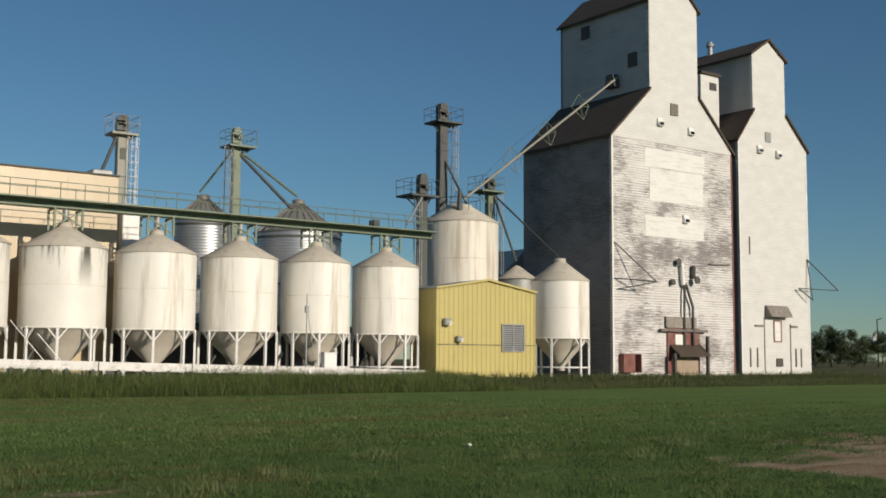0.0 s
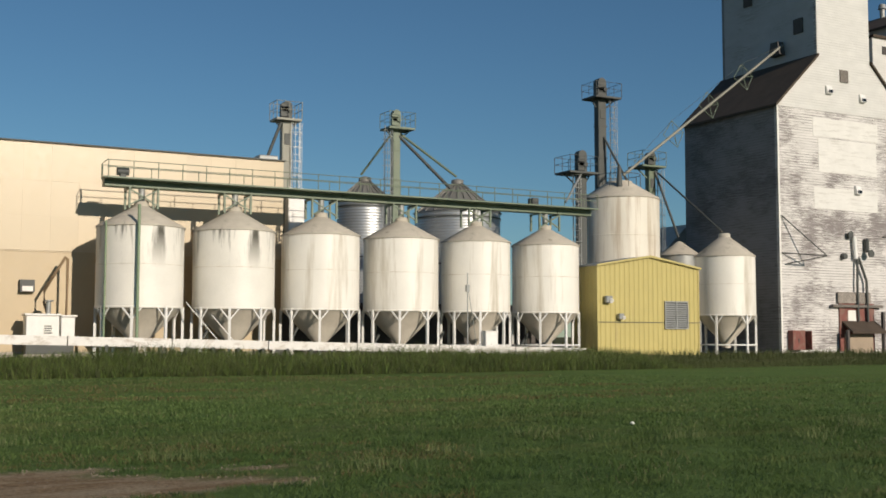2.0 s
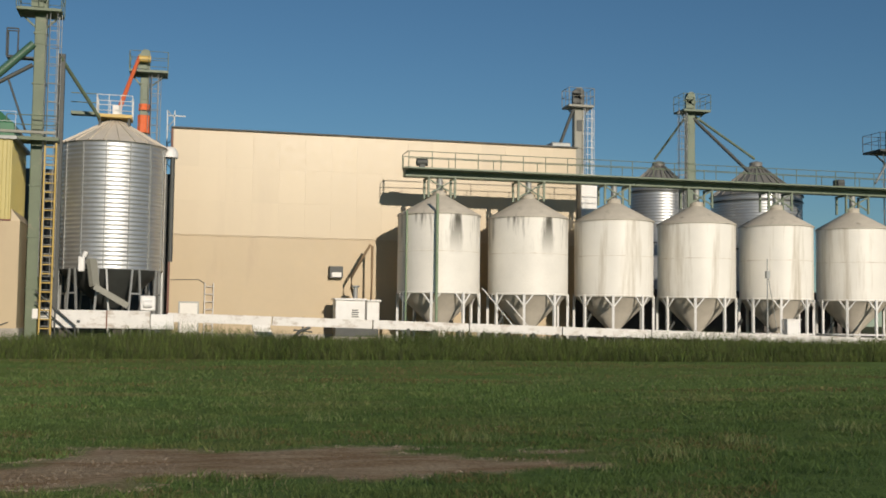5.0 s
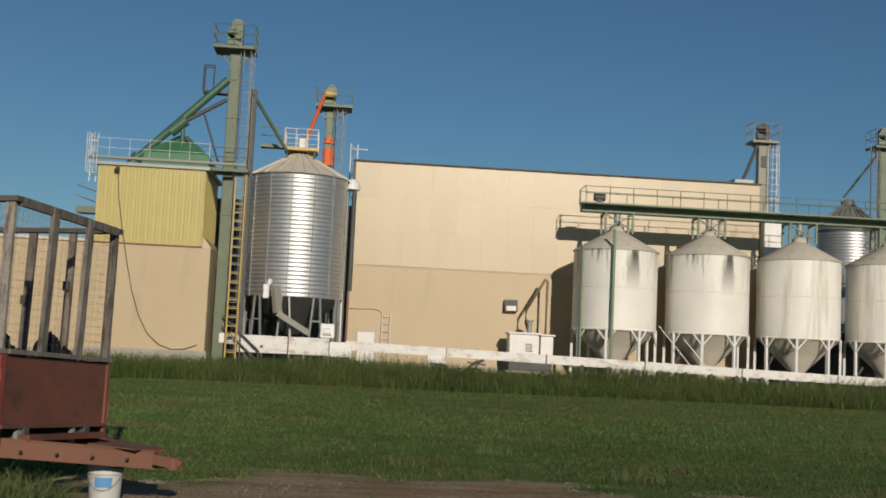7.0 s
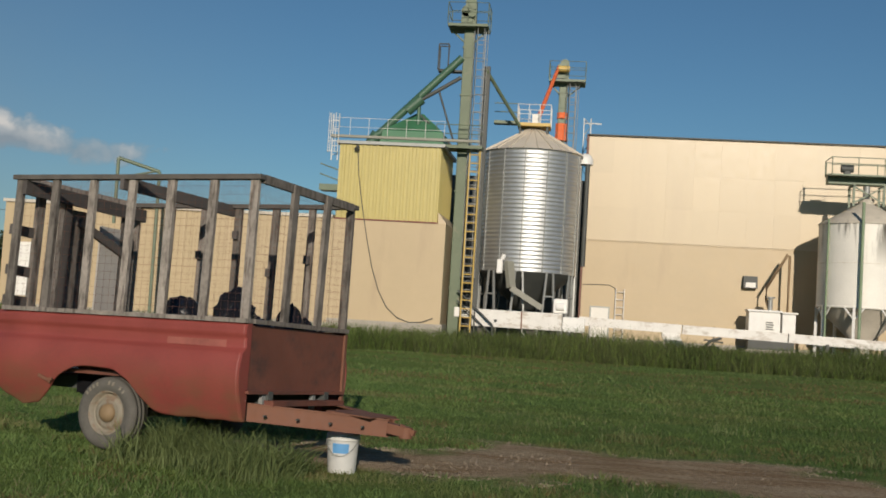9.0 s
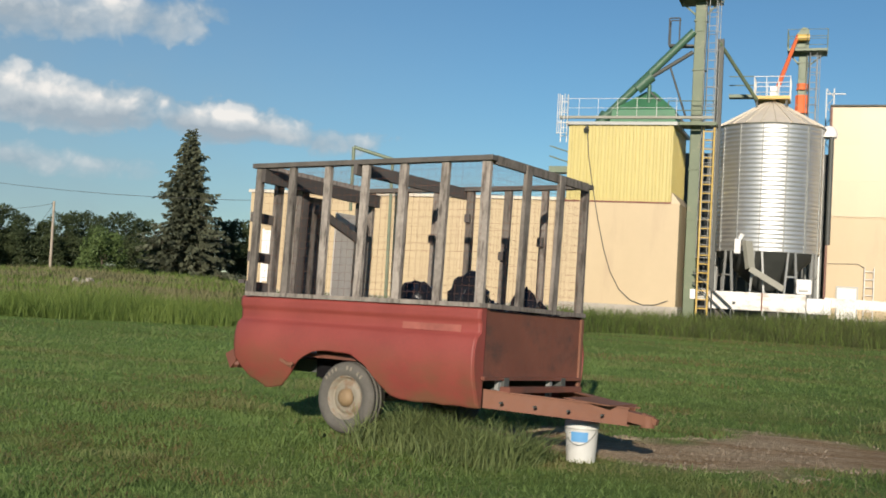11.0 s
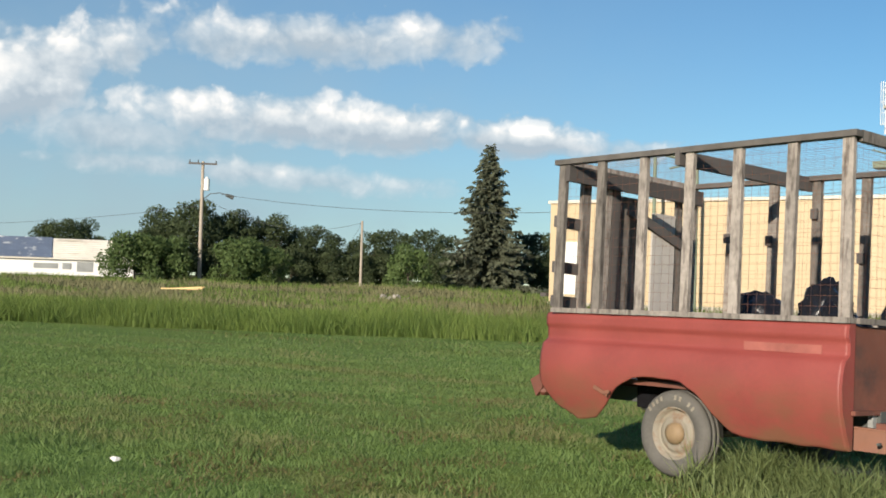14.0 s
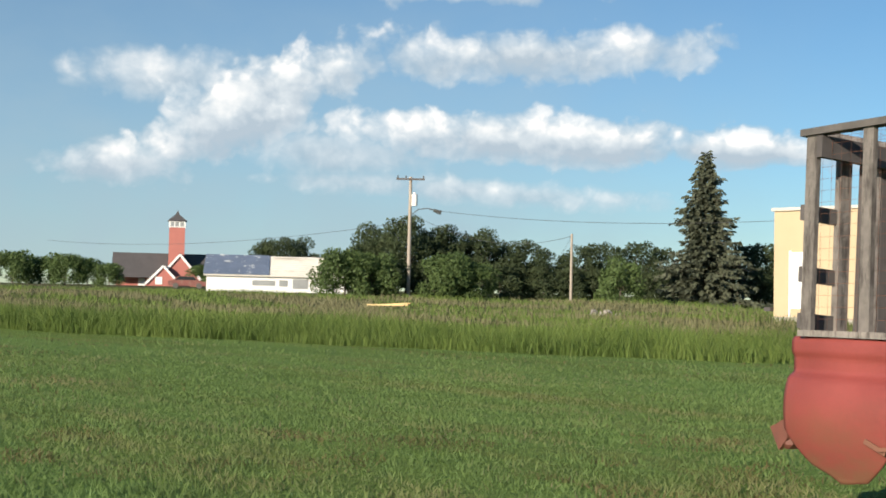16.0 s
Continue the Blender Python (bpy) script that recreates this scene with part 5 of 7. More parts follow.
AX = thing("beige_annexe", (-29.1, 54.1, 0.25), "long low beige metal building behind the trailer", "building")
part("wall", Shape().box(0, 16.96, 0, 0.25, 0.5, 5.6), BEIGE_LOW, AX)
part("end_wall", Shape().box(0, 0.25, 0.251, 12, 0.5, 5.6), BEIGE_LOW, AX)
part("back_wall", Shape().box(0.25, 16.96, 11.75, 12, 0.5, 5.6), BEIGE, AX)
part("footing", Shape().box(-0.05, 16.94, -0.06, 12, -0.5, 0.5), CONCRETE, AX)
part("roof", Shape().prism([(-0.12, 5.6), (12.1, 5.6), (12.1, 5.75), (6, 6.2), (-0.12, 5.75)], -0.1, 16.94, True), GALV_ROOF, AX)
dr = part("door", Shape().box(0.9, 1.75, -0.06, -0.004, 0.9, 3.6), PATCH, AX, "tall white door")
part("door_frame", Shape().box(0.82, 0.9, -0.09, -0.004, 0.5, 3.68), WHITE_STEEL, dr)
part("wall_bracket", Shape().box(-0.35, 0.0, -0.3, 0.2, 0.75, 0.95), DARK_WOOD, AX)
for x in range(1, 7):
    part("seam", Shape().box(2.35 * x, 2.35 * x + 0.03, -0.02, -0.004, 0.5, 5.58), BEIGE, AX)
solo("green_pipe_frame", Shape().path([(-1.96, 0, 4.6), (-1.96, 0, 7.8), (0.0, 0.4, 7.25), (0.0, 0.4, 0.0)], 0.09, 8).rod((-1.3, 0.2, 7.0), (0, 0.4, 7.3), 0.05), GREEN, "green steel pipe frame before the beige annexe", "pipe frame", at=(-20.6, 52.3, 0.3))

# ---- trailer made from a pickup box, with a slatted wooden cage ----
TRAILER = thing("pickup_box_trailer", (0, 0, 0), "faded red pickup-box trailer parked on the grass", "trailer")
TRAILER.matrix_basis = pose(-2.914, 9.671, 1.348, -2.47, -0.62, -16.3)
TL, TWD = 2.82, 1.89
REAR = TL + 0.1


FOOT_X = [-2.92, -2.85, -2.72, -2.5, -2.3, -2.14, -2.03, -1.94, -1.84, -1.6, -1.35, -1.2, -1.08, -0.95, -0.85, 0]
FOOT_Z = [-0.60, -0.68, -0.80, -0.89, -0.87, -0.73, -0.61, -0.55, -0.50, -0.48, -0.50, -0.58, -0.72, -0.84, -0.87, -0.87]


def bulge(z):
    """How far the fender side stands in (+) or out (-) at a height: a flat top band, a pressed-in strip and a swelling belly."""
    y = float(np.interp(z, [-0.26, -0.225, -0.135, -0.10, -0.03, 0.0], [-0.03, 0.022, 0.022, 0.0, 0.0, 0.02]))
    if z < -0.26:
        f = min(1, (-0.26 - z) / 0.61)
        y = -0.03 - 0.05 * math.sin(math.pi * f ** 0.8) + 0.09 * f * f
    return y


def side_panel(thick=0.012):
    """Fender side with a rolled top, a crease, a wheel arch and a torn rear corner; outer face at y = 0."""
    cols, rows = 84, 44

    def foot(x):
        return float(np.interp(x, FOOT_X, FOOT_Z)) + 0.004 * math.sin(21 * x)

    p, f = [], []
    for off in (0.0, thick):
        for i in range(cols + 1):
            x = -REAR + REAR * i / cols
            lo = foot(x)
            for j in range(rows + 1):
                t = j / rows
                z = lo + (0.0 - lo) * t
                dent = (0.004 * math.sin(5.1 * x + 3 * z) + 0.003 * math.sin(11 * x - 7 * z)) * min(1, -4 * x)
                edge = 0.05 * max(0, (-2.55 - x) / 0.37) ** 2
                p.append((x, bulge(z) + dent + off + edge, z))
    n = (cols + 1) * (rows + 1)
    at = lambda s, i, j: s * n + i * (rows + 1) + j
    for i in range(cols):
        for j in range(rows):
            f.append((at(0, i, j), at(0, i + 1, j), at(0, i + 1, j + 1), at(0, i, j + 1)))
            f.append((at(1, i, j), at(1, i, j + 1), at(1, i + 1, j + 1), at(1, i + 1, j)))
        f.append((at(0, i, 0), at(1, i, 0), at(1, i + 1, 0), at(0, i + 1, 0)))
        f.append((at(0, i, rows), at(0, i + 1, rows), at(1, i + 1, rows), at(1, i, rows)))
    for j in range(rows):
        f.append((at(0, 0, j), at(0, 0, j + 1), at(1, 0, j + 1), at(1, 0, j)))
        f.append((at(0, cols, j), at(1, cols, j), at(1, cols, j + 1), at(0, cols, j + 1)))
    return Shape().add(p, f, True)


near = part("side_panel", side_panel(), TRUCK_RED, TRAILER, "dented faded red fender side")
farp = part("side_panel", near.data, None, TRAILER)
farp.matrix_basis = Matrix.Translation((0, TWD, 0)) @ Matrix.Diagonal((1, -1, 1, 1))
part("side_badge", Shape().box(-0.84, -0.20, 0.012, 0.03, -0.222, -0.16), BARE_RED, TRAILER, "rubbed paler strip")
part("front_panel", Shape().box(-0.02, 0.0, 0.06, TWD - 0.04, -0.60, -0.015, bevel=0.006), TRUCK_RUST, TRAILER, "brown-red rusty front panel")
part("front_flange", Shape().box(-0.02, 0.045, 0.05, TWD - 0.04, -0.625, -0.595), TRUCK_RUST, TRAILER)
lip = [-0.868 * k / 44 for k in range(45)]
part("front_edge", Shape().prism([(bulge(z) - 0.002, z) for z in lip] + [(0.08, -0.868), (0.08, 0.0)], -0.012, 0.012, True), TRUCK_RED, TRAILER)
part("front_edge", Shape().box(-0.015, 0.02, TWD - 0.06, TWD, -0.80, -0.01, bevel=0.008), RUST, TRAILER)
# black sheet added for the darkness inside the open wheel arch
part("inner_fender", Shape().box(-2.12, -0.9, 0.36, 0.38, -0.76, -0.3), BAG, TRAILER, "black sheet standing in for the shade inside the wheel arch")
part("floor", Shape().box(-REAR + 0.05, -0.02, 0.08, TWD - 0.08, -0.56, -0.52), TRUCK_RUST, TRAILER)
part("wheel_well", Shape().box(-2.0, -0.95, 0.04, 0.30, -0.52, -0.30, bevel=0.08), TRUCK_RUST, TRAILER)
part("tail_bumper", Shape().box(-REAR - 0.06, -REAR + 0.03, 0.02, TWD - 0.02, -0.73, -0.58, bevel=0.03), TRUCK_RUST, TRAILER)
part("torn_flap", Shape().prism([(-REAR - 0.13, -0.60), (-REAR + 0.02, -0.52), (-REAR + 0.02, -0.66), (-REAR - 0.05, -0.74)], 0.01, 0.05), TRUCK_RUST, TRAILER, "torn rusty corner")
part("torn_edge", Shape().beam((-2.22, -0.075, -0.60), (-2.08, -0.06, -0.66), 0.012, 0.03).beam((-2.12, -0.08, -0.64), (-2.05, -0.075, -0.63), 0.015, 0.025), RUST, TRAILER, "torn bent metal edge by the wheel arch")
for y in (0.42, TWD - 0.42):
    part("frame_rail", Shape().box(-REAR + 0.1, 0.05, y - 0.04, y + 0.04, -0.72, -0.60), DARK_STEEL, TRAILER)
for y in (0.33, 1.25):
    part("hanger", Shape().box(-0.02, 0.02, y, y + 0.05, -0.80, -0.60), GREY_STEEL, TRAILER)
# drawbar
for y0 in (0.10, TWD - 0.12):
    s = Shape()
    a, b = Vector((-0.15, y0, -0.78)), Vector((1.02, 0.95 + (0.07 if y0 > 1 else -0.07), -0.86))
    s.beam(a, b, 0.012, 0.16)
    for dz in (-0.075, 0.075):
        s.beam(a + Vector((0, 0.04 if y0 < 1 else -0.04, dz)), b + Vector((0, 0.03, dz)), 0.09, 0.012)
    part("drawbar_channel", s, RUST, TRAILER, "rusty channel of the drawbar")
part("gusset", Shape().prism([(0.5, -0.745), (0.95, -0.775), (0.95, -0.765), (0.5, -0.735)], 0.66, 1.22), RUST, TRAILER)
part("cross_tie", Shape().beam((0.12, 0.28, -0.70), (0.12, 1.62, -0.70), 0.10, 0.05), TRUCK_RUST, TRAILER)
part("coupler", Shape().beam((0.88, 0.95, -0.84), (1.18, 0.95, -0.88), 0.13, 0.09).rod((1.18, 0.95, -0.94), (1.18, 0.95, -0.84), 0.065).beam((1.13, 0.95, -0.84), (1.27, 0.95, -0.89), 0.05), RUST, TRAILER, "rusty hitch coupler")
for k in range(4):
    f = 0.15 + 0.22 * k
    part("bolt", Shape().rod((f * 1.1 - 0.02, 0.10 + 0.75 * f - 0.0, -0.80 - 0.07 * f), (f * 1.1 - 0.02, 0.10 + 0.75 * f - 0.04, -0.80 - 0.07 * f), 0.011, n=6), DARK_STEEL, TRAILER)
part("axle", Shape().rod((-1.46, 0.2, -0.905), (-1.46, TWD - 0.2, -0.905), 0.045), DARK_STEEL, TRAILER)
for y in (0.42, TWD - 0.42):
    part("leaf_spring", Shape().path([(-2.1, y, -0.75), (-1.75, y, -0.86), (-1.46, y, -0.89), (-1.15, y, -0.86), (-0.8, y, -0.75)], 0.03), DARK_STEEL, TRAILER)


def wheel(y, out):
    w = part("wheel", Shape().rod((-1.46, y - 0.06, -0.905), (-1.46, y + 0.06, -0.905), 0.09, n=16), DARK_STEEL, TRAILER)
    turn = pose(-1.46, y, -0.905, 90, 0, 0) if out < 0 else pose(-1.46, y, -0.905, -90, 0, 0)
    prof = [(0.205, 0.095), (0.225, 0.112), (0.275, 0.125), (0.320, 0.115), (0.343, 0.085), (0.347, 0.06), (0.336, 0.055), (0.336, 0.045), (0.349, 0.04), (0.350, 0.006), (0.338, 0.003), (0.338, -0.006), (0.350, -0.01), (0.347, -0.045), (0.336, -0.05), (0.343, -0.085), (0.3, -0.12), (0.2, -0.1)]
    tyre = Shape().lathe(prof, 56)
    t = part("tyre", tyre, RUBBER, w, "dusty worn tyre")
    t.matrix_basis = turn @ Matrix.Diagonal((0.965, 0.965, 1, 1))
    r = part("rim", Shape().lathe([(0.208, 0.10), (0.195, 0.105), (0.185, 0.05), (0.16, 0.035), (0.145, 0.07), (0.115, 0.08), (0.075, 0.06), (0.07, 0.085), (0.05, 0.09), (0.0, 0.09)], 40), RIM, w, "chalky white rim with rust")
    r.matrix_basis = turn
    c = part("hub_cap", Shape().lathe([(0.085, 0.075), (0.08, 0.105), (0.04, 0.125), (0.0, 0.128)], 20), HUB, w, "dusty brown hub")
    c.matrix_basis = turn
    if out < 0:
        for k in range(11):
            if k in (4, 5, 8):
                continue
            a = math.radians(142 - 9.5 * k)
            bar = Shape().beam((0.262 * math.cos(a), 0.262 * math.sin(a), 0.125), (0.298 * math.cos(a), 0.298 * math.sin(a), 0.122), 0.02, 0.005)
            q = part("raised_mark", bar, RIM, w)
            q.matrix_basis = turn


wheel(0.12, -1)
wheel(TWD - 0.10, 1)

CAGE = thing("stock_rack", (0, 0, 0), "weathered grey wooden slatted rack on the trailer box", "rack")
CAGE.matrix_basis = TRAILER.matrix_basis.copy()
HC = 1.314


def board(name, a, b, w, h, mat=None, up=(0, 0, 1)):
    return part(name, Shape().beam(a, b, w, h, up), mat or OLD_WOOD, CAGE)


for y in (0.03, TWD - 0.03):
    board("sill_rail", (-TL, y, 0.02), (0.02, y, 0.02), 0.09, 0.04)
    board("top_rail", (-TL - 0.03, y, HC), (0.03, y, HC), 0.09, 0.045, MID_WOOD)
    for k in range(7):
        x = -TL + 0.04 + (TL - 0.08) * k / 6
        dx = random.uniform(-0.015, 0.015)
        board("post", (x, y, 0.04), (x + dx, y, HC - 0.022), 0.04, random.uniform(0.072, 0.09), None, (1, 0, 0))
for x in (0.0, -TL):
    board("sill_rail", (x, 0.075, 0.02), (x, TWD - 0.075, 0.02), 0.09, 0.04)
    board("end_rail", (x, 0.078, HC - 0.01), (x, TWD - 0.078, HC - 0.01), 0.045, 0.08)
for k in (1, 2):
    y = TWD * k / 3
    board("post", (0.0, y, 0.04), (random.uniform(-0.02, 0.02), y, HC + 0.02), 0.04, 0.095, None, (0, 1, 0))
board("cross_beam", (-1.5, -0.02, HC - 0.06), (-1.5, TWD, HC - 0.05), 0.045, 0.12, DARK_WOOD)
board("cross_beam", (-TL + 0.12, 0.0, HC - 0.1), (-TL + 0.12, TWD, HC - 0.12), 0.045, 0.14, DARK_WOOD)
# the rear end: short rails, dark boards and two gate sheets
board("post", (-TL, 0.36, 0.04), (-TL, 0.37, HC), 0.05, 0.10, None, (0, 1, 0))
for z in (0.10, 0.40, 0.80):
    board("short_rail", (-TL - 0.02, 0.02, z), (-TL - 0.02, 0.40, z - 0.01), 0.04, 0.10, DARK_WOOD)
for y, w, m in ((0.50, 0.09, DARK_WOOD), (0.60, 0.07, OLD_WOOD), (0.70, 0.10, DARK_WOOD)):
    board("upright_board", (-TL + 0.05, y, 0.05), (-TL + 0.05, y + 0.02, HC - 0.1), 0.03, w, m, (0, 1, 0))
part("gate_sheet", Shape().box(-TL - 0.02, -TL + 0.0, 0.80, 1.16, 0.05, HC - 0.2), OLD_WOOD, CAGE, "grey plank gate")
part("gate_sheet", Shape().box(-TL + 0.06, -TL + 0.08, 1.22, 1.55, 0.05, HC - 0.32), PALE_WOOD, CAGE, "silvered plywood sheet")
board("upright_board", (-TL + 0.05, 1.62, 0.05), (-TL + 0.05, 1.63, HC - 0.1), 0.03, 0.09, OLD_WOOD, (0, 1, 0))
board("upright_board", (-TL + 0.05, 1.74, 0.05), (-TL + 0.05, 1.75, HC - 0.4), 0.03, 0.09, DARK_WOOD, (0, 1, 0))
board("diagonal_brace", (-TL + 0.1, 0.85, 0.98), (-TL + 0.1, 1.62, 0.72), 0.04, 0.09, DARK_WOOD)
for k, z in ((1, 0.75), (2, 0.72), (3, 0.95), (4, 0.55), (5, 0.7)):
    x = -TL + 0.04 + (TL - 0.08) * k / 6
    part("cleat", Shape().box(x - 0.032, x + 0.032, TWD - 0.10, TWD - 0.075, z, z + 0.09), DARK_WOOD, CAGE)


def wire_grid(length, hgt, sx=0.075, sz=0.075, r=0.0010):
    s = Shape()
    for k in range(int(length / sx) + 1):
        s.rod((k * sx, 0, 0), (k * sx, 0, hgt), r, n=3, caps=False)
    for k in range(int(hgt / sz) + 1):
        s.rod((0, 0, k * sz), (length, 0, k * sz), r, n=3, caps=False)
    return s


g = wire_grid(TL, HC - 0.05).mesh("wire_netting", RUST)
for y in (0.085, TWD - 0.085):
    part("wire_netting", g, None, CAGE, "fine square wire netting").matrix_basis = pose(-TL, y, 0.04)
g2 = wire_grid(TWD, HC - 0.05).mesh("wire_netting", RUST)
part("wire_netting", g2, None, CAGE).matrix_basis = pose(-0.055, 0, 0.04, 0, 0, 90)
part("wire_netting", wire_grid(TL, TWD, 0.09, 0.09), RUST, CAGE).matrix_basis = pose(-TL, 0, HC + 0.01, -90)


def rubbish_bag(loc, size, seed):
    bm = bmesh.new()
    bmesh.ops.create_icosphere(bm, subdivisions=4, radius=1)
    for v in bm.verts:
        d = v.co.normalized()
        n = noise.noise(d * 2.1 + Vector((seed, 0, 0))) * 0.16 + abs(noise.noise(d * 5.0 + Vector((0, seed, 0)))) * 0.24
        v.co = d * (0.85 + n)
        if v.co.z < -0.45:
            v.co.z = -0.45 - 0.1 * n
        if d.z > 0.93:
            v.co.z += 0.03 * (d.z - 0.93) / 0.07
        v.co = Vector((v.co.x * size[0], v.co.y * size[1], v.co.z * size[2]))
    for fc in bm.faces:
        fc.smooth = True
    me = bpy.data.meshes.new("rubbish_bag")
    bm.to_mesh(me)
    bm.free()
    me.materials.append(BAG)
    ob = new("rubbish_bag", me)
    ob.matrix_basis = TRAILER.matrix_basis @ pose(*loc, 0, 0, 40 * seed)
    tagged(ob, "full black plastic rubbish bag in the trailer", "rubbish bag", "rubbish bags")


for i, (loc, size) in enumerate((((-0.54, 0.62, -0.02), (0.22, 0.22, 0.38)), ((-0.28, 0.28, -0.2), (0.16, 0.18, 0.36)), ((-0.26, 1.46, -0.22), (0.17, 0.18, 0.34)), ((-1.22, 0.72, -0.10), (0.34, 0.24, 0.36)), ((-0.22, 1.10, -0.14), (0.18, 0.24, 0.38)), ((-0.75, 1.3, -0.24), (0.25, 0.25, 0.36)))):
    rubbish_bag(loc, size, i + 1.0)

PL = thing("plastic_pail", (-2.13, 10.42, 0.0), "white plastic pail with a blue label under the drawbar", "bucket")
part("body", Shape().lathe([(0.0, 0.005), (0.128, 0.0), (0.132, 0.01), (0.150, 0.35)], 40), PAIL, PL)
part("rim", Shape().lathe([(0.150, 0.30), (0.158, 0.302), (0.158, 0.325), (0.153, 0.327), (0.157, 0.36), (0.147, 0.362), (0.140, 0.30)], 40), PAIL, PL)
part("lid", Shape().lathe([(0.148, 0.355), (0.14, 0.362), (0.0, 0.362)], 40), PAIL, PL)
lab = Shape()
for i in range(10):
    a0, a1 = [math.radians(-118 + 6.2 * (i + j)) for j in (0, 1)]
    lab.add([(0.1425 * math.cos(a0), 0.1425 * math.sin(a0), 0.19), (0.1425 * math.cos(a1), 0.1425 * math.sin(a1), 0.19), (0.1495 * math.cos(a1), 0.1495 * math.sin(a1), 0.28), (0.1495 * math.cos(a0), 0.1495 * math.sin(a0), 0.28)], [(0, 1, 2, 3)])
part("label_band", lab, BLUE, PL, "blue printed label")
part("bail_handle", Shape().path([(0.157 * math.cos(math.radians(a)), 0.157 * math.sin(math.radians(a)), 0.315 - 0.15 * math.sin(math.radians((a + 165) / 150 * 180))) for a in range(-165, -14, 15)], 0.004, 5), GREY_STEEL, PL)

# ---- trees and far things ----


def leaf_cloud(rs, clumps, leaf, per):
    """Small leaf quads strewn over ellipsoid clumps (x, y, z, rx, ry, rz)."""
    out = []
    for cx, cy, cz, rx, ry, rz in clumps:
        n = int(per * (rx * rz) / (leaf * leaf) * 0.55)
        d = rs.normal(size=(n, 3))
        d /= np.linalg.norm(d, axis=1)[:, None]
        rad = rs.uniform(0.55, 1.06, n) ** 0.7
        c = d * rad[:, None] * (rx, ry, rz) + (cx, cy, cz)
        u = rs.normal(size=(n, 3))
        u /= np.linalg.norm(u, axis=1)[:, None]
        w = np.cross(u, d + 0.4 * rs.normal(size=(n, 3)))
        w /= np.linalg.norm(w, axis=1)[:, None] + 1e-6
        s = leaf * rs.uniform(0.5, 1.3, (n, 1))
        out.append(np.stack([c - u * s, c + w * s * 0.55, c + u * s, c - w * s * 0.55], 1).reshape(-1, 3))
    return np.concatenate(out)


def broad_tree(seed, tall, wide, leaf=0.13, low=0.12, mat=None, per=11.0):
    """Tapered trunk, forked limbs and an uneven crown of leaf clumps. Returns (wood mesh, crown mesh)."""
    rs = np.random.RandomState(seed)
    wood = Shape().rod((0, 0, -0.3), (0.1, 0, tall * 0.35), 0.035 * tall ** 0.8, 0.022 * tall ** 0.8, n=7)
    clumps = []
    for k in range(26):
        a = rs.uniform(0, 2 * math.pi)
        z = tall * rs.uniform(low + 0.05, 0.9)
        spread = wide * 0.5 * (1 - 0.75 * max(0, (z / tall - 0.45) / 0.55) ** 1.6) * rs.uniform(0.35, 0.95)
        p = (spread * math.cos(a), spread * math.sin(a), z)
        r = wide * rs.uniform(0.10, 0.24)
        clumps.append((*p, r, r, r * rs.uniform(0.7, 1.0)))
        wood.rod((0.1 * z / tall, 0, min(z * 0.6, tall * 0.4)), tuple(0.8 * q for q in p[:2]) + (p[2] * 0.92,), 0.010 * tall ** 0.8, 0.004, n=5)
    clumps.append((0, 0, tall * 0.86, wide * 0.16, wide * 0.16, tall * 0.13))
    return wood.mesh("trunk", BARK), fast_mesh("crown", leaf_cloud(rs, clumps, leaf, per), 4, mat or LEAF)


def plant(name, meshes, at, label, category, group, scale=1.0, turn=0.0):
    e = thing(name, (at[0], at[1], float(height(np.array(at[0]), np.array(at[1])))), label, category, group, turn=turn)
    e.scale = (scale,) * 3
    for n, me in zip(("trunk", "crown"), meshes):
        part(n, me, None, e)
    return e


def spruce(seed, tall, base):
    rs = np.random.RandomState(seed)
    wood = Shape().rod((0, 0, -0.3), (0, 0, tall * 0.97), 0.2, 0.02, n=8)
    quads = []
    z = 0.5
    while z < tall * 0.985:
        f = 1 - z / tall
        reach = base * (f ** 0.86) * rs.uniform(0.72, 1.15) + 0.12
        n = max(4, int(13 * f + 5))
        for k in range(n):
            a = 2 * math.pi * (k + rs.uniform(-0.35, 0.35)) / n
            L = reach * rs.uniform(0.55, 1.15)
            droop = -0.28 * L * (0.4 + f)
            ca, sa = math.cos(a), math.sin(a)
            if L > 0.8:
                wood.rod((0, 0, z), (L * ca * 0.85, L * sa * 0.85, z + droop * 0.85), 0.03, 0.01, n=4, caps=False)
            m = max(8, int(L * 27))
            t = rs.uniform(0.12, 1.0, m)
            c = np.stack([L * t * ca, L * t * sa, z + droop * t + 0.10 * L * t * t], 1) + rs.normal(size=(m, 3)) * (0.07, 0.07, 0.05)
            d = np.stack([ca + rs.normal(size=m) * 0.55, sa + rs.normal(size=m) * 0.55, -0.55 + rs.normal(size=m) * 0.35], 1)
            d /= np.linalg.norm(d, axis=1)[:, None]
            s = np.cross(d, rs.normal(size=(m, 3)))
            s /= np.linalg.norm(s, axis=1)[:, None]
            ln = rs.uniform(0.2, 0.46, (m, 1))
            quads.append(np.stack([c, c + d * ln * 0.5 + s * ln * 0.26, c + d * ln, c + d * ln * 0.5 - s * ln * 0.26], 1).reshape(-1, 3))
        z += 0.20 + 0.16 * f
    return wood.mesh("trunk", BARK), fast_mesh("crown", np.concatenate(quads), 4, NEEDLE)


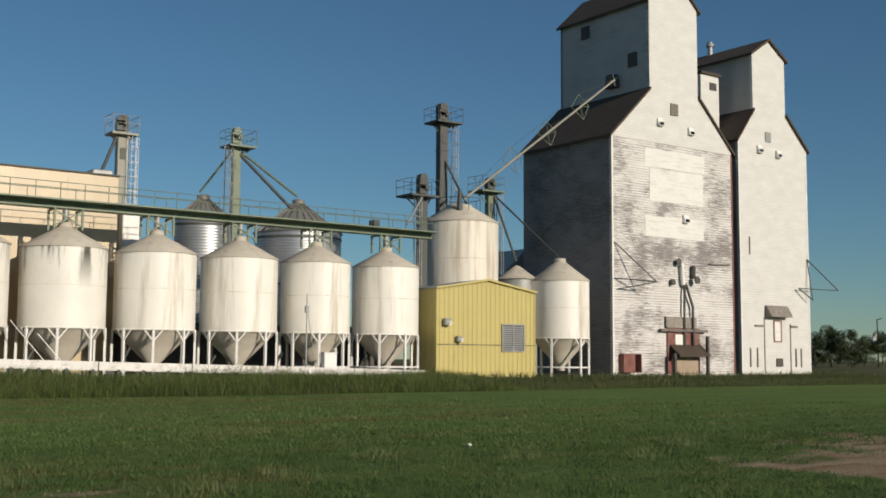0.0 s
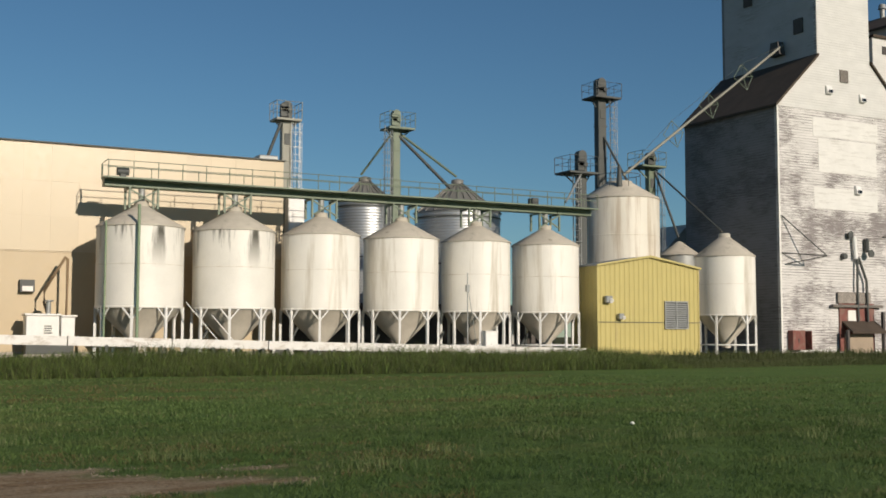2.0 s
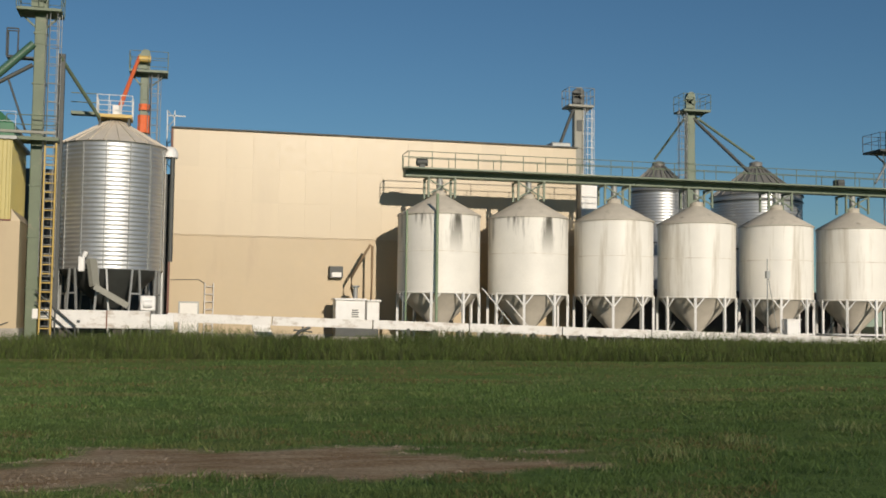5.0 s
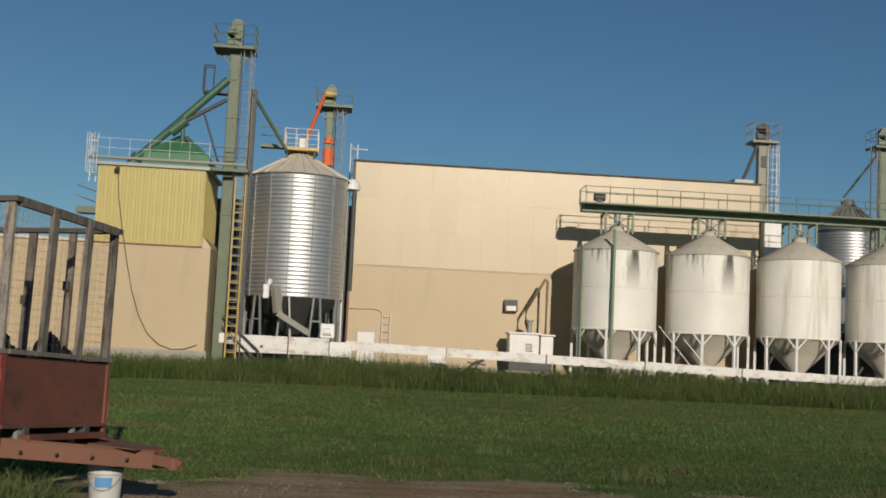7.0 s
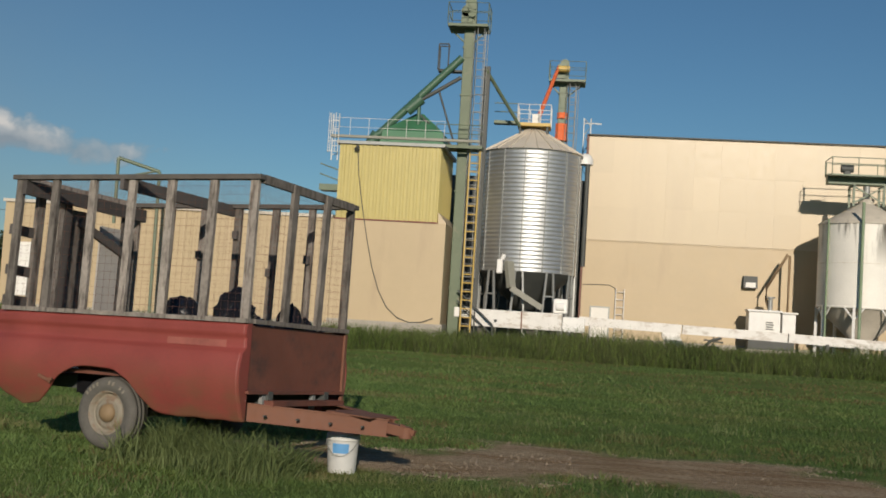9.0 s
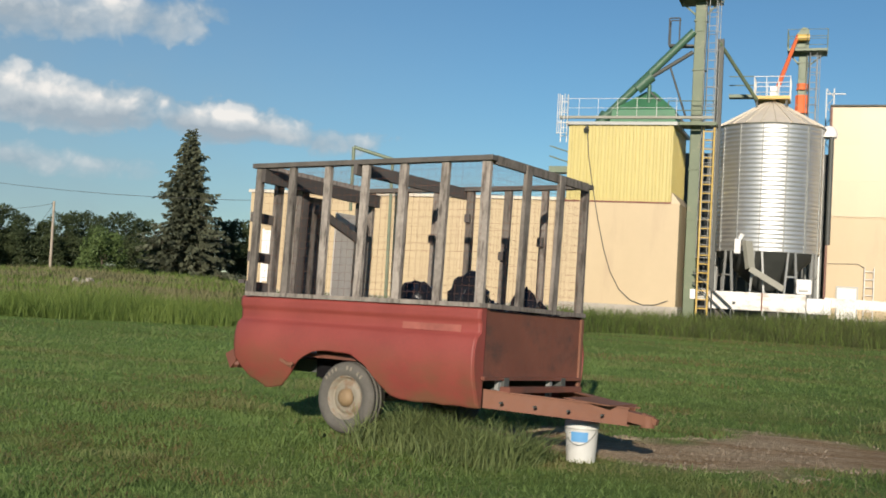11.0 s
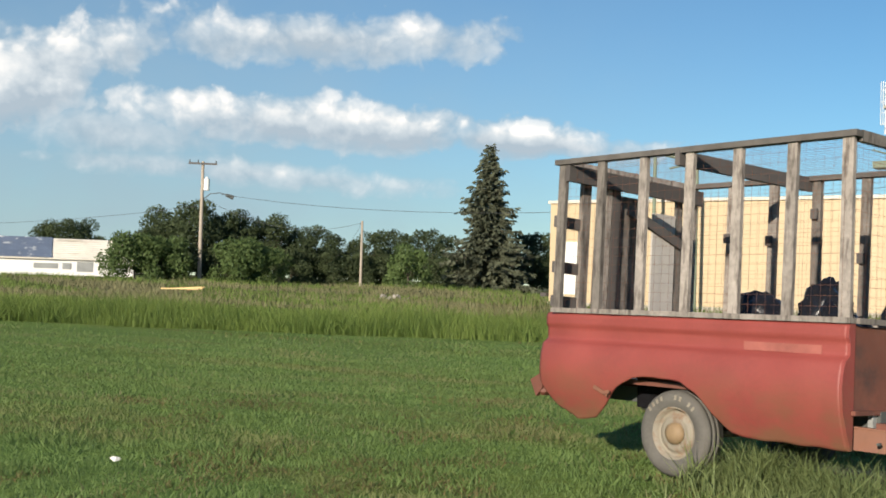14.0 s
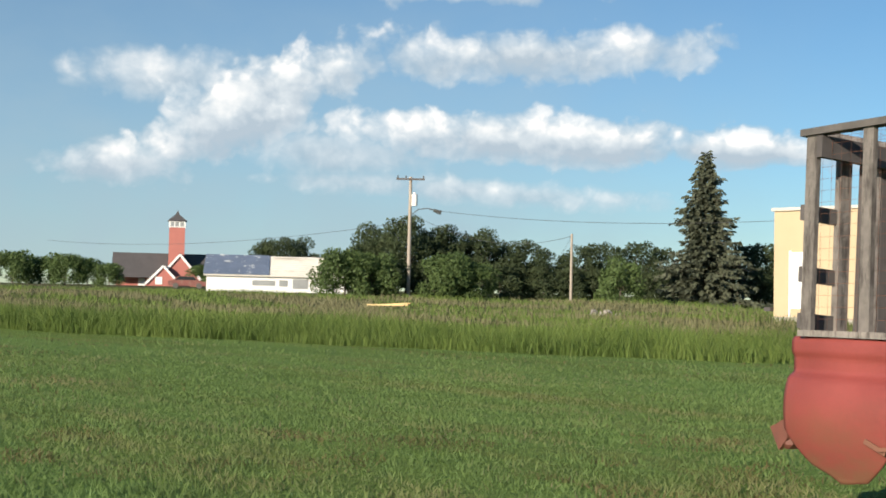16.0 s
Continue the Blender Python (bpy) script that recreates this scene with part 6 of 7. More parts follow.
plant("spruce_tree", spruce(5, 11.7, 3.9), (-47.8, 78.6), "tall dark green spruce standing above the tree line", "spruce tree", "")
KINDS = [broad_tree(11, 7.2, 5.4), broad_tree(12, 6.4, 5.0), broad_tree(13, 6.0, 5.6), broad_tree(14, 5.2, 4.6)]
BUSHES = [broad_tree(21, 3.4, 4.6, 0.11, 0.0, LEAF_B), broad_tree(22, 2.8, 3.4, 0.11, 0.0, LEAF_B), broad_tree(23, 3.4, 4.4, 0.11, 0.0, LEAF), broad_tree(24, 2.8, 3.4, 0.11, 0.0, LEAF)]
rng = random.Random(9)
# bearing (degrees left of +y), distance, kind, scale
ROW = [(47.9, 92, 1, 0.66), (46.7, 95, 0, 0.78), (45.5, 91, 0, 0.96), (44.5, 94, 0, 0.80), (43.6, 93, 0, 0.88), (42.6, 96, 1, 0.82), (41.8, 94, 1, 0.92), (40.8, 97, 1, 0.78), (39.9, 95, 2, 0.88),
       (39.0, 98, 2, 0.78), (38.0, 99, 3, 0.80), (37.0, 97, 3, 0.92), (36.2, 100, 3, 1.0), (35.3, 98, 3, 0.92), (34.3, 99, 3, 1.02), (33.5, 101, 3, 0.95), (29.6, 99, 3, 1.05), (28.9, 101, 3, 1.1), (28.0, 100, 3, 1.0), (27.0, 104, 3, 1.1), (26.0, 104, 2, 1.0),
       (52.6, 132, 1, 0.95), (51.7, 131, 0, 0.92), (50.9, 133, 1, 1.0), (47.3, 104, 1, 1.05)]
for b, d, k, s in ROW:
    x, y = -d * math.sin(math.radians(b)), d * math.cos(math.radians(b))
    plant("broadleaf_tree", KINDS[k], (x, y), "leafy dark green tree in the far tree line", "tree", "trees of the far tree line", 0.93 * s, rng.uniform(0, 360))
for b, d, k, s in ((48.4, 86, 0, 1.0), (47.3, 87, 0, 0.95), (46.2, 88, 2, 0.8), (43.3, 84, 0, 0.95), (42.3, 85, 0, 0.8), (41.0, 92, 3, 0.95), (38.9, 94, 2, 0.8), (37.6, 95, 2, 0.8), (35.2, 84, 1, 1.05), (35.8, 86, 1, 0.65), (33.9, 96, 2, 0.7), (32.8, 95, 2, 0.8), (40.1, 95, 2, 0.85), (36.6, 96, 2, 0.75), (45.0, 90, 3, 0.9), (44.2, 92, 2, 0.8)):
    x, y = -d * math.sin(math.radians(b)), d * math.cos(math.radians(b))
    plant("bush", BUSHES[k], (x, y), "dense green bush before the tree line", "bush", "bushes", s, rng.uniform(0, 360))
for b, d, k, s in ((60.9, 145, 0, 0.95), (59.9, 143, 0, 0.8), (61.9, 144, 0, 1.1), (55.6, 150, 0, 0.85), (63.0, 148, 0, 1.0), (64.2, 146, 0, 1.15), (66, 150, 0, 1.05)):
    x, y = -d * math.sin(math.radians(b)), d * math.cos(math.radians(b))
    plant("bush", BUSHES[k], (x, y), "rounded dark bush near the red church", "bush", "bushes", s, rng.uniform(0, 360))
for b, d, k, s in ((54.6, 150, 2, 0.75), (55.3, 152, 1, 0.8), (56.1, 150, 2, 0.8), (56.8, 155, 1, 0.62), (57.6, 156, 1, 0.7), (58.6, 158, 2, 0.75)):
    x, y = d * math.sin(math.radians(b)), d * math.cos(math.radians(b))
    plant("broadleaf_tree", KINDS[k], (x, y), "dark green tree beyond the elevators", "tree", "trees beyond the elevators", s, rng.uniform(0, 360))


def ground_at(x, y):
    return float(height(np.array(float(x)), np.array(float(y))))


px, py = -62.6, 61.8
P1 = thing("utility_pole", (px, py, ground_at(px, py) - 0.15), "wooden utility pole with crossarm, transformer and street lamp", "utility pole", turn=45)
part("pole", Shape().rod((0, 0, -0.5), (0, 0, 9.05), 0.16, 0.11, n=10), POLE_WOOD, P1)
part("crossarm", Shape().beam((-1.05, -0.14, 8.88), (1.05, -0.14, 8.88), 0.1, 0.13), DARK_WOOD, P1)
part("transformer", Shape().rod((0.32, -0.1, 6.9), (0.32, -0.1, 7.75), 0.22, n=14).rod((0.32, -0.1, 7.75), (0.32, -0.1, 7.9), 0.1), WHITE_STEEL, P1)
part("lamp_arm", Shape().path([(0.05, 0, 6.2), (0.6, -0.1, 6.65), (1.3, -0.2, 6.75), (1.9, -0.3, 6.6)], 0.035), DARK_STEEL, P1)
part("lamp_head", Shape().rod((1.75, -0.28, 6.6), (2.3, -0.35, 6.42), 0.12, 0.17, n=10), DARK_STEEL, P1)
for x in (-0.95, -0.35, 0.95):
    part("insulator", Shape().rod((x, -0.14, 8.94), (x, -0.14, 9.14), 0.045, n=8), DARK_STEEL, P1)
qx, qy = -51.2, 66.6
P2 = thing("light_pole", (qx, qy, ground_at(qx, qy)), "pale slim wooden service pole by the trees", "pole")
part("pole", Shape().rod((0, 0, -0.4), (0, 0, 4.75), 0.10, 0.08, n=10), POLE_WOOD, P2)
part("bracket", Shape().rod((-0.25, 0, 4.55), (0.05, 0, 4.6), 0.03), DARK_STEEL, P2)


def sag(a, b, drop, r=0.014, n=16):
    a, b = Vector(a), Vector(b)
    return Shape().tube([a.lerp(b, i / n) - Vector((0, 0, drop * 4 * (i / n) * (1 - i / n))) for i in range(n + 1)], r, 4)


g1 = ground_at(px, py)
for a, b, d in (((px, py, g1 + 5.6), (-120, 62, 6.4), 1.0), ((px + 1, py + 1, g1 + 6.5), (-12.5, 60, 7.0), 1.4), ((px, py, g1 + 6.3), (qx, qy, ground_at(qx, qy) + 4.6), 1.3), ((qx, qy, ground_at(qx, qy) + 4.6), (-60, 74, 3.2), 0.4)):
    solo("overhead_wire", sag(a, b, d), DARK_STEEL, "thin dark sagging overhead wire from the pole", "wire", "overhead wires")

# white farm building with a half-tarped roof
bx, by = -95.4, 66.2
FB = thing("white_building", (bx, by, ground_at(bx, by) - 0.1), "long low white building with a blue tarp on its roof", "building", turn=52)
BW = 13.6
part("wall", Shape().box(0, BW, 0, 0.25, 0, 1.75), WHITE_WALL, FB)
part("end_wall", Shape().prism([(0.26, 0), (6, 0), (6, 1.75), (3.1, 3.5), (0.26, 1.75)], 0, 0.25, True), WHITE_WALL, FB)
part("end_wall", Shape().prism([(0.26, 0), (6, 0), (6, 1.75), (3.1, 3.5), (0.26, 1.75)], BW - 0.25, BW, True), WHITE_WALL, FB)
part("back_wall", Shape().box(0.26, BW - 0.26, 5.75, 6, 0, 1.75), WHITE_WALL, FB)
part("roof", Shape().prism([(-0.3, 1.62), (3.1, 3.55), (6.3, 1.62), (6.3, 1.74), (3.1, 3.7), (-0.3, 1.74)], -0.25, BW + 0.25, True), PALE_ROOF, FB, "bleached board roof")
part("tarp", Shape().prism([(-0.34, 1.78), (3.1, 3.74), (3.1, 3.78), (-0.34, 1.83)], -0.3, 6.0, True), TARP, FB, "faded blue roof tarp")
for k in range(9):
    z = 1.9 + 0.2 * k
    y = -0.3 + (z - 1.74) / 1.96 * 3.4
    part("roof_batten", Shape().box(6.1, BW + 0.25, y, y + 0.05, z + 0.0, z + 0.06), PALE_ROOF, FB)
for x, w, h0, h1 in ((4.4, 2.2, 0.75, 1.25), (7.0, 0.8, 0.7, 1.3), (8.3, 1.5, 0.5, 1.45), (11.4, 1.0, 0.5, 1.2)):
    part("window", Shape().box(x, x + w, -0.04, -0.004, h0, h1), GREY_STEEL, FB, "dull boarded window")

# red church with a tower
cx, cy = -134.6, 87.6
CH = thing("red_church", (cx, cy, ground_at(cx, cy) - 0.1), "red church with a square tower and white-trimmed gable", "church", turn=57)
part("tower", Shape().box(-1.05, 1.05, 1.5, 3.6, 0, 8.1), BRICK_RED, CH)
part("belfry", Shape().box(-1.1, 1.1, 1.45, 3.65, 8.1, 9.0), WHITE_WALL, CH, "white belfry band")
for k in range(3):
    part("belfry_opening", Shape().box(-0.9 + 0.65 * k, -0.45 + 0.65 * k, 1.40, 1.449, 8.25, 8.85), GREY_STEEL, CH)
part("tower_roof", Shape().add([(-1.3, 1.25, 9.0), (1.3, 1.25, 9.0), (1.3, 3.85, 9.0), (-1.3, 3.85, 9.0), (-0.3, 2.25, 9.9), (0.3, 2.25, 9.9), (0.3, 2.85, 9.9), (-0.3, 2.85, 9.9), (0, 2.55, 10.5)], [(0, 1, 5, 4), (1, 2, 6, 5), (2, 3, 7, 6), (3, 0, 4, 7), (4, 5, 8), (5, 6, 8), (6, 7, 8), (7, 4, 8), (3, 2, 1, 0)]), DARK_ROOF, CH)
part("nave_roof", Shape().prism([(1.9, 1.2), (9, 1.2), (6.5, 4.6), (4.4, 4.6)], -8.5, 4.0, True), DARK_ROOF, CH, "dark shingled nave roof")
part("nave_wall", Shape().box(-8.0, 3.6, 3.7, 8.5, 0, 1.4), BRICK_RED, CH)
for x0, w, pk, y in ((-2.6, 6.2, 4.2, -0.6), (-3.6, 4.0, 2.6, -1.8)):
    part("gable", Shape().prism([(x0, 0), (x0 + w, 0), (x0 + w, 0.6), (x0 + w / 2, pk), (x0, 0.6)], y, 1.4), BRICK_RED, CH)
    for sx in (0, w):
        part("barge_board", Shape().beam((x0 + sx + (-0.3 if sx == 0 else 0.3), y - 0.15, 0.3), (x0 + w / 2, y - 0.15, pk + 0.15), 0.12, 0.3), WHITE_WALL, CH)
        part("gable_roof", Shape().beam((x0 + sx + (-0.3 if sx == 0 else 0.3), (y + 1.4) / 2, 0.45), (x0 + w / 2, (y + 1.4) / 2, pk + 0.3), 1.4 - y, 0.12), DARK_ROOF, CH)
for x, z in ((-2.6, 0.7), (-5.0, 0.5)):
    part("window", Shape().box(x, x + 0.9, -1.86 if x > -3 else 3.62, -1.82 if x > -3 else 3.69, z - 0.4, z + 0.6), WHITE_WALL, CH)


def parked_car(at, turn, body):
    c = thing("parked_car", (at[0], at[1], ground_at(*at)), "small parked car beside the red church", "car", "parked cars", turn=turn)
    part("body", Shape().prism([(-2.1, 0.3), (2.1, 0.3), (2.15, 0.75), (1.3, 0.9), (0.7, 1.4), (-1.0, 1.4), (-1.6, 0.92), (-2.15, 0.8)], -0.8, 0.8), body, c)
    for y in (-0.815, 0.803):
        part("side_glass", Shape().prism([(-1.35, 0.95), (1.1, 0.95), (0.65, 1.33), (-0.95, 1.33)], y, y + 0.012), PANE, c)
    for x in (-1.3, 1.3):
        for y in (-0.82, 0.62):
            part("wheel", Shape().rod((x, y, 0.32), (x, y + 0.2, 0.32), 0.32, n=16), RUBBER, c)
    return c


parked_car((-113.0, 75.5), 55, OLD_RED)
parked_car((-110.5, 79.5), 55, GREY_STEEL)
solo("lumber_pile", Shape().beam((0, 0, 0.08), (2.0, -0.4, 0.1), 0.2, 0.06).beam((0.2, 0.2, 0.07), (2.2, 0.15, 0.2), 0.2, 0.06).beam((1.3, 0.1, 0.04), (2.1, 0.1, 0.15), 0.35, 0.12), LUMBER, "fresh yellow lumber lying in the grass", "lumber", at=(-45.6, 42.6, ground_at(-45.6, 42.6) + 0.25), turn=35)
rs = np.random.RandomState(3)
for k in range(9):
    x, y = -36.3 + rs.uniform(-0.7, 0.7), 50.3 + rs.uniform(-0.4, 0.4)
    bm = bmesh.new()
    bmesh.ops.create_icosphere(bm, subdivisions=2, radius=1)
    for v in bm.verts:
        v.co = v.co * (0.75 + 0.5 * noise.noise(v.co * 1.4 + Vector((k, 0, 0))))
        v.co = Vector((v.co.x * 0.26, v.co.y * 0.2, v.co.z * 0.17))
    me = bpy.data.meshes.new("stone")
    bm.to_mesh(me)
    bm.free()
    me.materials.append(STONE)
    ob = new("stone", me)
    ob.matrix_basis = pose(x, y, ground_at(x, y) + 0.1 + (0.12 if k % 3 == 0 else 0), 0, 0, 50 * k)
    tagged(ob, "pale broken stone in a rubble heap", "stone", "rubble heap")
for x, y, s in ((12.2, 15.7, 0.045), (-8.3, 8.0, 0.04)):
    bm = bmesh.new()
    bmesh.ops.create_icosphere(bm, subdivisions=2, radius=s)
    for v in bm.verts:
        v.co = v.co * (0.8 + 0.7 * noise.noise(v.co * 30))
        v.co.z *= 0.6
    me = bpy.data.meshes.new("paper_scrap")
    bm.to_mesh(me)
    bm.free()
    me.materials.append(PATCH)
    ob = new("paper_scrap", me)
    ob.matrix_basis = pose(x, y, ground_at(x, y) + 0.05)
    tagged(ob, "crumpled white paper scrap on the lawn", "litter", "litter")
SG = thing("sign_board", (132.0, 85.0, ground_at(132, 85)), "white sign panel on a leaning pole beyond the elevators", "sign")
part("pole", Shape().rod((1.0, 0, 0), (1.0, 0, 6.2), 0.09), DARK_STEEL, SG)
part("panel", Shape().prism([(-0.9, 2.6), (0.8, 2.2), (0.8, 4.2), (-0.9, 3.6)], 0, 0.15), PATCH, SG)
part("arm", Shape().rod((1.0, 0, 6.1), (2.0, 0, 6.3), 0.08), DARK_STEEL, SG)

# ---- clouds: a far curved backdrop ----


def cloud_bank():
    az = np.radians(np.linspace(8, 90, 165))
    el = np.radians(np.linspace(1.0, 30, 59))
    A, E = np.meshgrid(az, el)
    D = 3600.0
    P = np.stack([-D * np.cos(E) * np.sin(A), D * np.cos(E) * np.cos(A), D * np.sin(E)], -1).reshape(-1, 3)
    nx, ny = len(az), len(el)
    me = bpy.data.meshes.new("cloud_bank")
    me.from_pydata(P.tolist(), [], [(j * nx + i, j * nx + i + 1, (j + 1) * nx + i + 1, (j + 1) * nx + i) for j in range(ny - 1) for i in range(nx - 1)])
    a = me.attributes.new("place", "FLOAT_VECTOR", "POINT")
    a.data.foreach_set("vector", np.stack([np.degrees(A).ravel(), np.degrees(E).ravel(), np.zeros(A.size)], 1).astype(np.float32).ravel())
    m = bpy.data.materials.new("evening_clouds")
    m.use_nodes = True
    att = knot(m, "Attribute")
    att.attribute_name = "place"

    def puff(scale, stretch, detail=6, rough=0.5):
        mp = knot(m, "Mapping")
        mp.inputs["Scale"].default_value = stretch
        wire(m, att.outputs["Vector"], mp.inputs["Vector"])
        n = knot(m, "TexNoise", Scale=scale, Detail=detail, Roughness=rough)
        wire(m, mp.outputs[0], n.inputs["Vector"])
        return n.outputs["Fac"]

    def calc(op, a, b=0.0, c=0.0):
        n = knot(m, "Math")
        n.operation = op
        for i, v in enumerate((a, b, c)):
            if isinstance(v, (int, float)):
                n.inputs[i].default_value = v
            else:
                wire(m, v, n.inputs[i])
        return n.outputs[0]

    sep = knot(m, "SeparateXYZ")
    wire(m, att.outputs["Vector"], sep.inputs[0])
    U, V = sep.outputs[0], sep.outputs[1]
    big, fine = puff(0.36, (0.8, 1.2, 1), 4), puff(1.3, (0.9, 1.1, 1), 5)
    cells = knot(m, "TexVoronoi", Scale=0.45, Detail=3.0, Roughness=0.55)
    cells.feature = "SMOOTH_F1"
    cells.inputs["Smoothness"].default_value = 0.6
    bent = knot(m, "VectorMath")
    bent.operation = "MULTIPLY_ADD"
    warp = knot(m, "TexNoise", Scale=0.5, Detail=3.0)
    wire(m, att.outputs["Vector"], warp.inputs["Vector"])
    wire(m, warp.outputs["Color"], bent.inputs[0])
    bent.inputs[1].default_value = (2.2, 1.6, 0)
    wire(m, att.outputs["Vector"], bent.inputs[2])
    wire(m, bent.outputs[0], cells.inputs["Vector"])
    heap = calc("SUBTRACT", 0.62, cells.outputs["Distance"])
    rag = calc("ADD", calc("ADD", calc("MULTIPLY", calc("SUBTRACT", big, 0.5), 1.6), calc("MULTIPLY", heap, 0.9)), calc("MULTIPLY", calc("SUBTRACT", fine, 0.5), 0.45))
    mask = light = None
    # centre, half width and half height in degrees, slope, strength
    for u0, v0, a, b, k, g in CLOUDS:
        du = calc("SUBTRACT", U, u0)
        dv = calc("SUBTRACT", calc("SUBTRACT", V, v0), calc("MULTIPLY", du, k))
        q = calc("SQRT", calc("ADD", calc("POWER", calc("ABSOLUTE", calc("DIVIDE", du, a)), 2.0), calc("POWER", calc("ABSOLUTE", calc("DIVIDE", dv, b)), 2.0)))
        one = calc("MULTIPLY", calc("MAXIMUM", calc("SUBTRACT", calc("ADD", 1.42, calc("MULTIPLY", rag, 0.75)), q), 0.0), g)
        top = calc("MULTIPLY", calc("DIVIDE", dv, b), calc("MINIMUM", one, 1.0))
        mask = one if mask is None else calc("MAXIMUM", mask, one)
        light = top if light is None else calc("ADD", light, top)
    alpha = steps(m, mask, [(0.0, (0, 0, 0)), (0.3, (0.62, 0.62, 0.62)), (0.8, (0.97, 0.97, 0.97))])
    near_side, low_part = knot(m, "MapRange", From_Min=14.0, From_Max=44.0), knot(m, "MapRange", From_Min=21.0, From_Max=3.0)
    wire(m, U, near_side.inputs["Value"])
    wire(m, V, low_part.inputs["Value"])
    haze = calc("MULTIPLY", calc("MULTIPLY", near_side.outputs[0], low_part.outputs[0]), calc("ADD", 0.48, calc("MULTIPLY", big, 0.5)))
    shade = calc("ADD", calc("MULTIPLY", light, 0.55), calc("ADD", calc("ADD", calc("MULTIPLY", calc("SUBTRACT", fine, 0.5), 0.55), calc("MULTIPLY", heap, 0.45)), 0.50))
    col = steps(m, shade, [(0.1, (0.42, 0.50, 0.57)), (0.42, (0.66, 0.71, 0.74)), (0.75, (1.04, 1.0, 0.95))])
    em, tr, mix = knot(m, "Emission", Strength=0.66), knot(m, "BsdfTransparent"), knot(m, "MixShader")
    cover = blend(m, 1.0, alpha, haze, "SCREEN")
    wire(m, blend(m, alpha, (0.35, 0.46, 0.525), col), em.inputs["Color"])
    wire(m, cover, mix.inputs[0])
    wire(m, tr.outputs[0], mix.inputs[1])
    wire(m, em.outputs[0], mix.inputs[2])
    wire(m, mix.outputs[0], m.node_tree.nodes["Material Output"].inputs["Surface"])
    me.materials.append(m)
    ob = tagged(new("backdrop", me), "banks of white and grey evening clouds", "clouds", kind="structure")
    ob.visible_shadow = False


CLOUDS = [(39.5, 7.75, 11.8, 1.25, 0.035, 1.2), (30.0, 7.25, 6.6, 0.85, 0.05, 1.2), (54.6, 8.9, 4.8, 2.2, -0.42, 1.5), (40.6, 12.0, 9.6, 1.25, -0.03, 1.0), (43.0, 5.2, 9.0, 0.7, 0.04, 0.5), (58.5, 10.4, 4.5, 1.3, 0.0, 0.5), (50.0, 7.0, 5.0, 1.2, 0.0, 0.45), (60.5, 6.0, 3.6, 1.1, 0.0, 0.75), (46.0, 15.6, 9.0, 1.0, 0.0, 0.75)]
cloud_bank()

# ---- grass ----


def blades(rs, x, y, tall, wide, lean=0.35, bend=True):
    """Blades at the given places: a lower quad-like pair and a tip, as triangles."""
    n = len(x)
    z = height(x, y)
    a = rs.uniform(0, 2 * math.pi, n)
    s = np.stack([np.cos(a), np.sin(a), np.zeros(n)], 1) * (wide / 2)[:, None]
    d = rs.normal(size=(n, 2)) * lean
    root = np.stack([x, y, z - 0.01], 1)
    mid = root + np.stack([d[:, 0] * tall * 0.3, d[:, 1] * tall * 0.3, tall * 0.55], 1)
    tip = root + np.stack([d[:, 0] * tall, d[:, 1] * tall, tall], 1)
    if not bend:
        return np.stack([root - s, root + s, tip], 1).reshape(-1, 3)
    return np.concatenate([np.stack([root - s, root + s, mid + s * 0.8], 1), np.stack([root - s, mid + s * 0.8, mid - s * 0.8], 1), np.stack([mid - s * 0.8, mid + s * 0.8, tip], 1)], 1).reshape(-1, 3)


def strew(rs, n, r0, r1, b0, b1, power=1.0):
    """Places by distance and bearing (degrees right of +y)."""
    r = r0 + (r1 - r0) * rs.uniform(0, 1, n) ** power
    b = np.radians(rs.uniform(b0, b1, n))
    return r * np.sin(b), r * np.cos(b)


def patchy(x, y):
    return 0.5 + 0.25 * np.sin(x * 0.9 + 2 * np.sin(y * 0.6)) + 0.25 * np.sin(y * 1.4 + 1.7 * np.sin(x * 0.5 + 1))


rs = np.random.RandomState(1)
x, y = strew(rs, 700000, 2.5, 34.0, -72, 70, 1.3)
front = rs.uniform(0, 1, len(x)) < 0.12 + 0.88 * ramp(np.hypot(x, y), 2.5, 8.0)
x, y = x[front], y[front]
# the lawn goes on all round and fades out behind
bx2, by2 = strew(rs, 160000, 0.0, 12.0, 0, 360, 0.6)
away = np.degrees(np.abs(np.arctan2(bx2, by2)))
thin = (np.hypot(bx2, by2) < 2.5) | (away > 70)
thin &= rs.uniform(0, 1, len(bx2)) > ramp(np.hypot(bx2, by2), 4, 12)
x, y = np.concatenate([x, bx2[thin]]), np.concatenate([y, by2[thin]])
keep = (rs.uniform(0, 1, len(x)) > bare(x, y) * 1.02) & (y < lawn_edge(x) - 1) & (rs.uniform(0, 1, len(x)) > ramp(np.hypot(x, y), 18, 34)) & (rs.uniform(0, 1, len(x)) < 0.35 + 1.1 * lumps(x, y, 0.22, 4))
x, y = x[keep], y[keep]
r = np.hypot(x, y)
tall = (0.018 + 0.014 * patchy(x, y) + 0.052 * (0.6 * lumps(x, y, 0.28, 2) + 0.4 * lumps(x, y, 0.9, 3)) ** 1.5) * rs.uniform(0.6, 1.6, len(x))
pick = rs.uniform(0, 1, len(x)) < mown(x, y)
for sel, mat, lab in ((~pick, BLADE, "short dark green lawn grass"), (pick, BLADE_PALE, "short freshly mown paler lawn grass")):
    tagged(new("lawn_grass", fast_mesh("lawn_grass", blades(rs, x[sel], y[sel], tall[sel], 0.007 + 0.0006 * r[sel], 0.6, False), 3, mat)), lab, "grass", kind="stuff")
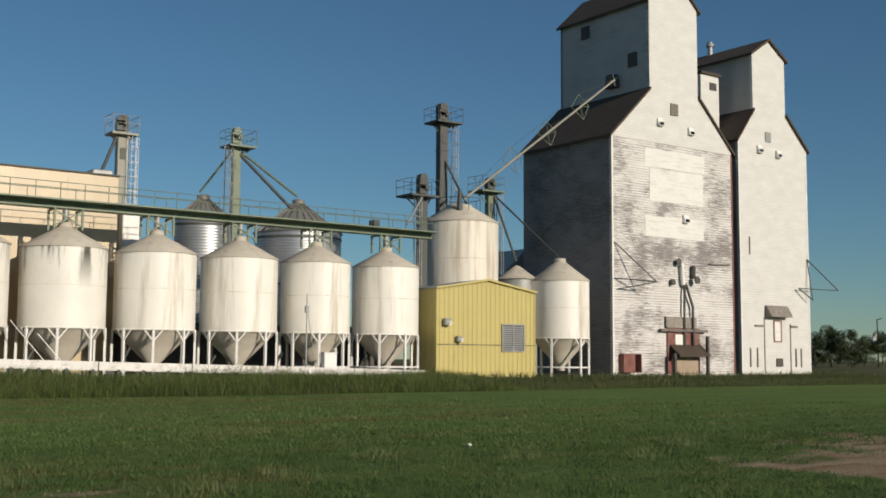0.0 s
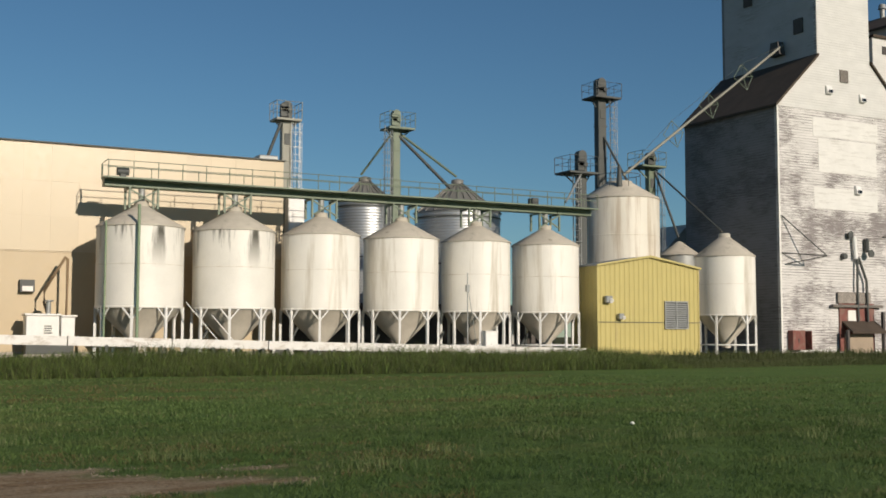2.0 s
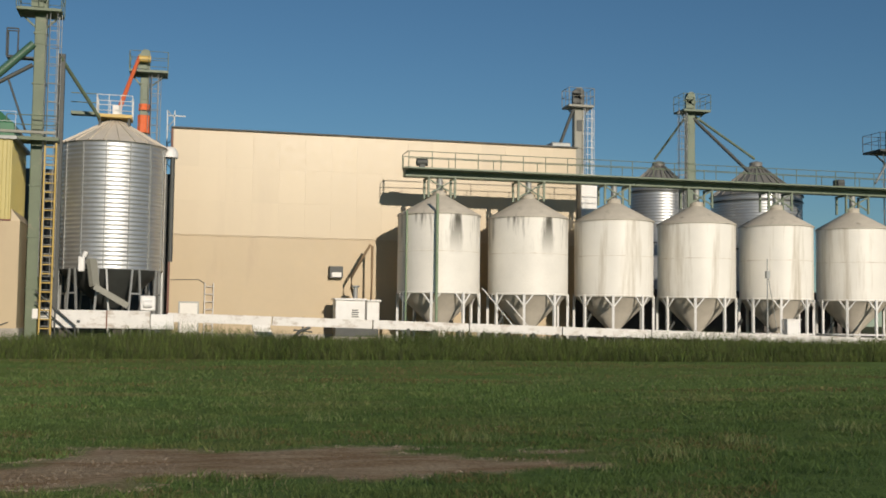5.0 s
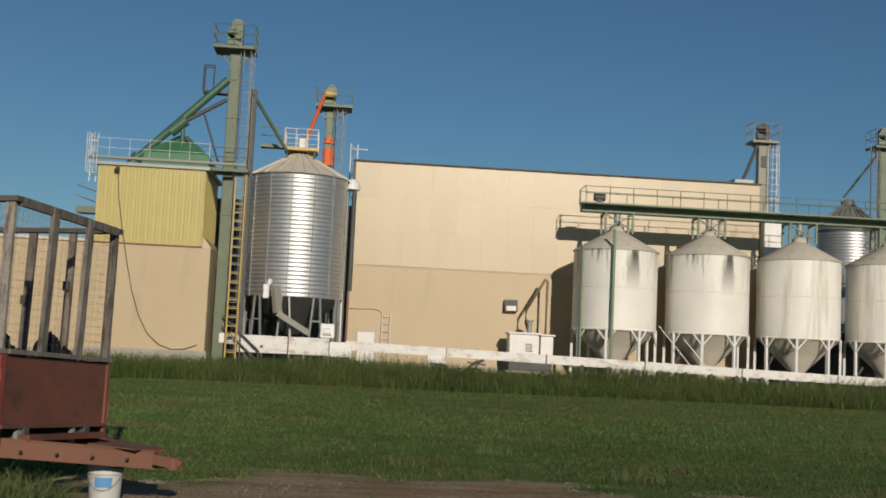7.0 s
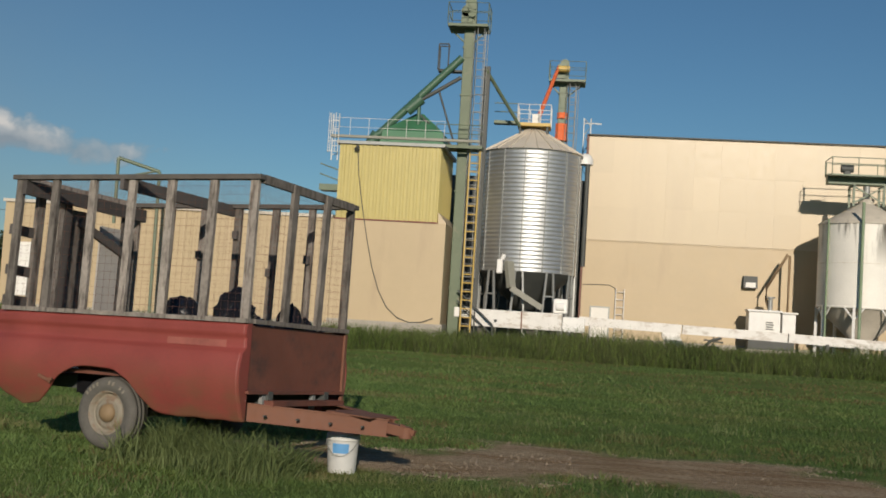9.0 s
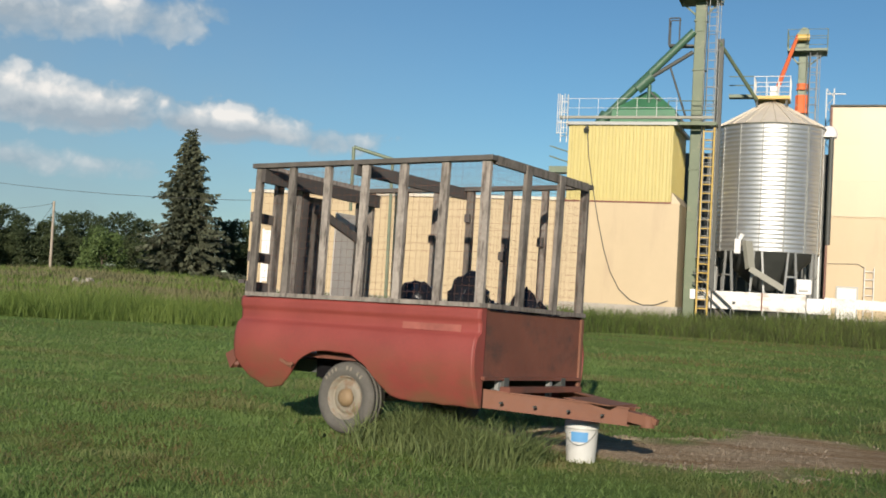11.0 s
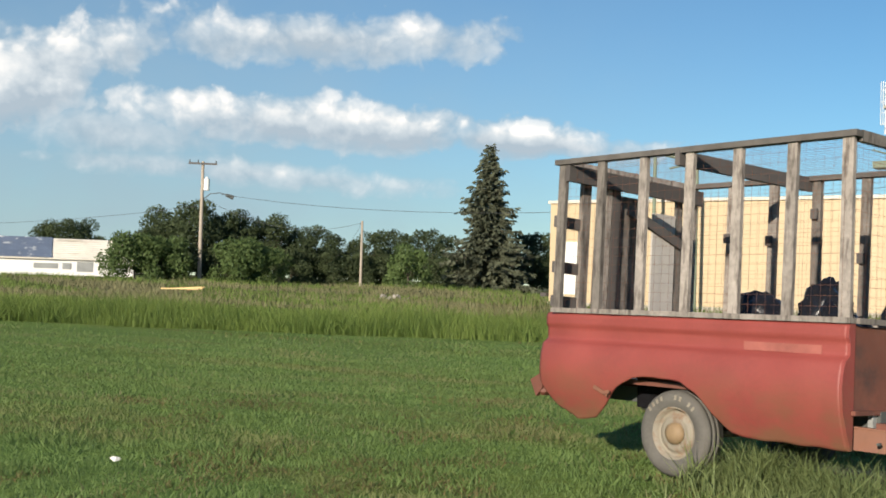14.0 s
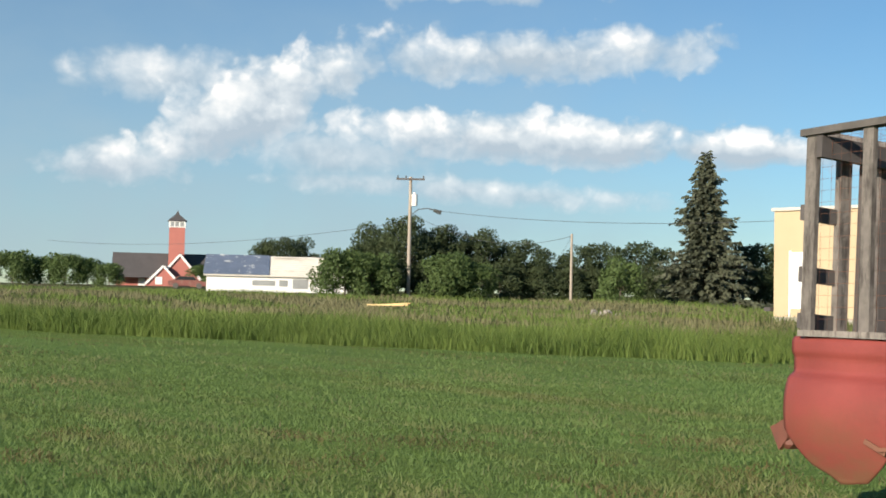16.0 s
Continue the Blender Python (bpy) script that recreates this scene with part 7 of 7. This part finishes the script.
# coarser tufts farther out on the lawn
x, y = strew(rs, 170000, 20.0, 46.0, -62, 62, 0.9)
keep = (y < lawn_edge(x) - 0.5) & (rs.uniform(0, 1, len(x)) < (1.5 * lumps(x * 0.35, y * 1.6, 1.0, 31) - 0.25) * (1 - 0.75 * ramp(-x, 2, 12)))
x, y = x[keep], y[keep]
pick = rs.uniform(0, 1, len(x)) < mown(x, y)
worn = lumps(x * 0.12, y * 0.55, 1.0, 33) > 0.68
for sel, mat in ((~pick & ~worn, BLADE), (pick & ~worn, BLADE_PALE), (worn, THATCH)):
    tagged(new("lawn_grass", fast_mesh("lawn_grass", blades(rs, x[sel], y[sel], 0.06 * rs.uniform(0.5, 1.5, sel.sum()), np.full(sel.sum(), 0.032), 0.6, False), 3, mat)), "streaky short lawn grass towards the ditch", "grass", kind="stuff")
x, y = strew(rs, 26000, 5.0, 30.0, -66, 64, 1.2)
keep = (bare(x, y) < 0.6) & (patchy(x * 1.7, y * 1.3) > 0.62) & (y < lawn_edge(x) - 2) & (y > 2)
x, y = x[keep], y[keep]
tagged(new("dry_grass", fast_mesh("dry_grass", blades(rs, x, y, 0.065 * rs.uniform(0.6, 1.5, len(x)), 0.008 + 0.0004 * np.hypot(x, y), 0.5, False), 3, STRAW)), "scattered dry straw-coloured lawn grass", "grass", kind="stuff")
# brown thatch showing through the mown side
x, y = strew(rs, 130000, 3.5, 17.0, -70, 30, 1.1)
keep = (lumps(x, y, 0.55, 7) * 0.6 + lumps(x, y, 1.7, 8) * 0.4 > 0.58) & (bare(x, y) < 0.5) & (y > 1)
x, y = x[keep], y[keep]
tagged(new("thatch", fast_mesh("thatch", blades(rs, x, y, 0.045 * rs.uniform(0.5, 1.5, len(x)), 0.009 + 0.0006 * np.hypot(x, y), 0.9, False), 3, THATCH)), "brown dead thatch in the mown lawn", "grass", kind="stuff")
# pale seed tufts on the lawn
tx, ty = [], []
for cx, cy in ((3.9, 14.3), (7.2, 13.2), (-0.6, 16.5), (9.6, 14.8), (2.2, 17.5), (11.5, 13.4), (5.6, 12.1), (16.0, 14.2), (13.2, 12.6), (0.8, 15.2)):
    k = rs.randint(60, 130)
    tx.append(cx + rs.normal(size=k) * 0.22)
    ty.append(cy + rs.normal(size=k) * 0.18)
x, y = np.concatenate(tx), np.concatenate(ty)
tagged(new("seed_tufts", fast_mesh("seed_tufts", blades(rs, x, y, rs.uniform(0.10, 0.26, len(x)), np.full(len(x), 0.008), 0.45), 3, TUFT)), "pale seeding grass tufts on the lawn", "grass", kind="stuff")
# long grass round the trailer
fw, rt = Vector((math.cos(radians(-16.3)), math.sin(radians(-16.3)))), Vector((-math.sin(radians(-16.3)), math.cos(radians(-16.3))))
n = 6500
u, v = rs.uniform(-1.25, 0.45, n), rs.normal(size=n) * 0.24 + 0.22
x, y = -2.914 + u * fw.x + v * rt.x, 9.671 + u * fw.y + v * rt.y
tagged(new("long_grass", fast_mesh("long_grass", blades(rs, x, y, 0.07 + 0.55 * rs.uniform(0, 1, n) ** 1.3 * lumps(x, y, 0.2, 41) ** 1.3, rs.uniform(0.006, 0.014, n), 0.5), 3, LONG_GRASS)), "long uncut grass under the trailer", "grass", kind="stuff")
# tall grass along the ditch and before the yard
n = 250000
x = rs.uniform(-100, 95, n)
e = lawn_edge(x)
deep = np.interp(x, [-22, -16, -6], [5.0, 8.0, 7.5])
y = e + deep * rs.uniform(0, 1, n) ** 1.25
thin = np.where(x > 38, 0.35, 1.0) * np.where(y > 53, 0.0, 1.0)
k = rs.uniform(0, 1, n) < thin
x, y, e = x[k], y[k], e[k]
tall = np.interp(x, [-40, -20, 0, 34, 40, 90], [0.85, 0.9, 0.95, 0.95, 0.4, 0.32]) * rs.uniform(0.45, 1.15, len(x)) * (0.6 + 0.6 * patchy(x * 0.55, y * 0.7)) * (0.55 + 0.45 * ramp(y - e, 0, 1.5))
pick = rs.uniform(0, 1, len(x)) < 0.35 * (x < 38) + 0.65 * ramp(-x, 4, 14)
for sel, mat, lab in ((pick, REED, "tall bright green grass beyond the lawn"), (~pick, REED_DARK, "tall dark green ditch grass along the yard")):
    tagged(new("ditch_grass", fast_mesh("ditch_grass", blades(rs, x[sel], y[sel], tall[sel], 0.012 + 0.014 * rs.uniform(0, 1, sel.sum()), 0.38), 3, mat)), lab, "grass", kind="stuff")
# rough field beyond the ditch on the open side
n = 90000
x, y = strew(rs, n, 30, 110, -80, -24, 1.2)
k = (y > lawn_edge(x) + 4.5)
x, y = x[k], y[k]
dry = patchy(x * 0.25, y * 0.5) > 0.46
for name, sel, mat, lab in (("field_grass", ~dry, REED, "rough green field grass"), ("dry_weeds", dry & (np.hypot(x, y) < 82), STRAW, "brownish dry weeds in the field")):
    tagged(new(name, fast_mesh(name, blades(rs, x[sel], y[sel], rs.uniform(0.15, 0.42, sel.sum()), np.full(sel.sum(), 0.045), 0.35), 3, mat)), lab, "grass", kind="stuff")
# weeds at the feet of the yard's buildings
n = 9000
x, y = rs.uniform(-28, 80, n), 50.5 + 6.0 * rs.uniform(0, 1, n) ** 2
k = ((x < -6.5) & (y < 53.8)) | ((x > -6) & (x < 38) & (y < 57)) | ((x > 38) & (y < 54.7))
x, y = x[k], y[k]
tagged(new("yard_weeds", fast_mesh("yard_weeds", blades(rs, x, y, rs.uniform(0.15, 0.6, len(x)), np.full(len(x), 0.04), 0.35), 3, REED_DARK)), "weeds along the foot of the buildings", "grass", kind="stuff")
# stones on the dirt, thickest along the worn edges
st = []
for cx, cy, a, b in [DIRT[k] for k in (0, 1, 2, 4)]:
    X, Y = rs.uniform(cx - 1.2 * a, cx + 1.2 * a, 14000), rs.uniform(cy - 1.2 * b, cy + 1.2 * b, 14000)
    w = bare(X, Y)
    k = rs.uniform(0, 1, 14000) < 0.08 * (w > 0.5) + 0.8 * (w > 0.12) * (w < 0.95)
    X, Y, S = X[k], Y[k], 0.005 + 0.014 * rs.uniform(0, 1, k.sum()) ** 2
    Z = height(X, Y)
    P = [np.stack([X + S * dx * rs.uniform(0.6, 1.2, len(X)), Y + S * dy * rs.uniform(0.6, 1.2, len(X)), Z + S * dz], 1) for dx, dy, dz in ((-1, 0, 0), (0, -1, 0), (1, 0, 0), (0, 1, 0), (0.2, 0.1, 0.85))]
    st.append(np.stack([P[0], P[1], P[4], P[1], P[2], P[4], P[2], P[3], P[4], P[3], P[0], P[4]], 1).reshape(-1, 3))
tagged(new("gravel", fast_mesh("gravel", np.concatenate(st), 3, GRIT)), "loose gravel on the bare dirt", "gravel", kind="stuff")
